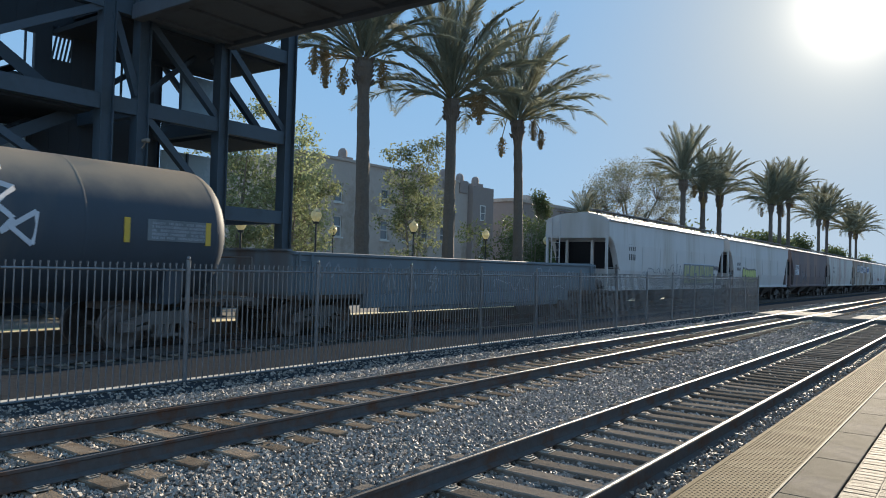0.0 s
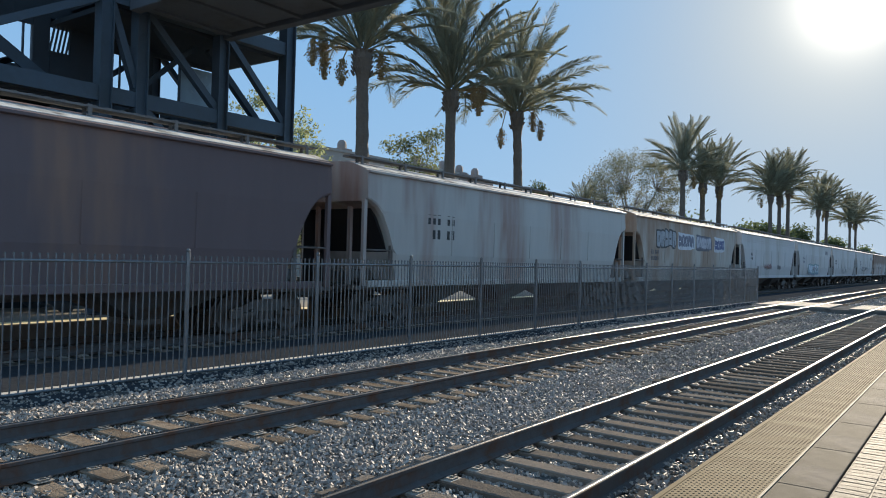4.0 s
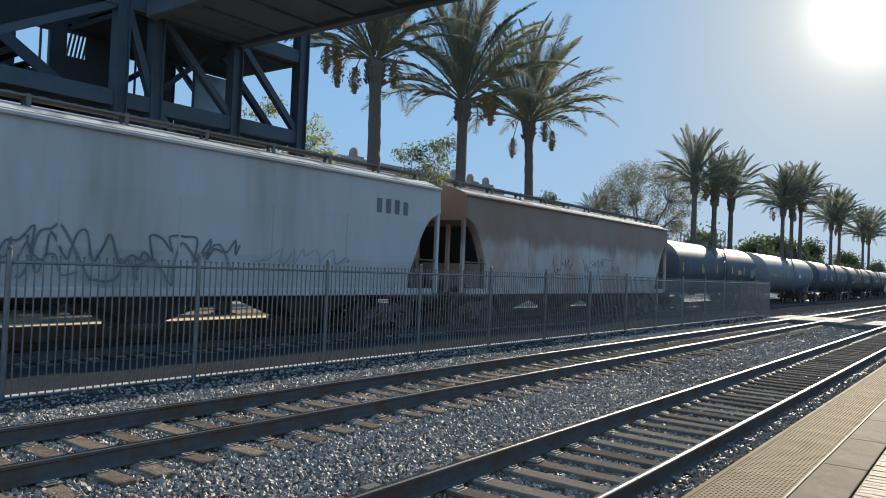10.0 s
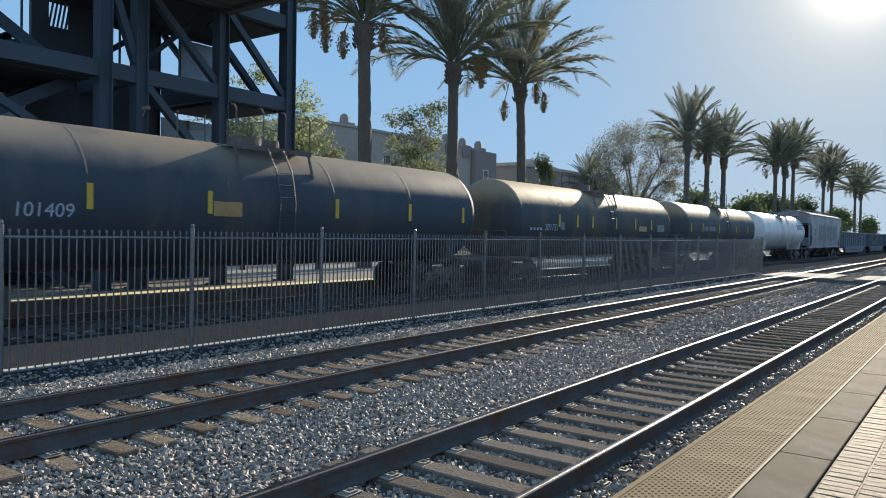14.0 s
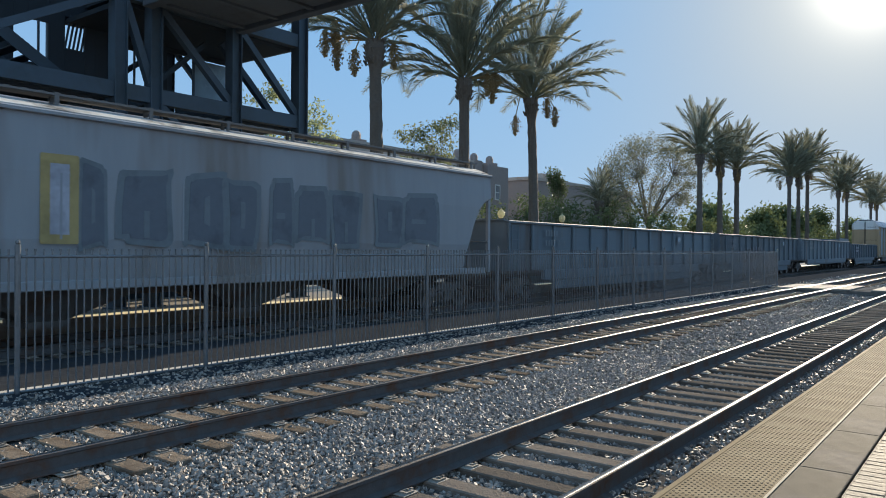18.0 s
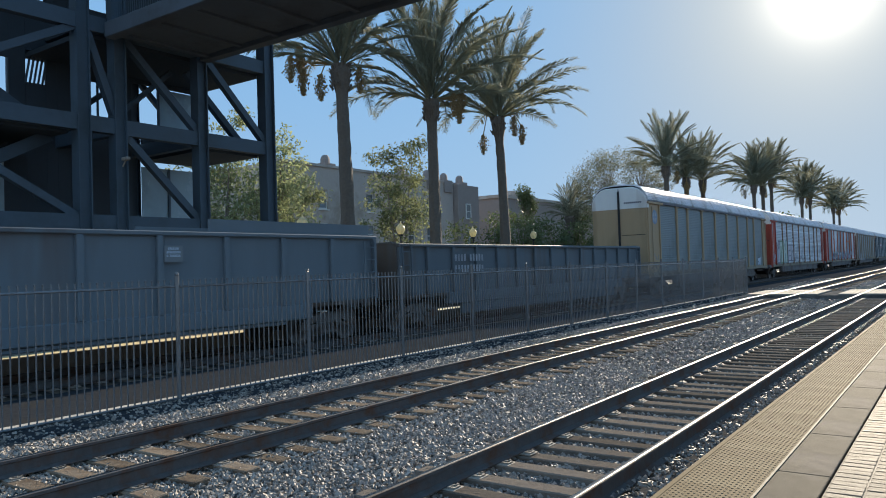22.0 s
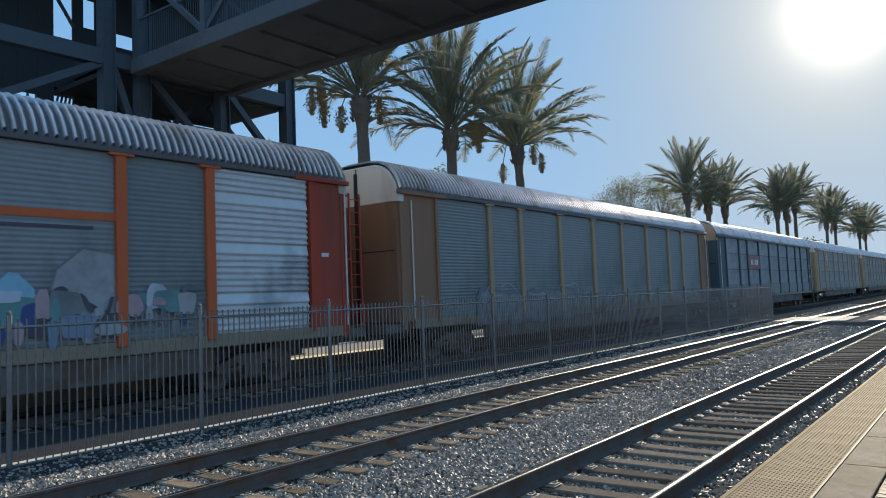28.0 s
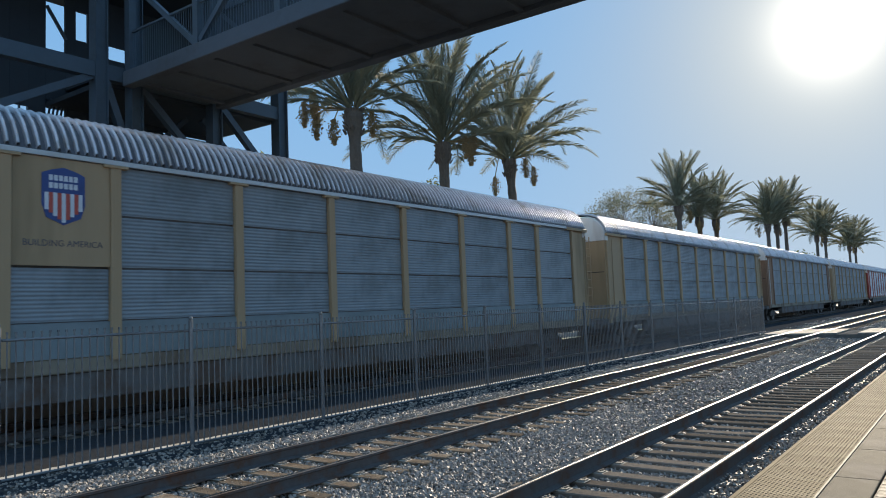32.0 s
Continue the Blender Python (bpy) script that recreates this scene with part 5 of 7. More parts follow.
def disc(t, y, z, r, x):
    """A round blue emblem with a pale field and a plain blue cross."""
    def wheel(f, a, b):
        return loft(bmesh.new(), [[(q, y + r * f * math.cos(i * 0.2618), z + r * f * math.sin(i * 0.2618)) for i in range(24)] for q in (a, b)])
    o = part("emblem", wheel(1.0, x, x + 0.006), INK["blue"], t, "round blue emblem with a pale field")
    part("emblem_field", wheel(0.7, x + 0.006, x + 0.009), INK["dim"], o)
    part("emblem_cross", box(bx(x + 0.009, x + 0.012, y - r * 0.15, y + r * 0.15, z - r * 0.68, z + r * 0.68), x + 0.009, x + 0.012, y - r * 0.66, y + r * 0.66, z - r * 0.12, z + r * 0.12), INK["blue"], o)


def words(t, text, y, z, h, x, ink, slope=0.0):
    """Painted lettering on a side that may lean back by slope."""
    c = bpy.data.curves.new("lettering", "FONT")
    c.body, c.size, c.extrude = text, h, 0.002
    tmp = bpy.data.objects.new("lettering", c)
    me = bpy.data.meshes.new_from_object(tmp)
    bpy.data.objects.remove(tmp)
    me.materials.clear()
    me.materials.append(INK[ink])
    o = new("lettering", me)
    o.parent = t
    o.matrix_basis = Matrix(((0, -math.sin(slope), math.cos(slope), x), (1, 0, 0, y), (0, math.cos(slope), math.sin(slope), z), (0, 0, 0, 1)))


def scrawl(t, y0, y1, z0, z1, ink, seed, x=1.61, n=26, w=0.05):
    """One restless sprayed line that wanders along the side."""
    rng = random.Random(seed)
    step, keys = (y1 - y0) / n, []
    for k in range(n + 3):
        z = rng.choice((z0, z1, (z0 + z1) / 2, z0 + (z1 - z0) * 0.2)) + rng.uniform(-0.12, 0.12) * (z1 - z0)
        keys.append((y0 + step * (k - 1) + rng.uniform(-0.9, 0.9) * step, z))
    pts = []
    for a, b, c, d in zip(keys, keys[1:], keys[2:], keys[3:]):
        for f in (0.0, 0.25, 0.5, 0.75):
            pts.append(tuple(0.5 * (2 * b[i] + (c[i] - a[i]) * f + (2 * a[i] - 5 * b[i] + 4 * c[i] - d[i]) * f * f + (3 * b[i] - a[i] - 3 * c[i] + d[i]) * f ** 3) for i in (0, 1)))
    rings = []
    for k, (y, z) in enumerate(pts):
        p, q = pts[max(0, k - 1)], pts[min(len(pts) - 1, k + 1)]
        d = math.hypot(q[0] - p[0], q[1] - p[1]) or 1.0
        ny, nz = -(q[1] - p[1]) / d * w / 2, (q[0] - p[0]) / d * w / 2
        f = x + 0.003 + 0.00005 * k
        rings.append([(x, y - ny, z - nz), (f, y - ny, z - nz), (f, y + ny, z + nz), (x, y + ny, z + nz)])
    part("scrawl", loft(bmesh.new(), rings), INK[ink], t)


def block_piece(t, y0, y1, z0, z1, n, seed, x=1.622):
    """A wide sprayed piece: olive bars on a dark field under a pale rim; it spells nothing."""
    rng = random.Random(seed)
    g = part("graffiti_edge", bx(x, x + 0.003, y0 - 0.05, y1 + 0.05, z0 - 0.05, z1 + 0.05), INK["shade"], t, "dark sprayed outline")
    part("graffiti_rim", bx(x, x + 0.005, y0 - 0.05, y1 + 0.05, z1 + 0.05, z1 + 0.085), INK["pale"], g)
    w = (y1 - y0) / n
    for k in range(n):
        a = y0 + k * w
        for f0, f1, h0, h1, sl in ((0.05, 0.3, 0.03, 0.97, 0.0), (0.38, 0.6, rng.uniform(0.5, 0.6), 0.97, rng.uniform(-0.1, 0.1)), (0.36, 0.62, 0.03, 0.4, rng.uniform(-0.1, 0.1)), (0.7, 0.94, 0.03, 0.97, rng.uniform(-0.12, 0.12))):
            za, zb = z0 + (z1 - z0) * h0, z0 + (z1 - z0) * h1
            o = [(a + f0 * w, za), (a + f1 * w, za), (a + f1 * w + sl * w, zb), (a + f0 * w + sl * w, zb)]
            part("graffiti_bar", loft(bmesh.new(), [[(x + 0.003, y, z) for y, z in o], [(x + 0.009, y, z) for y, z in o]]), INK["olive"], g, "olive sprayed bar")


# -- covered hoppers --
def hopper(y0, y1, body, label, beads=False):
    t = wagon(y0, y1, label, "covered_hopper", "railway wagon")
    L = (y1 - y0) / 2 - 0.7
    ZE = 4.28

    def ring(y, zb, top=True):
        zz = min(zb, 4.0)
        side = [(1.5, zz), (1.6, max(zz + 0.05, 2.0)), (1.62, max(zz + 0.1, 3.2)), (1.585, ZE - 0.12), (1.585, ZE)]
        roof = [(1.5, ZE + 0.06), (1.0, ZE + 0.24), (0.45, ZE + 0.32)]
        pts = side + roof
        return [(x, y, z) for x, z in pts] + [(-x, y, z) for x, z in reversed(pts)]

    rings = []
    half = ((1.0, 3.45), (0.985, 3.42), (0.955, 3.3), (0.925, 3.05), (0.895, 2.6), (0.872, 2.1), (0.855, 1.6), (0.845, 1.25), (0.55, 1.25), (0.28, 1.25))
    for f, zb in [(-f, z) for f, z in half] + [(0, 1.25)] + [(f, z) for f, z in reversed(half)]:
        rings.append(ring(f * L, zb))
    part("body", loft(bmesh.new(), rings), body, t)
    for s in (-1, 1):
        b = bx(s * 1.575, s * 1.66, -L, L, ZE - 0.06, ZE + 0.02, 0.015)
        part("roof_edge", b, body, t)
        part("side_sill", bx(s * 1.3, s * 1.55, -L + 0.2, L - 0.2, 1.06, 1.248, 0.02), body, t)
    for z in (3.72, 3.86, 4.0) if beads else ():
        part("side_bead", bx(1.585, 1.625 - (z - 3.7) * 0.06, -L + 0.3, L - 0.3, z, z + 0.03), body, t)
    # weld seams on the near side
    b = bmesh.new()
    for k in range(1, 6):
        y = -L * 0.83 + k * L * 1.66 / 6
        box(b, 1.6, 1.628, y - 0.02, y + 0.02, 2.0, 3.2)
    tagged(part("weld_seam", b, body, t), kind="stuff")
    for k in range(3):
        c = (k - 1) * L * 0.52
        b = loft(bmesh.new(), [[(-1.3, c - L * 0.24, 1.249), (1.3, c - L * 0.24, 1.249), (1.3, c + L * 0.24, 1.249), (-1.3, c + L * 0.24, 1.249)],
                               [(-0.5, c - 0.35, 0.42), (0.5, c - 0.35, 0.42), (0.5, c + 0.35, 0.42), (-0.5, c + 0.35, 0.42)]])
        part("hopper_chute", b, P_UNDER, t)
        part("outlet_gate", bx(-0.55, 0.55, c - 0.4, c + 0.4, 0.3, 0.419), P_UNDER, t)
    # dirty roof sheets, roof walk and hatches
    for s in (-1, 1):
        o = [(1.5, ZE + 0.075), (1.0, ZE + 0.255), (0.45, ZE + 0.335)]
        part("roof_sheet", loft(bmesh.new(), [[(s * x, y, z) for x, z in o] + [(s * x, y, z - 0.02) for x, z in reversed(o)] for y in (-L, L)]), P_HROOF, t, "dusty dark grey roof sheet")
    part("hatch_cover", bx(-0.3, 0.3, -L * 0.93, L * 0.93, ZE + 0.33, ZE + 0.42, 0.03), body, t)
    for s in (-1, 1):
        b = bmesh.new()
        box(b, s * 0.62, s * 1.05, -L, L, ZE + 0.42, ZE + 0.46)
        for k in range(int(2 * L / 0.3)):
            y = -L + k * 0.3
            box(b, s * 0.64, s * 1.03, y, y + 0.1, ZE + 0.46, ZE + 0.475)
        part("roof_walk", b, P_WALK, t)
        b = bmesh.new()
        for k in range(10):
            y = -L * 0.96 + k * L * 1.92 / 9
            box(b, s * 0.8, s * 0.86, y - 0.03, y + 0.03, ZE + 0.26, ZE + 0.42)
            box(b, s * 1.02, s * 1.06, y - 0.04, y + 0.04, ZE + 0.2, ZE + 0.48)
        tagged(part("walk_bracket", b, P_WALK, t), kind="stuff")
    # ends: shear plates, posts, ladders, platforms
    for s in (-1, 1):
        part("end_platform", bx(-1.5, 1.5, s * (L - 2.2), s * (L + 0.25), 1.0, 1.1, 0.01), P_UNDER, t)
        # sheets inside the end openings are near black: recess shade as colour
        b = loft(bmesh.new(), [[(-1.34, s * L * 0.8, 1.1), (1.34, s * L * 0.8, 1.1), (1.34, s * (L - 0.5), 3.36), (-1.34, s * (L - 0.5), 3.36)],
                               [(-1.34, s * L * 0.8, 1.0), (1.34, s * L * 0.8, 1.0), (1.34, s * (L - 0.42), 3.3), (-1.34, s * (L - 0.42), 3.3)]])
        part("slope_sheet", b, P_TRACK, t)
        part("end_bulkhead", bx(-1.34, 1.34, s * L * 0.8, s * (L * 0.8 + 0.1), 1.11, 3.3), P_TRACK, t)
        # plate added to close the view through; its black stands for shade
        part("web_plate", bx(-1.1, -1.04, s * (L * 0.8 + 0.11), s * (L - 0.12), 1.11, 3.35), P_TRACK, t, "added black plate for the shade under the slope sheet")
        for x in (-1.5, 1.5):
            part("corner_post", bx(x - 0.05, x + 0.05, s * L - 0.06, s * L + 0.06, 1.1, 3.5), body, t)
            part("inner_post", bx(x - 0.04, x + 0.04, s * (L - 1.15) - 0.05, s * (L - 1.15) + 0.05, 1.1, 2.7), P_UNDER, t)
        part("end_post", bx(-0.7, -0.58, s * (L - 0.35) - 0.05, s * (L - 0.35) + 0.05, 1.1, 3.45), body, t)
        part("end_post", bx(0.58, 0.7, s * (L - 0.35) - 0.05, s * (L - 0.35) + 0.05, 1.1, 3.45), body, t)
        part("ladder", b_ladder(3.4), body, t).matrix_basis = pose(-1.05, s * (L + 0.06), 1.0, 0, 0, 90)
        part("end_rail", rod(bmesh.new(), (1.5, s * L, 2.1), (1.5, s * (L - 1.15), 2.1), 0.025, 0.025, 6), P_UNDER, t)
        shared("brake_rig", P_UNDER, t, pose(0, s * (L - 0.9), 0), lambda: rod(bx(-0.5, 0.3, -0.3, 0.3, 1.1, 1.5, 0.05), (0.5, -0.4, 1.35), (0.5, 0.5, 1.35), 0.2, 0.2, 10))
    part("centre_sill", bx(-0.3, 0.3, -L - 0.2, L + 0.2, 0.86, 1.06), P_UNDER, t)
    trucks(t, L - 1.55)
    couplers(t, L + 0.2)
    return t


# -- tank wagons --
def tank(y0, y1, body, label, stripes=True, bands=True):
    t = wagon(y0, y1, label, "tank_wagon", "railway wagon")
    L = (y1 - y0) / 2 - 1.0
    R, ZC, N = 1.5, 2.47, 40

    def ring(y, r):
        return [(r * math.sin(a), y, ZC + r * math.cos(a)) for a in [6.2832 * i / N for i in range(N)]]

    prof = [(-L, 0.15), (-L + 0.03, 0.5), (-L + 0.09, 0.82), (-L + 0.18, 1.08), (-L + 0.29, 1.28), (-L + 0.42, 1.42), (-L + 0.52, 1.475), (-L + 0.62, R), (-L + 0.66, R), (-L + 0.72, R)]
    rings = [ring(y, r) for y, r in prof] + [ring(-L + 0.72 + (2 * L - 1.44) * k / 8, R) for k in range(1, 8)] + [ring(-y, r) for y, r in reversed(prof)]
    part("tank_shell", loft(bmesh.new(), rings), body, t, smooth=True)
    if bands:
        for y in (-L + 0.66, -L * 0.55, -L * 0.18, L * 0.2, L * 0.56, L - 0.66):
            part("shell_band", loft(bmesh.new(), [ring(y - 0.03, R + 0.001), ring(y - 0.02, R + 0.004), ring(y + 0.02, R + 0.004), ring(y + 0.03, R + 0.001)], caps=False), body, t, smooth=True)
    # manway, fittings and the railed top platform
    part("manway", rod(bmesh.new(), (0, 0, ZC + R - 0.05), (0, 0, ZC + R + 0.22), 0.42, 0.42, 16), P_UNDER, t)
    part("valve_housing", rod(bmesh.new(), (0, 0.85, ZC + R - 0.05), (0, 0.85, ZC + R + 0.24), 0.22, 0.22, 12), P_UNDER, t)
    for s in (-1, 1):
        b = bmesh.new()
        box(b, s * 0.48, s * 0.53, -1.2, 1.2, ZC + 1.3, ZC + 1.42)
        box(b, s * 1.12, s * 1.17, -1.2, 1.2, ZC + 1.3, ZC + 1.42)
        for y in (-1.15, 1.15):
            bar(b, (s * 1.12, y, ZC + 1.32), (s * 1.3, y, ZC + 0.72), 0.05, 0.05)
        pf = part("top_platform", b, P_UNDER, t)
        for k in range(14):
            shared("slat", P_UNDER, pf, pose(s * 0.825, -1.15 + k * 0.17, ZC + 1.36), lambda: bx(-0.29, 0.29, 0.0, 0.09, 0.0, 0.04))
        for y in (-1.15, -0.35, 0.35, 1.15):
            part("stanchion", pipe(bmesh.new(), [(s * 1.15, y, ZC + 1.4), (s * 1.15, y, ZC + 2.2), (s * 1.12, y - 0.03, ZC + 2.3), (s * 1.04, y - 0.06, ZC + 2.32)], 0.022), P_UNDER, pf)
        if bands == "railed":
            part("handrail", pipe(bmesh.new(), [(s * 1.2, -0.75, ZC + 2.46), (s * 1.2, 0.0, ZC + 2.5), (s * 1.2, 0.95, ZC + 2.46), (s * 1.2, 1.17, ZC + 2.36), (s * 1.2, 1.2, ZC + 2.1), (s * 1.2, 1.2, ZC + 1.38)], 0.026), P_UNDER, pf)
            part("handrail_post", rod(bmesh.new(), (s * 1.2, -0.7, ZC + 1.38), (s * 1.2, -0.7, ZC + 2.45), 0.024, 0.024, 6), P_UNDER, pf)
            part("guard_bar", rod(bmesh.new(), (s * 1.2, -0.7, ZC + 1.9), (s * 1.2, 1.2, ZC + 1.9), 0.018, 0.018, 6), P_UNDER, pf)
        part("chain", pipe(bmesh.new(), [(s * 1.15, -1.15, ZC + 2.0), (s * 1.15, -0.75, ZC + 1.93), (s * 1.15, -0.35, ZC + 2.0)], 0.009), P_UNDER, pf)
    # ladder down the side
    b = bmesh.new()
    for y in (-0.24, 0.24):
        pipe(b, [(1.2, y, ZC + 1.36), (1.52, y, ZC + 0.8), (1.66, y, ZC + 0.1), (1.6, y, 1.0)], 0.02)
    for k in range(9):
        f = k / 8
        zz = 1.15 + f * (ZC + 1.1 - 1.15)
        xx = 1.62 if zz < ZC + 0.2 else 1.64 - (zz - ZC - 0.2) * 0.36
        rod(b, (xx, -0.24, zz), (xx, 0.24, zz), 0.014, 0.014, 5)
    part("ladder", b, body, t)
    # running boards, sills, cradles
    for s in (-1, 1):
        part("end_platform", bx(-1.45, 1.45, s * (L - 1.2), s * (L + 0.45), 0.98, 1.06, 0.01), P_UNDER, t)
        part("bolster_cradle", loft(bmesh.new(), [[(-1.2, s * (L - 1.75), 0.95), (1.2, s * (L - 1.75), 0.95), (1.3, s * (L - 1.75), 1.7), (-1.3, s * (L - 1.75), 1.7)],
                                                  [(-1.2, s * (L - 1.35), 0.95), (1.2, s * (L - 1.35), 0.95), (1.3, s * (L - 1.35), 1.7), (-1.3, s * (L - 1.35), 1.7)]]), body, t)
        part("stub_sill", bx(-0.3, 0.3, s * (L - 2.6), s * (L + 0.4), 0.82, 0.99), P_UNDER, t)
        b = bmesh.new()
        pipe(b, [(1.42, s * (L + 0.4), 1.06), (1.42, s * (L + 0.4), 2.0), (-1.42, s * (L + 0.4), 2.0), (-1.42, s * (L + 0.4), 1.06)], 0.02)
        part("end_handrail", b, P_UNDER, t)
    if stripes:
        for y in (stripes if isinstance(stripes, tuple) else (-L + 0.9, -L * 0.62, -L * 0.2, L * 0.3, L * 0.66, L - 0.9)):
            shared("reflector", P_STRIPE, t, pose(0, y, 0), lambda: bx(1.497, 1.517, -0.06, 0.06, ZC - 0.25, ZC + 0.25))
    trucks(t, L - 1.55)
    couplers(t, L + 0.4)
    return t


# -- gondolas --
def gondola(y0, y1, body, label, top=2.86, belly=0.36, ribs=True):
    t = wagon(y0, y1, label, "gondola_wagon", "railway wagon")
    L = (y1 - y0) / 2 - 0.5
    for s in (-1, 1):
        part("side", bx(s * 1.44, s * 1.48, -L, L, 1.1, top - 0.1), body, t)
        part("top_rim", bx(s * 1.38, s * 1.58, -L, L, top - 0.1, top, 0.02), body, t)
        part("side_sill", bx(s * 1.36, s * 1.56, -L + 2.6, L - 2.6, 0.72, 1.1, 0.02), body, t)
        part("belly_sill", bx(s * 1.38, s * 1.5, -L + 3.4, L - 3.4, belly, 0.718, 0.02), body, t)
        if not ribs:
            part("side_plate", bx(s * 1.481, s * 1.54, -L + 0.1, L - 0.1, 1.101, top - 0.101, 0.01), body, t)
        n = 14
        rib = None
        for k in range(n + 1):
            y = -L + 0.08 + (2 * L - 0.16) * k / n
            if s > 0 and ribs:
                q = pose(1.48, y, 0)
                if rib is None:
                    rib = part("rib", bx(0.0, 0.1, -0.07, 0.07, 1.1, top - 0.1, 0.015), body, t)
                    rib.matrix_basis = q
                else:
                    like(rib, q, t)
    for s in (-1, 1):
        part("end_wall", bx(-1.44, 1.44, s * (L - 0.06), s * L, 1.1, top), body, t)
        part("end_rim", bx(-1.38, 1.38, s * (L - 0.1), s * (L + 0.06), top, top + 0.05), body, t)
        part("ladder", b_ladder(min(1.7, top - 1.05)), body, t).matrix_basis = pose(1.6, s * (L - 0.35), 1.0)
    part("floor", bx(-1.44, 1.44, -L + 0.06, L - 0.06, 1.0, 1.1), P_UNDER, t)
    part("centre_sill", bx(-0.3, 0.3, -L - 0.2, L + 0.2, 0.8, 0.998), P_UNDER, t)
    trucks(t, L - 1.5)
    couplers(t, L + 0.1)
    return t


# -- autoracks --
RIB = 0.18


ROOF = [(1.6, 5.02), (1.6, 5.1), (1.52, 5.3), (1.38, 5.55), (1.15, 5.8), (0.85, 5.93), (0.4, 5.99)]
ROOF = ROOF + [(-x, z) for x, z in reversed(ROOF)]


LEAD, TAIL = 14.28, 13.83


def b_autoroof():
    return loft(bmesh.new(), [[(x, y, z) for x, z in ROOF] for y in (-LEAD + 0.06, -5, 5, TAIL - 0.06)], closed=False)


def b_autoribs():
    """Rounded pressed ribs standing proud of the roof sheet."""
    bm = bmesh.new()
    inn = ROOF[1:-1]
    mid = [(x + math.copysign(0.035, x) * (abs(x) > 0.5), z + 0.05) for x, z in inn]
    out = [(x + math.copysign(0.05, x) * (abs(x) > 0.5), z + 0.07) for x, z in inn]
    n = int((LEAD + TAIL - 0.2) / RIB)
    for k in range(n):
        y = -LEAD + 0.1 + k * RIB
        rows = [[bm.verts.new((x, y + o, z)) for x, z in prof] for o, prof in ((0.0, inn), (0.01, mid), (0.026, out), (0.046, out), (0.062, mid), (0.072, inn))]
        for a, b in zip(rows, rows[1:]):
            for i in range(len(a) - 1):
                bm.faces.new((a[i], a[i + 1], b[i + 1], b[i]))
    return bm


def b_panel(w, h, step=0.125, deep=0.03):
    """A sheet pressed with level ribs."""
    n = max(4, int(h / step))
    ring = []
    for k in range(n):
        if deep > 0.02 and k % 8 == 5:
            continue
        for f, o in ((0.0, 0.0), (0.2, 0.0), (0.5, deep), (0.72, deep)):
            ring.append((o, (k + f) * h / n))
    ring.append((0.0, h))
    bm = bmesh.new()
    vs = [[bm.verts.new((x, y, z)) for x, z in ring] for y in (0.0, w)]
    for a, b, c, d in zip(vs[0], vs[1], vs[1][1:], vs[0][1:]):
        bm.faces.new((a, b, c, d))
    return bm


TIERS = ((1.97, 2.95), (2.99, 3.98), (4.02, 4.98))
BAY = (-12.47, -9.5, -7.45, -4.47, -1.49, 1.49, 4.47, 7.45, 9.5, 12.47)
BAYS = 9


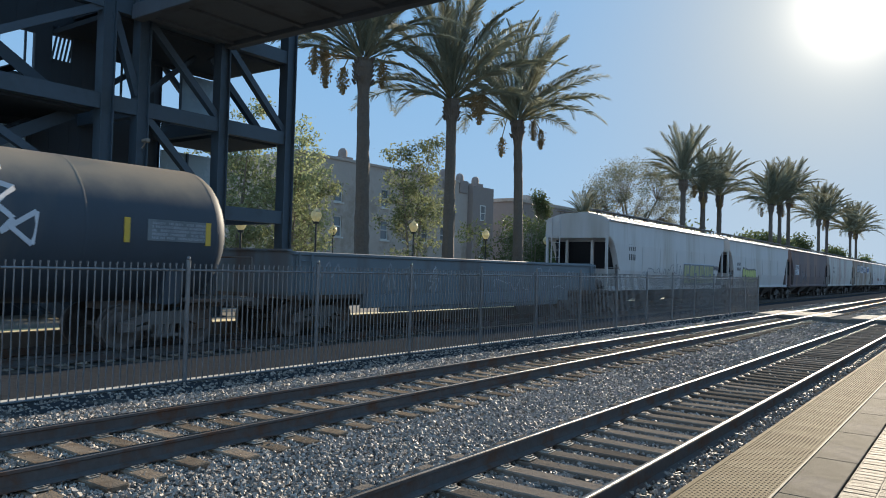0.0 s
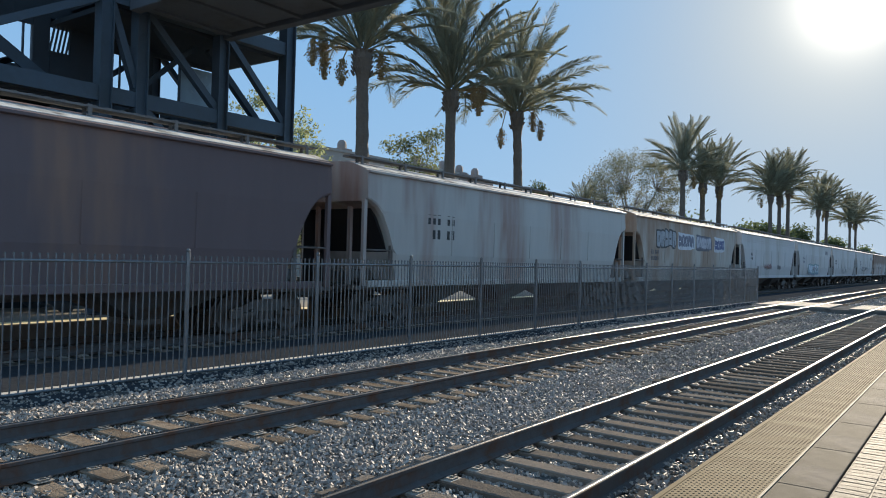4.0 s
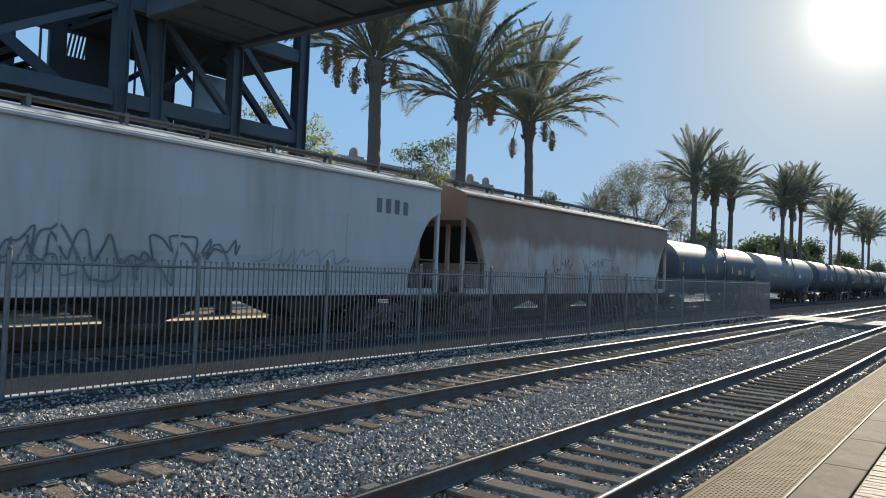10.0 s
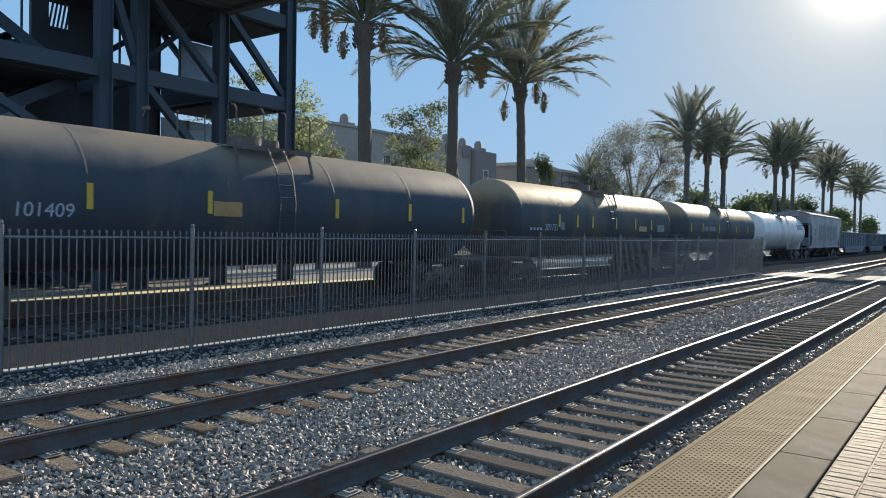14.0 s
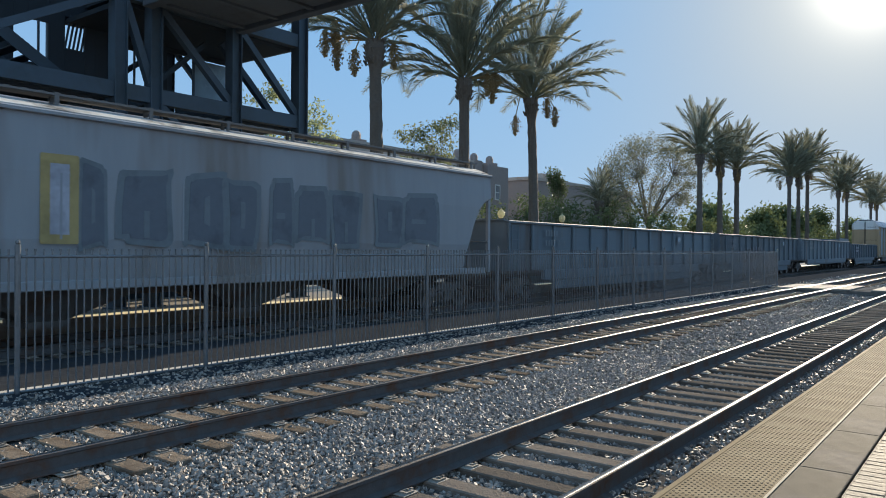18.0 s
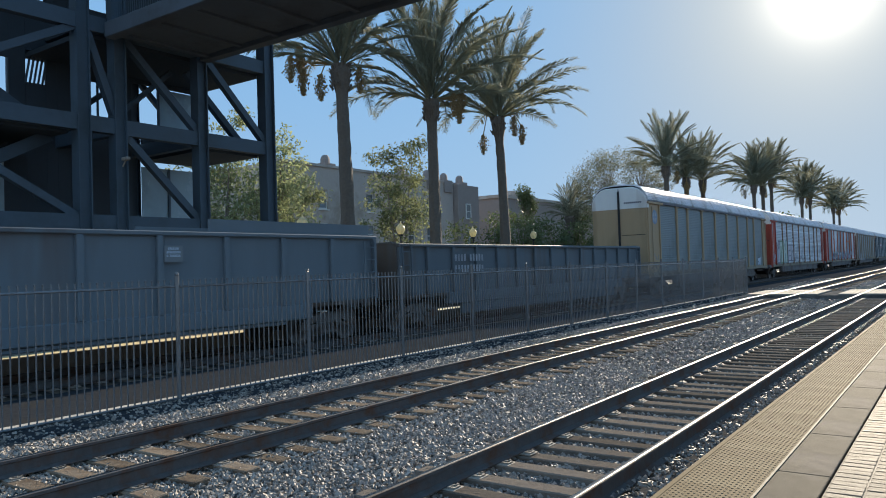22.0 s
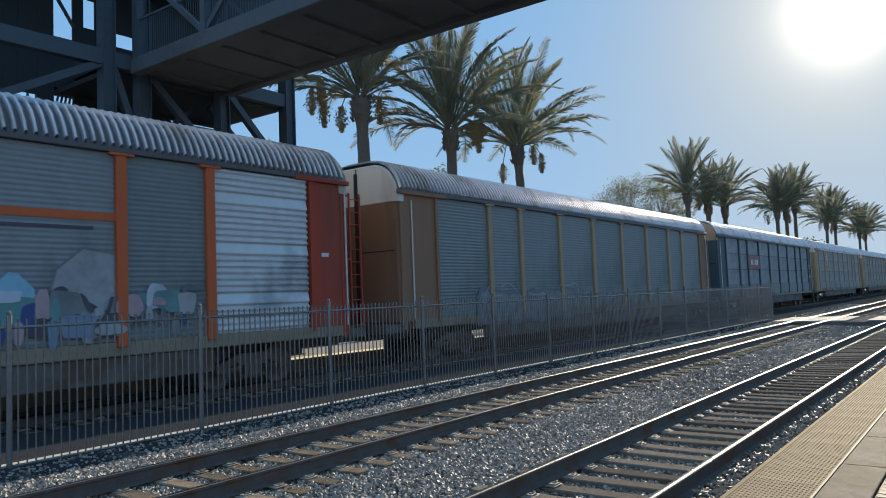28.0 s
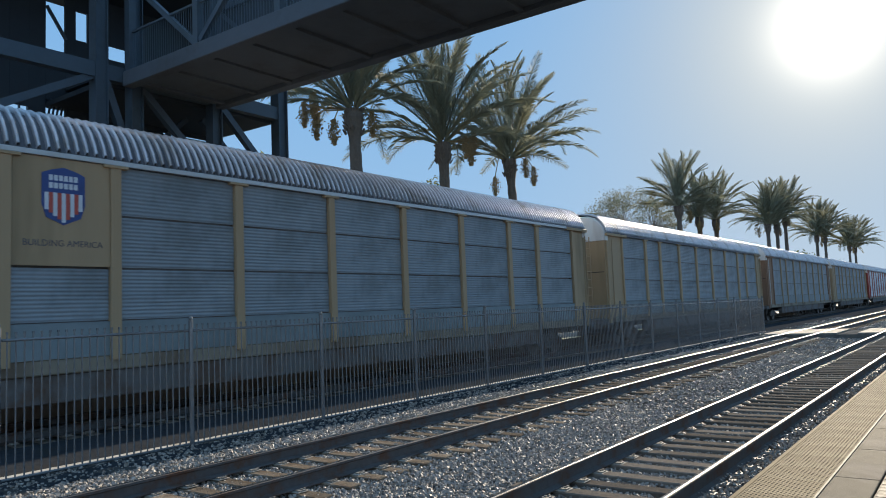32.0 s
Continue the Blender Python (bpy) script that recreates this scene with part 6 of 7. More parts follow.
def autorack(y0, y1, panel, post, end, label, cap=P_CAP, roof=P_ROOF, eave=P_VALLEY, odd=None):
    t = wagon(y0, y1, label, "autorack_wagon", "railway wagon")
    o = shared("roof", P_VALLEY, t, pose(0, 0, 0), b_autoroof, "grey roof sheet darkened as the shade between its ribs")
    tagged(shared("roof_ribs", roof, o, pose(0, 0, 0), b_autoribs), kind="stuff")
    # each end closes with a flat plate under the roof, over two tall doors; the leading end stands further out
    for s, L in ((-1, LEAD), (1, TAIL)):
        out = [(1.56, 4.74), (1.56, 5.12), (1.48, 5.34), (1.3, 5.6), (1.05, 5.8), (0.75, 5.9), (-0.75, 5.9), (-1.05, 5.8), (-1.3, 5.6), (-1.48, 5.34), (-1.56, 5.12), (-1.56, 4.74)]
        b = loft(bmesh.new(), [[(x, s * (L - 0.32), z) for x, z in out], [(x, s * (L - 0.05), z) for x, z in out], [(x * 0.975, s * L, z - (0.04 if z > 5 else 0)) for x, z in out]])
        e = part("end_cap", b, cap, t, "stained end plate over the doors")
        part("cap_seam", bx(-0.02, 0.02, s * (L + 0.001), s * (L + 0.012), 4.76, 5.84), P_UNDER, e)
        b = bmesh.new()
        box(b, -1.5, -0.03, s * (L - 0.12), s * (L - 0.02), 1.25, 4.735)
        box(b, 0.03, 1.5, s * (L - 0.12), s * (L - 0.02), 1.25, 4.735)
        part("end_door", b, end, t)
        part("door_track", bx(-0.05, 0.05, s * (L - 0.02), s * (L + 0.06), 1.2, 5.7), P_TRACK, t)
        part("door_joint", bx(0.1, 1.42, s * (L - 0.02), s * (L - 0.012), 3.3, 3.33), P_TRACK, t)
        part("eave_beam", bx(1.54, 1.655, s * 11.95, s * (L - 0.02), 4.95, 5.07, 0.012), end, t)
        for x in (-1.42, 1.42):
            part("corner_post", bx(x * 1.05 - 0.09, x * 1.05 + 0.09, s * (L - 0.3), s * (L - 0.12), 1.0, 4.735, 0.02), end, t)
            part("end_panel", bx(x * 1.08 - 0.02, x * 1.08 + 0.02, s * 12.53, s * (L - 0.31), 1.25, 4.985), end, t)
            part("end_frame", bx(x * 1.1 - 0.06, x * 1.1 + 0.06, s * 12.41, s * 12.53, 1.2, 4.945), end, t)
        if s > 0:
            b = b_ladder(3.7, 0.4, 11)
            for z in (0.1, 1.9, 3.6):
                box(b, -0.02, 0.02, -0.36, -0.2, z, z + 0.05)
            part("ladder", b, end, t).matrix_basis = pose(1.46, L + 0.34, 1.1)
        part("grab_rod", rod(bmesh.new(), (1.6, s * 13.67, 1.3), (1.6, s * 13.67, 4.8), 0.026, 0.02, 6), post if end is P_YEL else P_GALV, t)
        part("end_sill", bx(-1.5, 1.5, s * (L - 0.4), s * (L + 0.6), 0.95, 1.199), P_UNDER, t)
    L = 14.0
    part("eave_rail", bx(1.53, 1.64, -11.94, 11.94, 4.99, 5.09, 0.01), eave, t)
    part("inner_wall", bx(-1.6, 1.5, -L + 1.84, L - 1.84, 1.2, 4.98), P_UNDER, t)
    for k in range(BAYS + 1):
        y = BAY[k]
        if 0 < k < BAYS:
            shared("post", post, t, pose(0, y, 0), lambda: bx(1.5, 1.635, -0.11, 0.11, 1.2, 4.985, 0.012))
            shared("post_cap", post, t, pose(0, y, 0), lambda: bx(1.53, 1.66, -0.26, 0.26, 4.93, 4.99, 0.01))
        if k < BAYS:
            bw = BAY[k + 1] - y - 0.24
            pm = (odd or {}).get(k, panel)
            if panel is P_DULL:
                for i, (z0, z1) in enumerate(TIERS):
                    shared("side_panel/%d/%.2f" % (i, bw), pm, t, pose(1.54, y + 0.12, z0), lambda i=i, bw=bw: b_panel(bw, TIERS[i][1] - TIERS[i][0], 0.075, 0.008))
            else:
                fine = (0.14, 0.044) if pm is P_RAW else (0.1, 0.009)
                shared("side_panel/tall/%.2f" % bw, pm, t, pose(1.54, y + 0.12, 1.31), lambda bw=bw, fine=fine: b_panel(bw, 3.67, *fine))
    part("deck_sill", bx(-1.52, 1.56, -L + 0.4, L - 0.4, 1.02, 1.3, 0.02), P_SILL, t, "dusty tan deck sill")
    part("side_girder", bx(1.2, 1.5, -L + 4.4, L - 4.4, 0.5, 1.018, 0.02), P_UNDER, t)
    if panel is P_DULL:
        part("lower_panel", bx(1.5, 1.58, BAY[0], BAY[-1], 1.3, 1.95), P_DARK, t)
    part("centre_sill", bx(-0.4, 0.4, -14.5, 14.5, 0.72, 0.948), P_UNDER, t)
    trucks(t, L - 3.0)
    couplers(t, 14.45)
    return t


def shield(t, y, z, w, x=1.6):
    """A striped shield with a blue top on a yellow plate."""
    def outline(s):
        return [(y - s * w * 0.5, z + s * w * 0.46), (y - s * w * 0.28, z + s * w * 0.55), (y, z + s * w * 0.62), (y + s * w * 0.28, z + s * w * 0.55), (y + s * w * 0.5, z + s * w * 0.46),
                (y + s * w * 0.5, z - s * w * 0.25), (y + s * w * 0.4, z - s * w * 0.55), (y, z - s * w * 0.72), (y - s * w * 0.4, z - s * w * 0.55), (y - s * w * 0.5, z - s * w * 0.25)]
    o = outline(1.0)
    e = part("emblem", loft(bmesh.new(), [[(x, a, c) for a, c in o], [(x + 0.012, a, c) for a, c in o]]), INK["navy"], t, "blue shield with red and white stripes")
    b, r = bmesh.new(), bmesh.new()
    for k in range(9):
        a = y - w * 0.44 + k * w * 0.88 / 9
        low = z - w * (0.66 - 0.28 * abs(k - 4) / 4)
        box(b if k % 2 == 0 else r, x + 0.012, x + 0.02, a, a + w * 0.88 / 9 - 0.004, low, z + w * 0.02)
    part("pale_stripe", b, INK["white"], e)
    part("red_stripe", r, INK["red"], e)
    b = bmesh.new()
    for zz in (0.22, 0.4):
        for k in range(6):
            a = y - w * 0.34 + k * w * 0.115
            box(b, x + 0.012, x + 0.02, a, a + w * 0.085, z + w * (zz - 0.1), z + w * (zz + 0.03))
    part("lettering", b, INK["white"], e)


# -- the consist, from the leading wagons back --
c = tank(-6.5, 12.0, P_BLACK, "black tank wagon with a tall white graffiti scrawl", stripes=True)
b = bmesh.new()
zig = [(2.75, 3.75), (2.9, 3.5), (3.2, 3.45), (2.95, 3.2), (3.35, 3.1), (3.0, 2.8), (3.3, 2.55), (3.1, 2.3), (3.7, 2.7), (3.65, 2.1), (3.2, 2.45)]
for (ya, za), (yb, zb) in zip(zig, zig[1:]):
    bar(b, (0.012 + math.sqrt(1.5 ** 2 - (za - 2.47) ** 2), ya, za), (0.012 + math.sqrt(1.5 ** 2 - (zb - 2.47) ** 2), yb, zb), 0.02, 0.09)
part("scrawl", b, INK["white"], c, "tall white zigzag scrawl")
part("data_panel", bx(1.47, 1.503, 5.9, 7.4, 2.28, 2.72), INK["faint"], c)
marks(c, 1.503, 6.0, 2.62, 1.3, 0.05, INK["grey"], 5, 1)
c = gondola(12.1, 30.6, P_GOND, "low dark smooth-sided gondola wagon with faded grey graffiti", 2.2, 0.58, False)
graffiti(c, -5.7, -2.4, 1.12, 2.0, 3, "faint", "dim", 5, 1.542, label="faded grey sprayed bars")
scrawl(c, -8.2, -6.9, 1.55, 1.95, "dim", 7, 1.542, 10, 0.03)
scrawl(c, 0.5, 8.2, 1.2, 1.95, "dim", 6, 1.542, 22, 0.03)
scrawl(c, 1.5, 7.6, 1.15, 1.8, "faint", 66, 1.542, 16, 0.03)
c = hopper(30.68, 50.3, P_WHITE, "pale grey covered hopper with a wide olive and black block piece")
marks(c, 1.615, -6.77, 2.95, 0.9, 0.3, INK["black"], 2, 2)
scrawl(c, -4.9, 1.0, 1.85, 2.4, "shade", 4, 1.615, 30, 0.03)
block_piece(c, 1.25, 6.85, 1.36, 2.44, 4, 71)
marks(c, 1.622, 6.95, 2.2, 1.0, 0.26, INK["dark"], 1, 72)
c = hopper(50.3, 69.9, P_WHITE, "pale grey covered hopper with a large lime and black tag")
marks(c, 1.615, -7.2, 2.6, 0.95, 0.22, INK["dark"], 2, 3)
bubble(c, -5.75, -2.1, 1.4, 2.4, 6, "lime", "black", 11, 1.622, label="lime bubble letters outlined in black")
c = hopper(69.9, 89.4, P_BROWN, "brown covered hopper with white number plates and dim graffiti")
for z, y0, y1 in ((2.62, -7.17, -5.76), (2.16, -7.41, -5.72)):
    o = part("number_plate", bx(1.612, 1.618, y0, y1, z, z + 0.4), INK["white"], c, "white painted plate")
    if z > 2.5:
        bb = bmesh.new()
        for k in range(4):
            a = y0 + 0.1 + k * (y1 - y0 - 0.12) / 4
            box(bb, 1.618, 1.622, a, a + 0.22, z + 0.05, z + 0.35)
        part("lettering", bb, INK["dark"], o)
    else:
        words(c, "849675", y0 + 0.06, z + 0.06, 0.41, 1.619, "dark")
for z in (3.78, 3.98):
    o = part("end_plate", bx(0.42, 1.05, -9.06, -9.045, z, z + 0.17), INK["white"], c, "small white painted plate on the end")
    bb = bmesh.new()
    for k in range(5):
        box(bb, 0.46 + k * 0.115, 0.54 + k * 0.115, -9.064, -9.06, z + 0.03, z + 0.14)
    part("plate_lettering", bb, INK["dark"], o)
scrawl(c, -5.2, -1.4, 1.4, 2.4, "shade", 13, 1.618, 22, 0.07)
c = hopper(89.4, 108.9, P_GREY, "grey covered hopper with dusty sides")
marks(c, 1.615, -6.3, 2.95, 1.5, 0.3, INK["black"], 2, 5)
c = hopper(108.9, 128.4, P_TAN, "stained tan covered hopper with blue and white graffiti")
marks(c, 1.615, -7.0, 2.45, 1.1, 0.22, INK["dark"], 2, 6)
bubble(c, -6.3, -3.35, 2.85, 3.75, 5, "grey", "black", 14, 1.625, label="grey bubble blocks outlined in black")
for y0, y1, ink in ((-3.0, -0.15, "white"), (0.2, 3.2, "dark"), (3.82, 6.1, "white")):
    b = bmesh.new()
    blob(b, (y0 + y1) / 2, 3.24, y1 - y0, 0.92, 3, 1.62, 1.6235, 0.25)
    part("graffiti_backing", b, INK[ink], c)
bubble(c, -2.9, -0.25, 2.9, 3.6, 5, "slate", "white", 60, 1.6245, label="blue-grey bubble blocks with a white outline")
bubble(c, 0.3, 3.1, 2.9, 3.6, 6, "lilac", "slate", 15, 1.6245, label="pale lilac bubble blocks on a dark field")
bubble(c, 3.95, 6.0, 2.9, 3.56, 4, "navy", "white", 16, 1.6245, label="blue bubble blocks with a white outline")
c = hopper(128.4, 147.85, P_WHITE, "clean pale grey covered hopper with dark marks", True)
marks(c, 1.615, -6.5, 2.75, 0.65, 0.2, INK["dark"], 2, 7)
graffiti(c, -2.3, 0.15, 1.75, 2.2, 7, "maroon", "maroon", 17, 1.615, label="red sprayed tag")
graffiti(c, 2.1, 3.45, 1.75, 2.15, 4, "dark", "grey", 18, 1.615, label="dark sprayed tag")
c = hopper(147.85, 167.25, P_WHITE, "pale grey covered hopper with pale blue graffiti low down")
marks(c, 1.615, -6.4, 2.75, 0.85, 0.22, INK["slate"], 2, 8)
bubble(c, -3.8, 1.4, 1.45, 2.3, 5, "pale", "teal", 19, 1.622)
graffiti(c, -1.6, 0.4, 1.6, 2.2, 3, "maroon", "teal", 119, 1.64, label="dark red bolts over the pale blocks")
scrawl(c, -3.9, 1.5, 1.3, 1.5, "blue", 219, 1.64, 18, 0.12)
marks(c, 1.615, 5.46, 3.37, 1.6, 0.42, INK["shade"], 1, 9)
c = hopper(167.25, 186.7, P_WHITE, "pale grey covered hopper streaked with dirt")
marks(c, 1.615, -7.2, 2.75, 0.95, 0.2, INK["dark"], 2, 10)
scrawl(c, -2.6, 1.3, 1.4, 2.3, "grey", 21, 1.615, 26, 0.06)
scrawl(c, 3.2, 4.5, 1.9, 2.15, "shade", 22, 1.615, 12, 0.04)
c = hopper(186.7, 206.0, P_WHITE, "pale grey covered hopper with thin black line graffiti")
marks(c, 1.615, -5.2, 2.9, 1.0, 0.24, INK["dark"], 2, 11)
scrawl(c, -3.4, 1.7, 1.75, 2.3, "shade", 22, 1.615, 34, 0.04)
scrawl(c, -4.6, -2.0, 1.45, 2.1, "shade", 23, 1.614, 20, 0.03)
scrawl(c, -3.3, 1.2, 1.4, 2.3, "faint", 122, 1.613, 18, 0.05)
scrawl(c, 2.0, 5.2, 1.85, 2.2, "grey", 222, 1.613, 20, 0.03)
marks(c, 1.615, 6.06, 3.34, 1.5, 0.42, INK["shade"], 1, 12)
c = hopper(206.0, 225.4, P_RUST, "heavily rusted grey covered hopper with black line graffiti")
scrawl(c, -3.2, -1.5, 1.95, 2.4, "dark", 23, 1.615, 16, 0.025)
scrawl(c, -0.65, 3.0, 1.95, 2.5, "shade", 24, 1.615, 26, 0.025)
scrawl(c, -0.5, 2.9, 1.9, 2.4, "grey", 124, 1.613, 20, 0.04)
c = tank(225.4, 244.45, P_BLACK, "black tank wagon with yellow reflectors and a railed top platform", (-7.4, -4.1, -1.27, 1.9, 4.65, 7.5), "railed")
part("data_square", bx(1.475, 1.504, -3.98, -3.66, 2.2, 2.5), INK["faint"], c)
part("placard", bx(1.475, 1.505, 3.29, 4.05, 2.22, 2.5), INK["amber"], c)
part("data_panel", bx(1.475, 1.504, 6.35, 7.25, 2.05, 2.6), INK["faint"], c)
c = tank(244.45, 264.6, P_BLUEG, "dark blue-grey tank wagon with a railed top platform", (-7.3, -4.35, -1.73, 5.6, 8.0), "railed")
marks(c, 1.5, -6.9, 2.2, 1.5, 0.26, INK["ochre"], 1, 14)
words(c, "1817", -5.4, 2.2, 0.37, 1.489, "ochre", -0.1)
part("placard", bx(1.475, 1.505, 2.32, 3.14, 2.22, 2.54), INK["pale"], c)
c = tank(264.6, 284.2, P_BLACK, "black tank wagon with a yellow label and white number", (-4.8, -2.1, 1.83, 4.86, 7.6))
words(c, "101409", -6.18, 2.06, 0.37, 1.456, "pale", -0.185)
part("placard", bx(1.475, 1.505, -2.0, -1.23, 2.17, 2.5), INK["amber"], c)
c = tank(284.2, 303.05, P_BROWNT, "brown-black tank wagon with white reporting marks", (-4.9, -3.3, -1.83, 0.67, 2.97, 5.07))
marks(c, 1.46, -7.15, 2.06, 1.0, 0.29, INK["pale"], 1, 16)
words(c, "201751", -6.04, 2.06, 0.375, 1.456, "pale", -0.185)
part("data_square", bx(1.475, 1.504, -4.75, -4.45, 2.1, 2.4), INK["faint"], c)
part("placard", bx(1.475, 1.505, 3.45, 4.44, 2.13, 2.38), INK["amber"], c)
part("data_panel", bx(1.475, 1.504, 5.9, 6.9, 2.14, 2.5), INK["faint"], c)
c = tank(303.05, 321.0, P_BROWNT, "brown-black tank wagon with dim marks")
marks(c, 1.5, -4.6, 2.3, 2.4, 0.26, INK["grey"], 1, 17)
c = tank(320.98, 339.18, P_SILVER, "white tank wagon with a dark label near its end", stripes=False)
words(c, "SP-10583", 6.48, 3.31, 0.165, 1.255, "black", 0.6)
words(c, "DOT-SP-11803", 6.31, 3.13, 0.155, 1.362, "black", 0.46)
b = loft(bmesh.new(), [[(math.sqrt(1.5 ** 2 - (z - 2.47) ** 2) + d, y, z) for z in (2.72, 2.83, 2.94, 3.05, 3.16)] + [(math.sqrt(1.5 ** 2 - (z - 2.47) ** 2) - 0.03, y, z) for z in (3.16, 2.72)] for y, d in ((4.3, 0.006), (6.33, 0.006))])
o = part("data_panel", b, INK["slate"], c, "dark blue panel of small pale print")
for k in range(9):
    z = 2.75 + k * 0.044
    q = math.sqrt(1.5 ** 2 - (z - 2.47) ** 2)
    tagged(part("small_print", bx(q - 0.03, q + 0.009, 4.36, 6.28 - 0.13 * (k * 5 % 3), z, z + 0.017), INK["pale"], o), kind="stuff")
b = bmesh.new()
for k in range(13):
    z = 2.42 + k * 0.056
    q = math.sqrt(1.5 ** 2 - (z - 2.47) ** 2)
    box(b, q - 0.03, q + 0.004, 6.64, 7.2 - 0.11 * (k * 7 % 4), z, z + 0.025)
tagged(part("small_print", b, INK["faint"], c), kind="stuff")
b = loft(bmesh.new(), [[(math.sqrt(1.5 ** 2 - (z - 2.47) ** 2) + d, y, z) for d, y in ((-0.04, 7.5), (0.004, 7.5), (0.004, 7.57), (-0.04, 7.57))] for z in (2.25, 2.45, 2.65, 2.85, 3.08)])
part("rust_streak", b, INK["maroon"], c, "rusty upright streak")
scrawl(c, 6.2, 7.0, 2.0, 2.28, "shade", 318, 1.5, 8, 0.02)
c = hopper(338.9, 358.35, P_SLATE, "grey covered hopper with very large dark block letters")
piece(c, [(-5.28, 2.0), (-4.76, 2.0), (-4.76, 3.45), (-5.28, 3.45)], "lilac", "ochre", 1.62, 0.17, "tall pale sprayed block edged in ochre")
SQUARE = 0.22
for k, (y0, y1) in enumerate(((-3.62, -3.2), (-2.85, -1.8), (-1.36, -0.5), (-0.4, 0.4), (0.83, 1.45), (1.6, 2.6), (2.75, 3.75), (4.4, 5.5), (5.6, 7.1))):
    bubble(c, y0 - 1.0, y1 - 1.0, 1.85 + 0.02 * k, 3.42 - 0.04 * (k % 3), 1, "shade", "faint", 25 + k, 1.622 + 0.0013 * k, label="large dark sprayed block")
SQUARE = 0.45
marks(c, 1.616, -7.0, 2.66, 0.96, 0.21, INK["dark"], 2, 77)
b = bmesh.new()
for r in range(2):
    for k in range(4):
        box(b, 0.05 + k * 0.13, 0.14 + k * 0.13, -9.03, -9.02, 3.98 - r * 0.18, 4.09 - r * 0.18)
part("end_lettering", b, INK["dark"], c)
for a0, a1, pt, lb, sd in ((358.35, 381.6, P_GOND, "dark blue gondola wagon with white lettering", 1), (381.6, 403.6, P_GOND2, "black gondola wagon with dim sprayed bars", 2),
                           (403.6, 428.7, P_GOND, "dark gondola wagon with white reporting marks", 3)):
    c = gondola(a0, a1, pt, lb, 2.86, 0.62 if sd == 3 else 0.36)
    marks(c, 1.585, -8.6, 2.35, 1.6, 0.24, INK["shade" if sd == 2 else "faint"], 2, 20 + sd)
    if sd == 2:
        graffiti(c, -6.8, -0.5, 1.2, 2.2, 9, "shade", "dark", 27, 1.585)
    part("placard", bx(1.585, 1.592, 5.2, 5.65, 2.2, 2.55), INK["faint"], c)
    marks(c, 1.592, 5.26, 2.46, 0.34, 0.05, INK["pale"], 3, 40 + sd)
    if sd == 3:
        for x in (-1.44, 1.4):
            part("raised_side_board", bx(x, x + 0.04, 6.45, 11.85, 2.862, 3.16), pt, c)
        part("raised_end_board", bx(-1.39, 1.39, 11.79, 11.85, 2.915, 3.16), pt, c)
c = gondola(428.7, 449.5, P_GOND2, "lower black gondola wagon coupled to the autoracks", 2.66)
marks(c, 1.585, -7.0, 2.1, 1.8, 0.24, INK["grey"], 2, 29)
c = autorack(449.49, 479.61, P_DARK, P_TANP, P_YEL, "yellow-ended autorack wagon with dull panels")
disc(c, -13.14, 4.26, 0.39, 1.554)
b = bmesh.new()
for k in range(9):
    box(b, 0.3 + k * 0.11, 0.38 + k * 0.11, -14.29, -14.281, 5.0, 5.09)
part("end_lettering", b, INK["dark"], c)
scrawl(c, -13.6, -12.78, 1.93, 2.27, "faint", 203, 1.554, 9, 0.04)
bubble(c, 10.66, 11.58, 1.27, 1.95, 2, "pale", "dark", 201, 1.556, label="small pale sprayed tag with dark marks")
scrawl(c, 4.6, 8.6, 1.35, 1.8, "shade", 202, 1.554, 18, 0.05)
c = autorack(479.61, 509.73, P_RAW, P_BRN2, P_RED, "red-ended autorack wagon with bright panels and huge white graffiti")
piece(c, [(-12.3, 3.2), (-11.5, 2.62), (-11.42, 3.28), (-10.92, 3.3), (-10.92, 1.35), (-12.0, 1.35), (-11.76, 2.21), (-12.3, 2.95)], "lilac", "slate", 1.586, 0.14, "huge pale sprayed shape edged in blue")
piece(c, [(-10.76, 1.35), (-9.68, 1.35), (-9.68, 3.3), (-10.76, 3.28)], "mist", "green", 1.586, 0.15, "pale sprayed block edged in green")
part("graffiti_slit", bx(1.586, 1.6, -10.42, -10.2, 1.35, 2.84), INK["green"], c)
piece(c, [(-9.3, 1.35), (-7.62, 1.35), (-7.62, 3.36), (-8.3, 3.36), (-8.3, 2.45), (-8.95, 3.34), (-9.3, 3.34)], "mist", "teal", 1.586, 0.07, "pale sprayed shape edged in teal")
part("graffiti_slit", bx(1.586, 1.6, -8.6, -8.42, 1.35, 2.2), INK["teal"], c)
for y0, y1 in ((-9.605, -9.395), (-7.555, -7.345)):
    part("painted_post_foot", bx(1.6352, 1.6385, y0, y1, 1.3, 3.3), INK["green" if y0 < -9 else "slate"], c)
for y0, y1 in ((-7.25, -5.78), (-5.66, -4.6), (-4.32, -3.72)):
    piece(c, [(y0, 1.5), (y1, 1.5), (y1, 2.97), (y0, 2.97)], "lilac", "slate", 1.586, 0.1, "lilac sprayed block edged in dark blue")
part("graffiti_slit", bx(1.586, 1.6, -6.9, -6.2, 2.4, 2.52), INK["slate"], c)
part("graffiti_slit", bx(1.586, 1.6, -6.7, -6.0, 1.9, 2.02), INK["slate"], c)
part("graffiti_slit", bx(1.586, 1.6, -5.3, -4.98, 2.25, 2.5), INK["slate"], c)
scrawl(c, -13.5, -12.7, 1.5, 2.3, "slate", 62, 1.554, 7, 0.12)
scrawl(c, -13.4, -12.6, 1.7, 2.2, "pale", 63, 1.556, 8, 0.05)
scrawl(c, -3.4, 1.2, 1.35, 1.9, "shade", 64, 1.588, 16, 0.06)
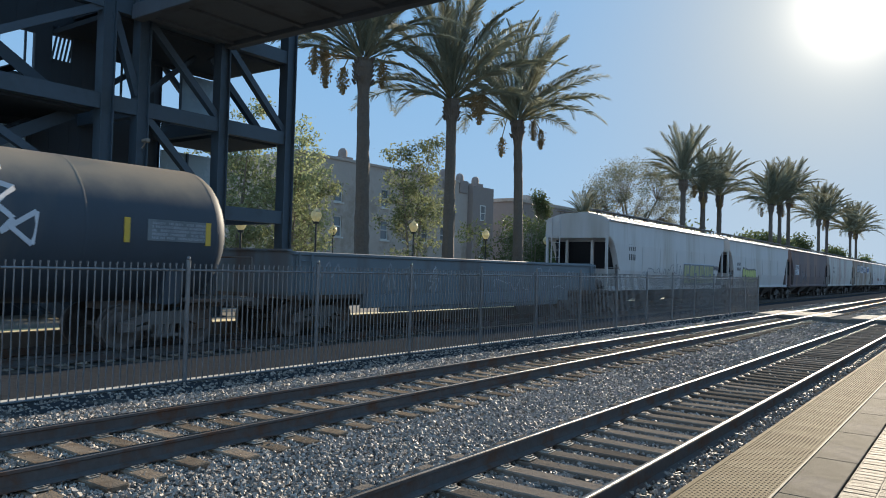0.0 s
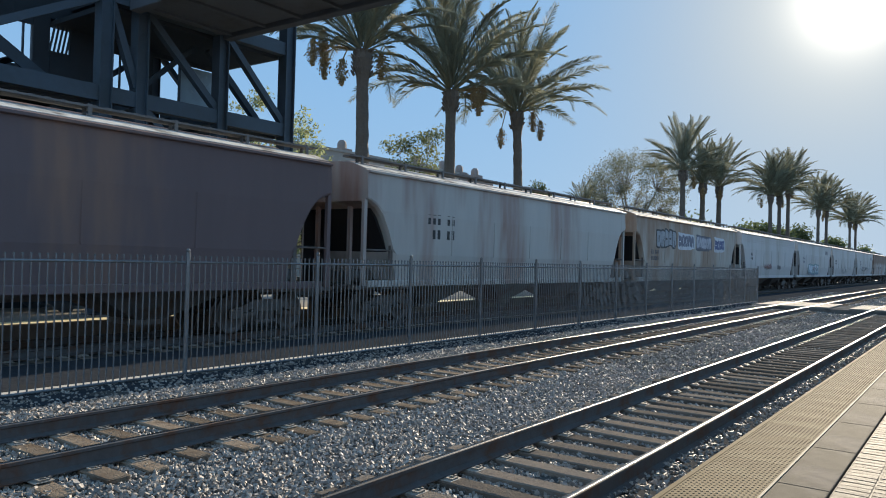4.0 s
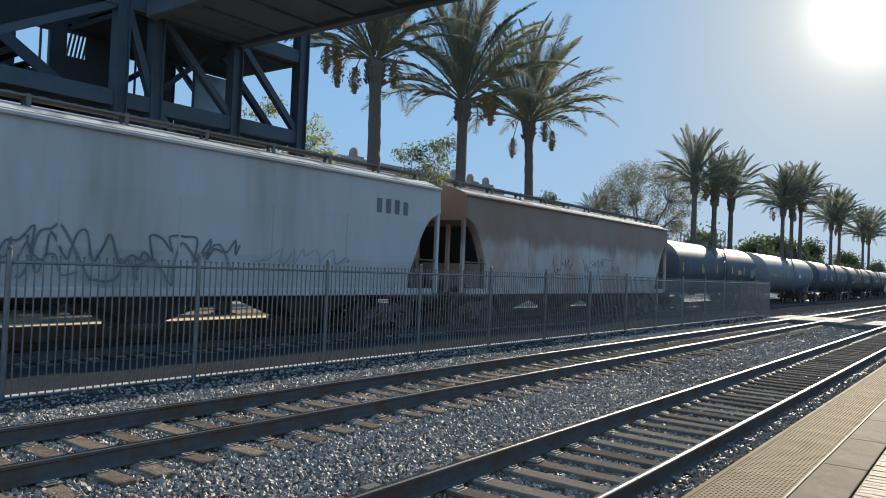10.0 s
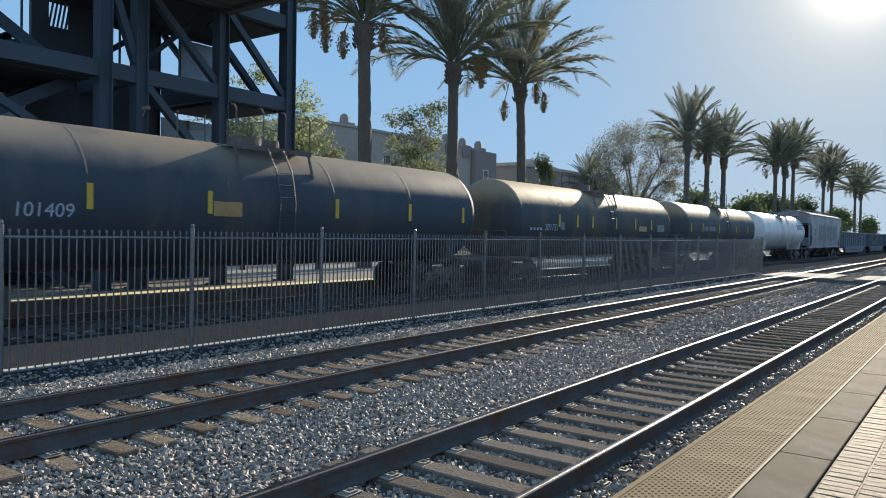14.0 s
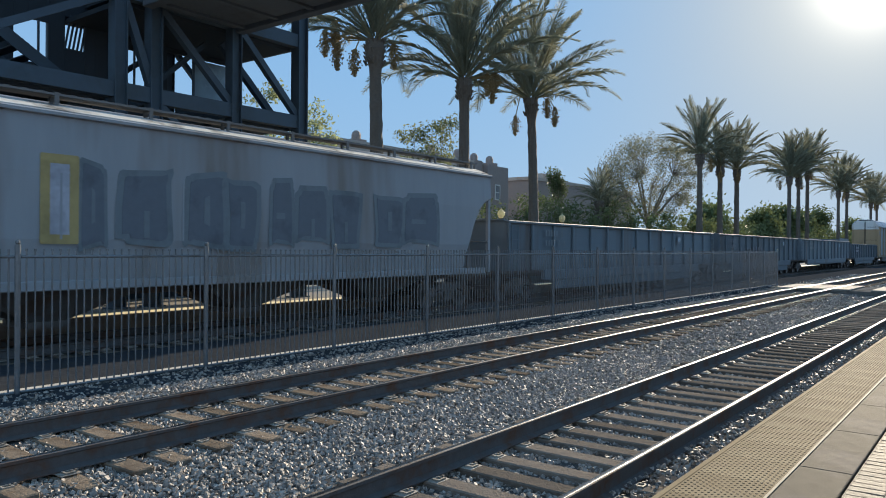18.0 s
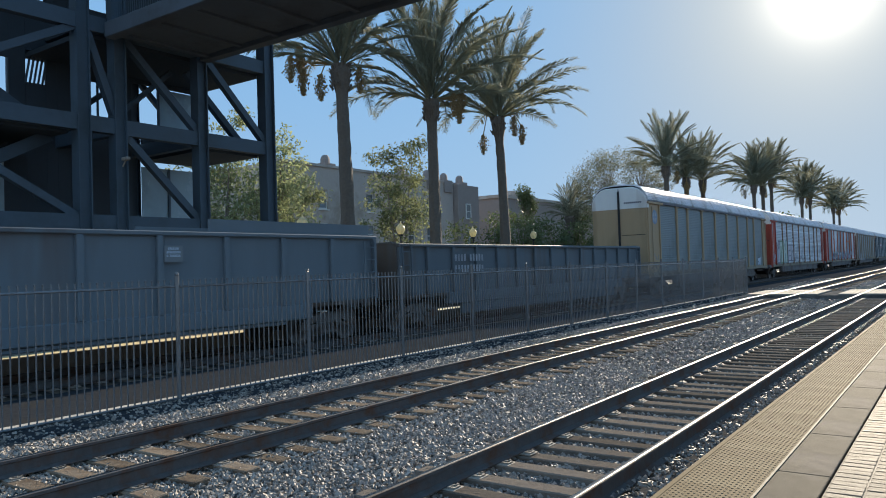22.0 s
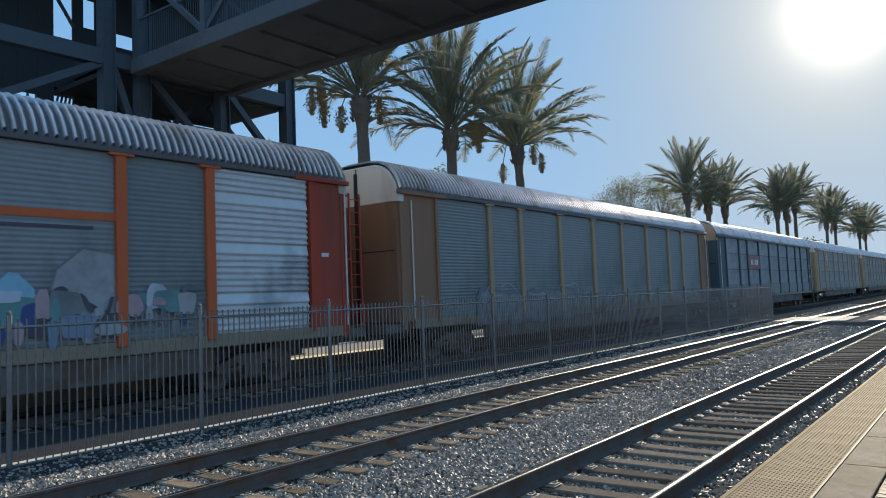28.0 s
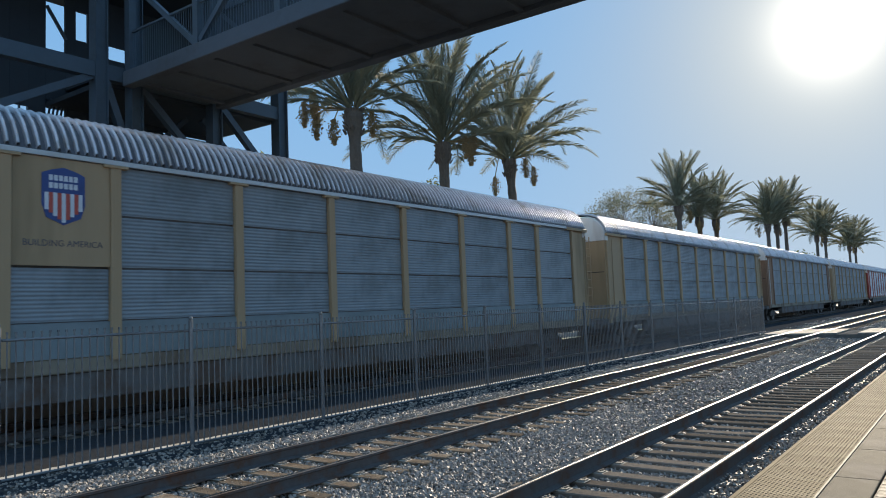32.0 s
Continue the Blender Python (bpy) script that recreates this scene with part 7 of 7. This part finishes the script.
c = autorack(509.73, 539.85, P_RAW, P_ORANGE, P_RED, "orange-framed autorack wagon with a mural of mixed graffiti",
             odd={0: P_DULL, 3: P_DULL, 4: P_DULL, 6: P_DULL, 7: P_DARK})
part("panel_band", bx(1.55, 1.57, 4.6, 7.33, 3.64, 3.8), P_ORANGE, c, "orange band across a side panel")
part("band_shadow_line", bx(1.55, 1.566, 4.6, 6.9, 3.46, 3.52), INK["dark"], c)
mural(c, -9.5, 9.0, 1.3, 2.3, 140)
piece(c, [(5.9, 1.5), (7.33, 1.5), (7.33, 3.0), (6.7, 3.1), (6.2, 2.7)], "dim", "faint", 1.553, 0.04, "pale grey sprayed field")
b = bmesh.new()
blob(b, 5.45, 2.2, 0.75, 0.8, 9, 1.55, 1.6, 1.0)
o = part("graffiti_shape", b, INK["sky"], c, "round sky-blue sprayed shape")
b = bmesh.new()
blob(b, 5.72, 2.0, 0.2, 0.26, 4, 1.6, 1.604, 1.0)
part("shape_mark", b, INK["navy"], o)
scrawl(c, 5.9, 6.4, 2.0, 2.6, "dark", 141, 1.61, 6, 0.16)
scrawl(c, 6.4, 7.3, 1.9, 2.2, "dark", 142, 1.61, 8, 0.07)
scrawl(c, 7.8, 9.2, 1.7, 2.3, "shade", 143, 1.61, 9, 0.12)
part("data_square", bx(1.55, 1.556, 12.83, 13.08, 3.06, 3.16), INK["white"], c)
c = autorack(539.85, 569.97, P_DARK, P_TANP, P_BRN2, "tan-posted autorack wagon with dull blue-grey panels")
bubble(c, -10.4, -3.6, 0.95, 2.05, 7, "faint", "shade", 50, 1.584, label="dim grey sprayed blocks")
scrawl(c, -10.4, -3.2, 1.6, 2.2, "grey", 250, 1.6, 16, 0.03)
graffiti(c, -3.3, 3.9, 0.95, 1.6, 7, "faint", "dark", 51, 1.584, label="dim bubble letters")
c = autorack(569.97, 600.09, P_DULL, P_NAVY, P_NAVY, "blue-grey autorack wagon with dark posts and a red sign", P_CAPTAN)
e = part("sign", bx(1.6, 1.63, -7.33, -4.59, 3.02, 3.97), INK["crimson"], c, "dark red sign with pale bars")
b = bmesh.new()
for k in range(6):
    if k != 2:
        box(b, 1.63, 1.636, -6.8 + k * 0.3, -6.58 + k * 0.3, 3.3, 3.66)
part("sign_lettering", b, INK["white"], e)
o = part("data_frame", box(box(box(bx(1.553, 1.559, 12.72, 13.28, 3.46, 3.49), 1.553, 1.559, 12.72, 13.28, 3.15, 3.18), 1.553, 1.559, 12.72, 12.75, 3.18, 3.46), 1.553, 1.559, 13.25, 13.28, 3.18, 3.46), INK["white"], c, "white painted data frame")
marks(c, 1.553, 12.8, 3.4, 0.3, 0.03, INK["dim"], 3, 31)
part("data_plate", bx(1.553, 1.558, 12.66, 13.28, 2.33, 2.56), INK["ochre"], c, "small ochre plate")
c = autorack(600.09, 630.21, P_DULL, P_YEL, P_YEL, "yellow-posted autorack wagon with a striped shield plate", eave=P_GALV)
part("plate", bx(1.58, 1.6, -9.38, -7.57, 2.99, 4.98), P_YEL, c, "faded yellow plate")
shield(c, -8.47, 4.32, 0.8, 1.6)
words(c, "BUILDING AMERICA", -9.2, 3.35, 0.165, 1.602, "dark")
yy = 630.21
for k, (pn, ps, en) in enumerate(((P_DULL, P_YEL, P_YEL), (P_DULL, P_TANP, P_BRN2), (P_DULL, P_YEL, P_YEL), (P_RAW, P_ORANGE, P_RED), (P_DULL, P_TANP, P_YEL),
                                  (P_DULL, P_YEL, P_YEL), (P_DULL, P_NAVY, P_BRN2), (P_DULL, P_YEL, P_YEL))):
    autorack(yy, yy + 30.12, pn, ps, en, "distant autorack wagon near the end of the train")
    yy += 30.12


# metres that the train has run, by the second
RUN = [(0, 0.0), (8, 149.84), (16, 299.68), (24, 449.52), (25, 468.23), (28, 524.4), (29, 543.5), (30, 562.36), (31, 581.13), (32, 599.8)]


def motions():
    for car, y in CARS:
        walk(car, [(t, pose(TRK, y - s, 0)) for t, s in RUN])


motions()
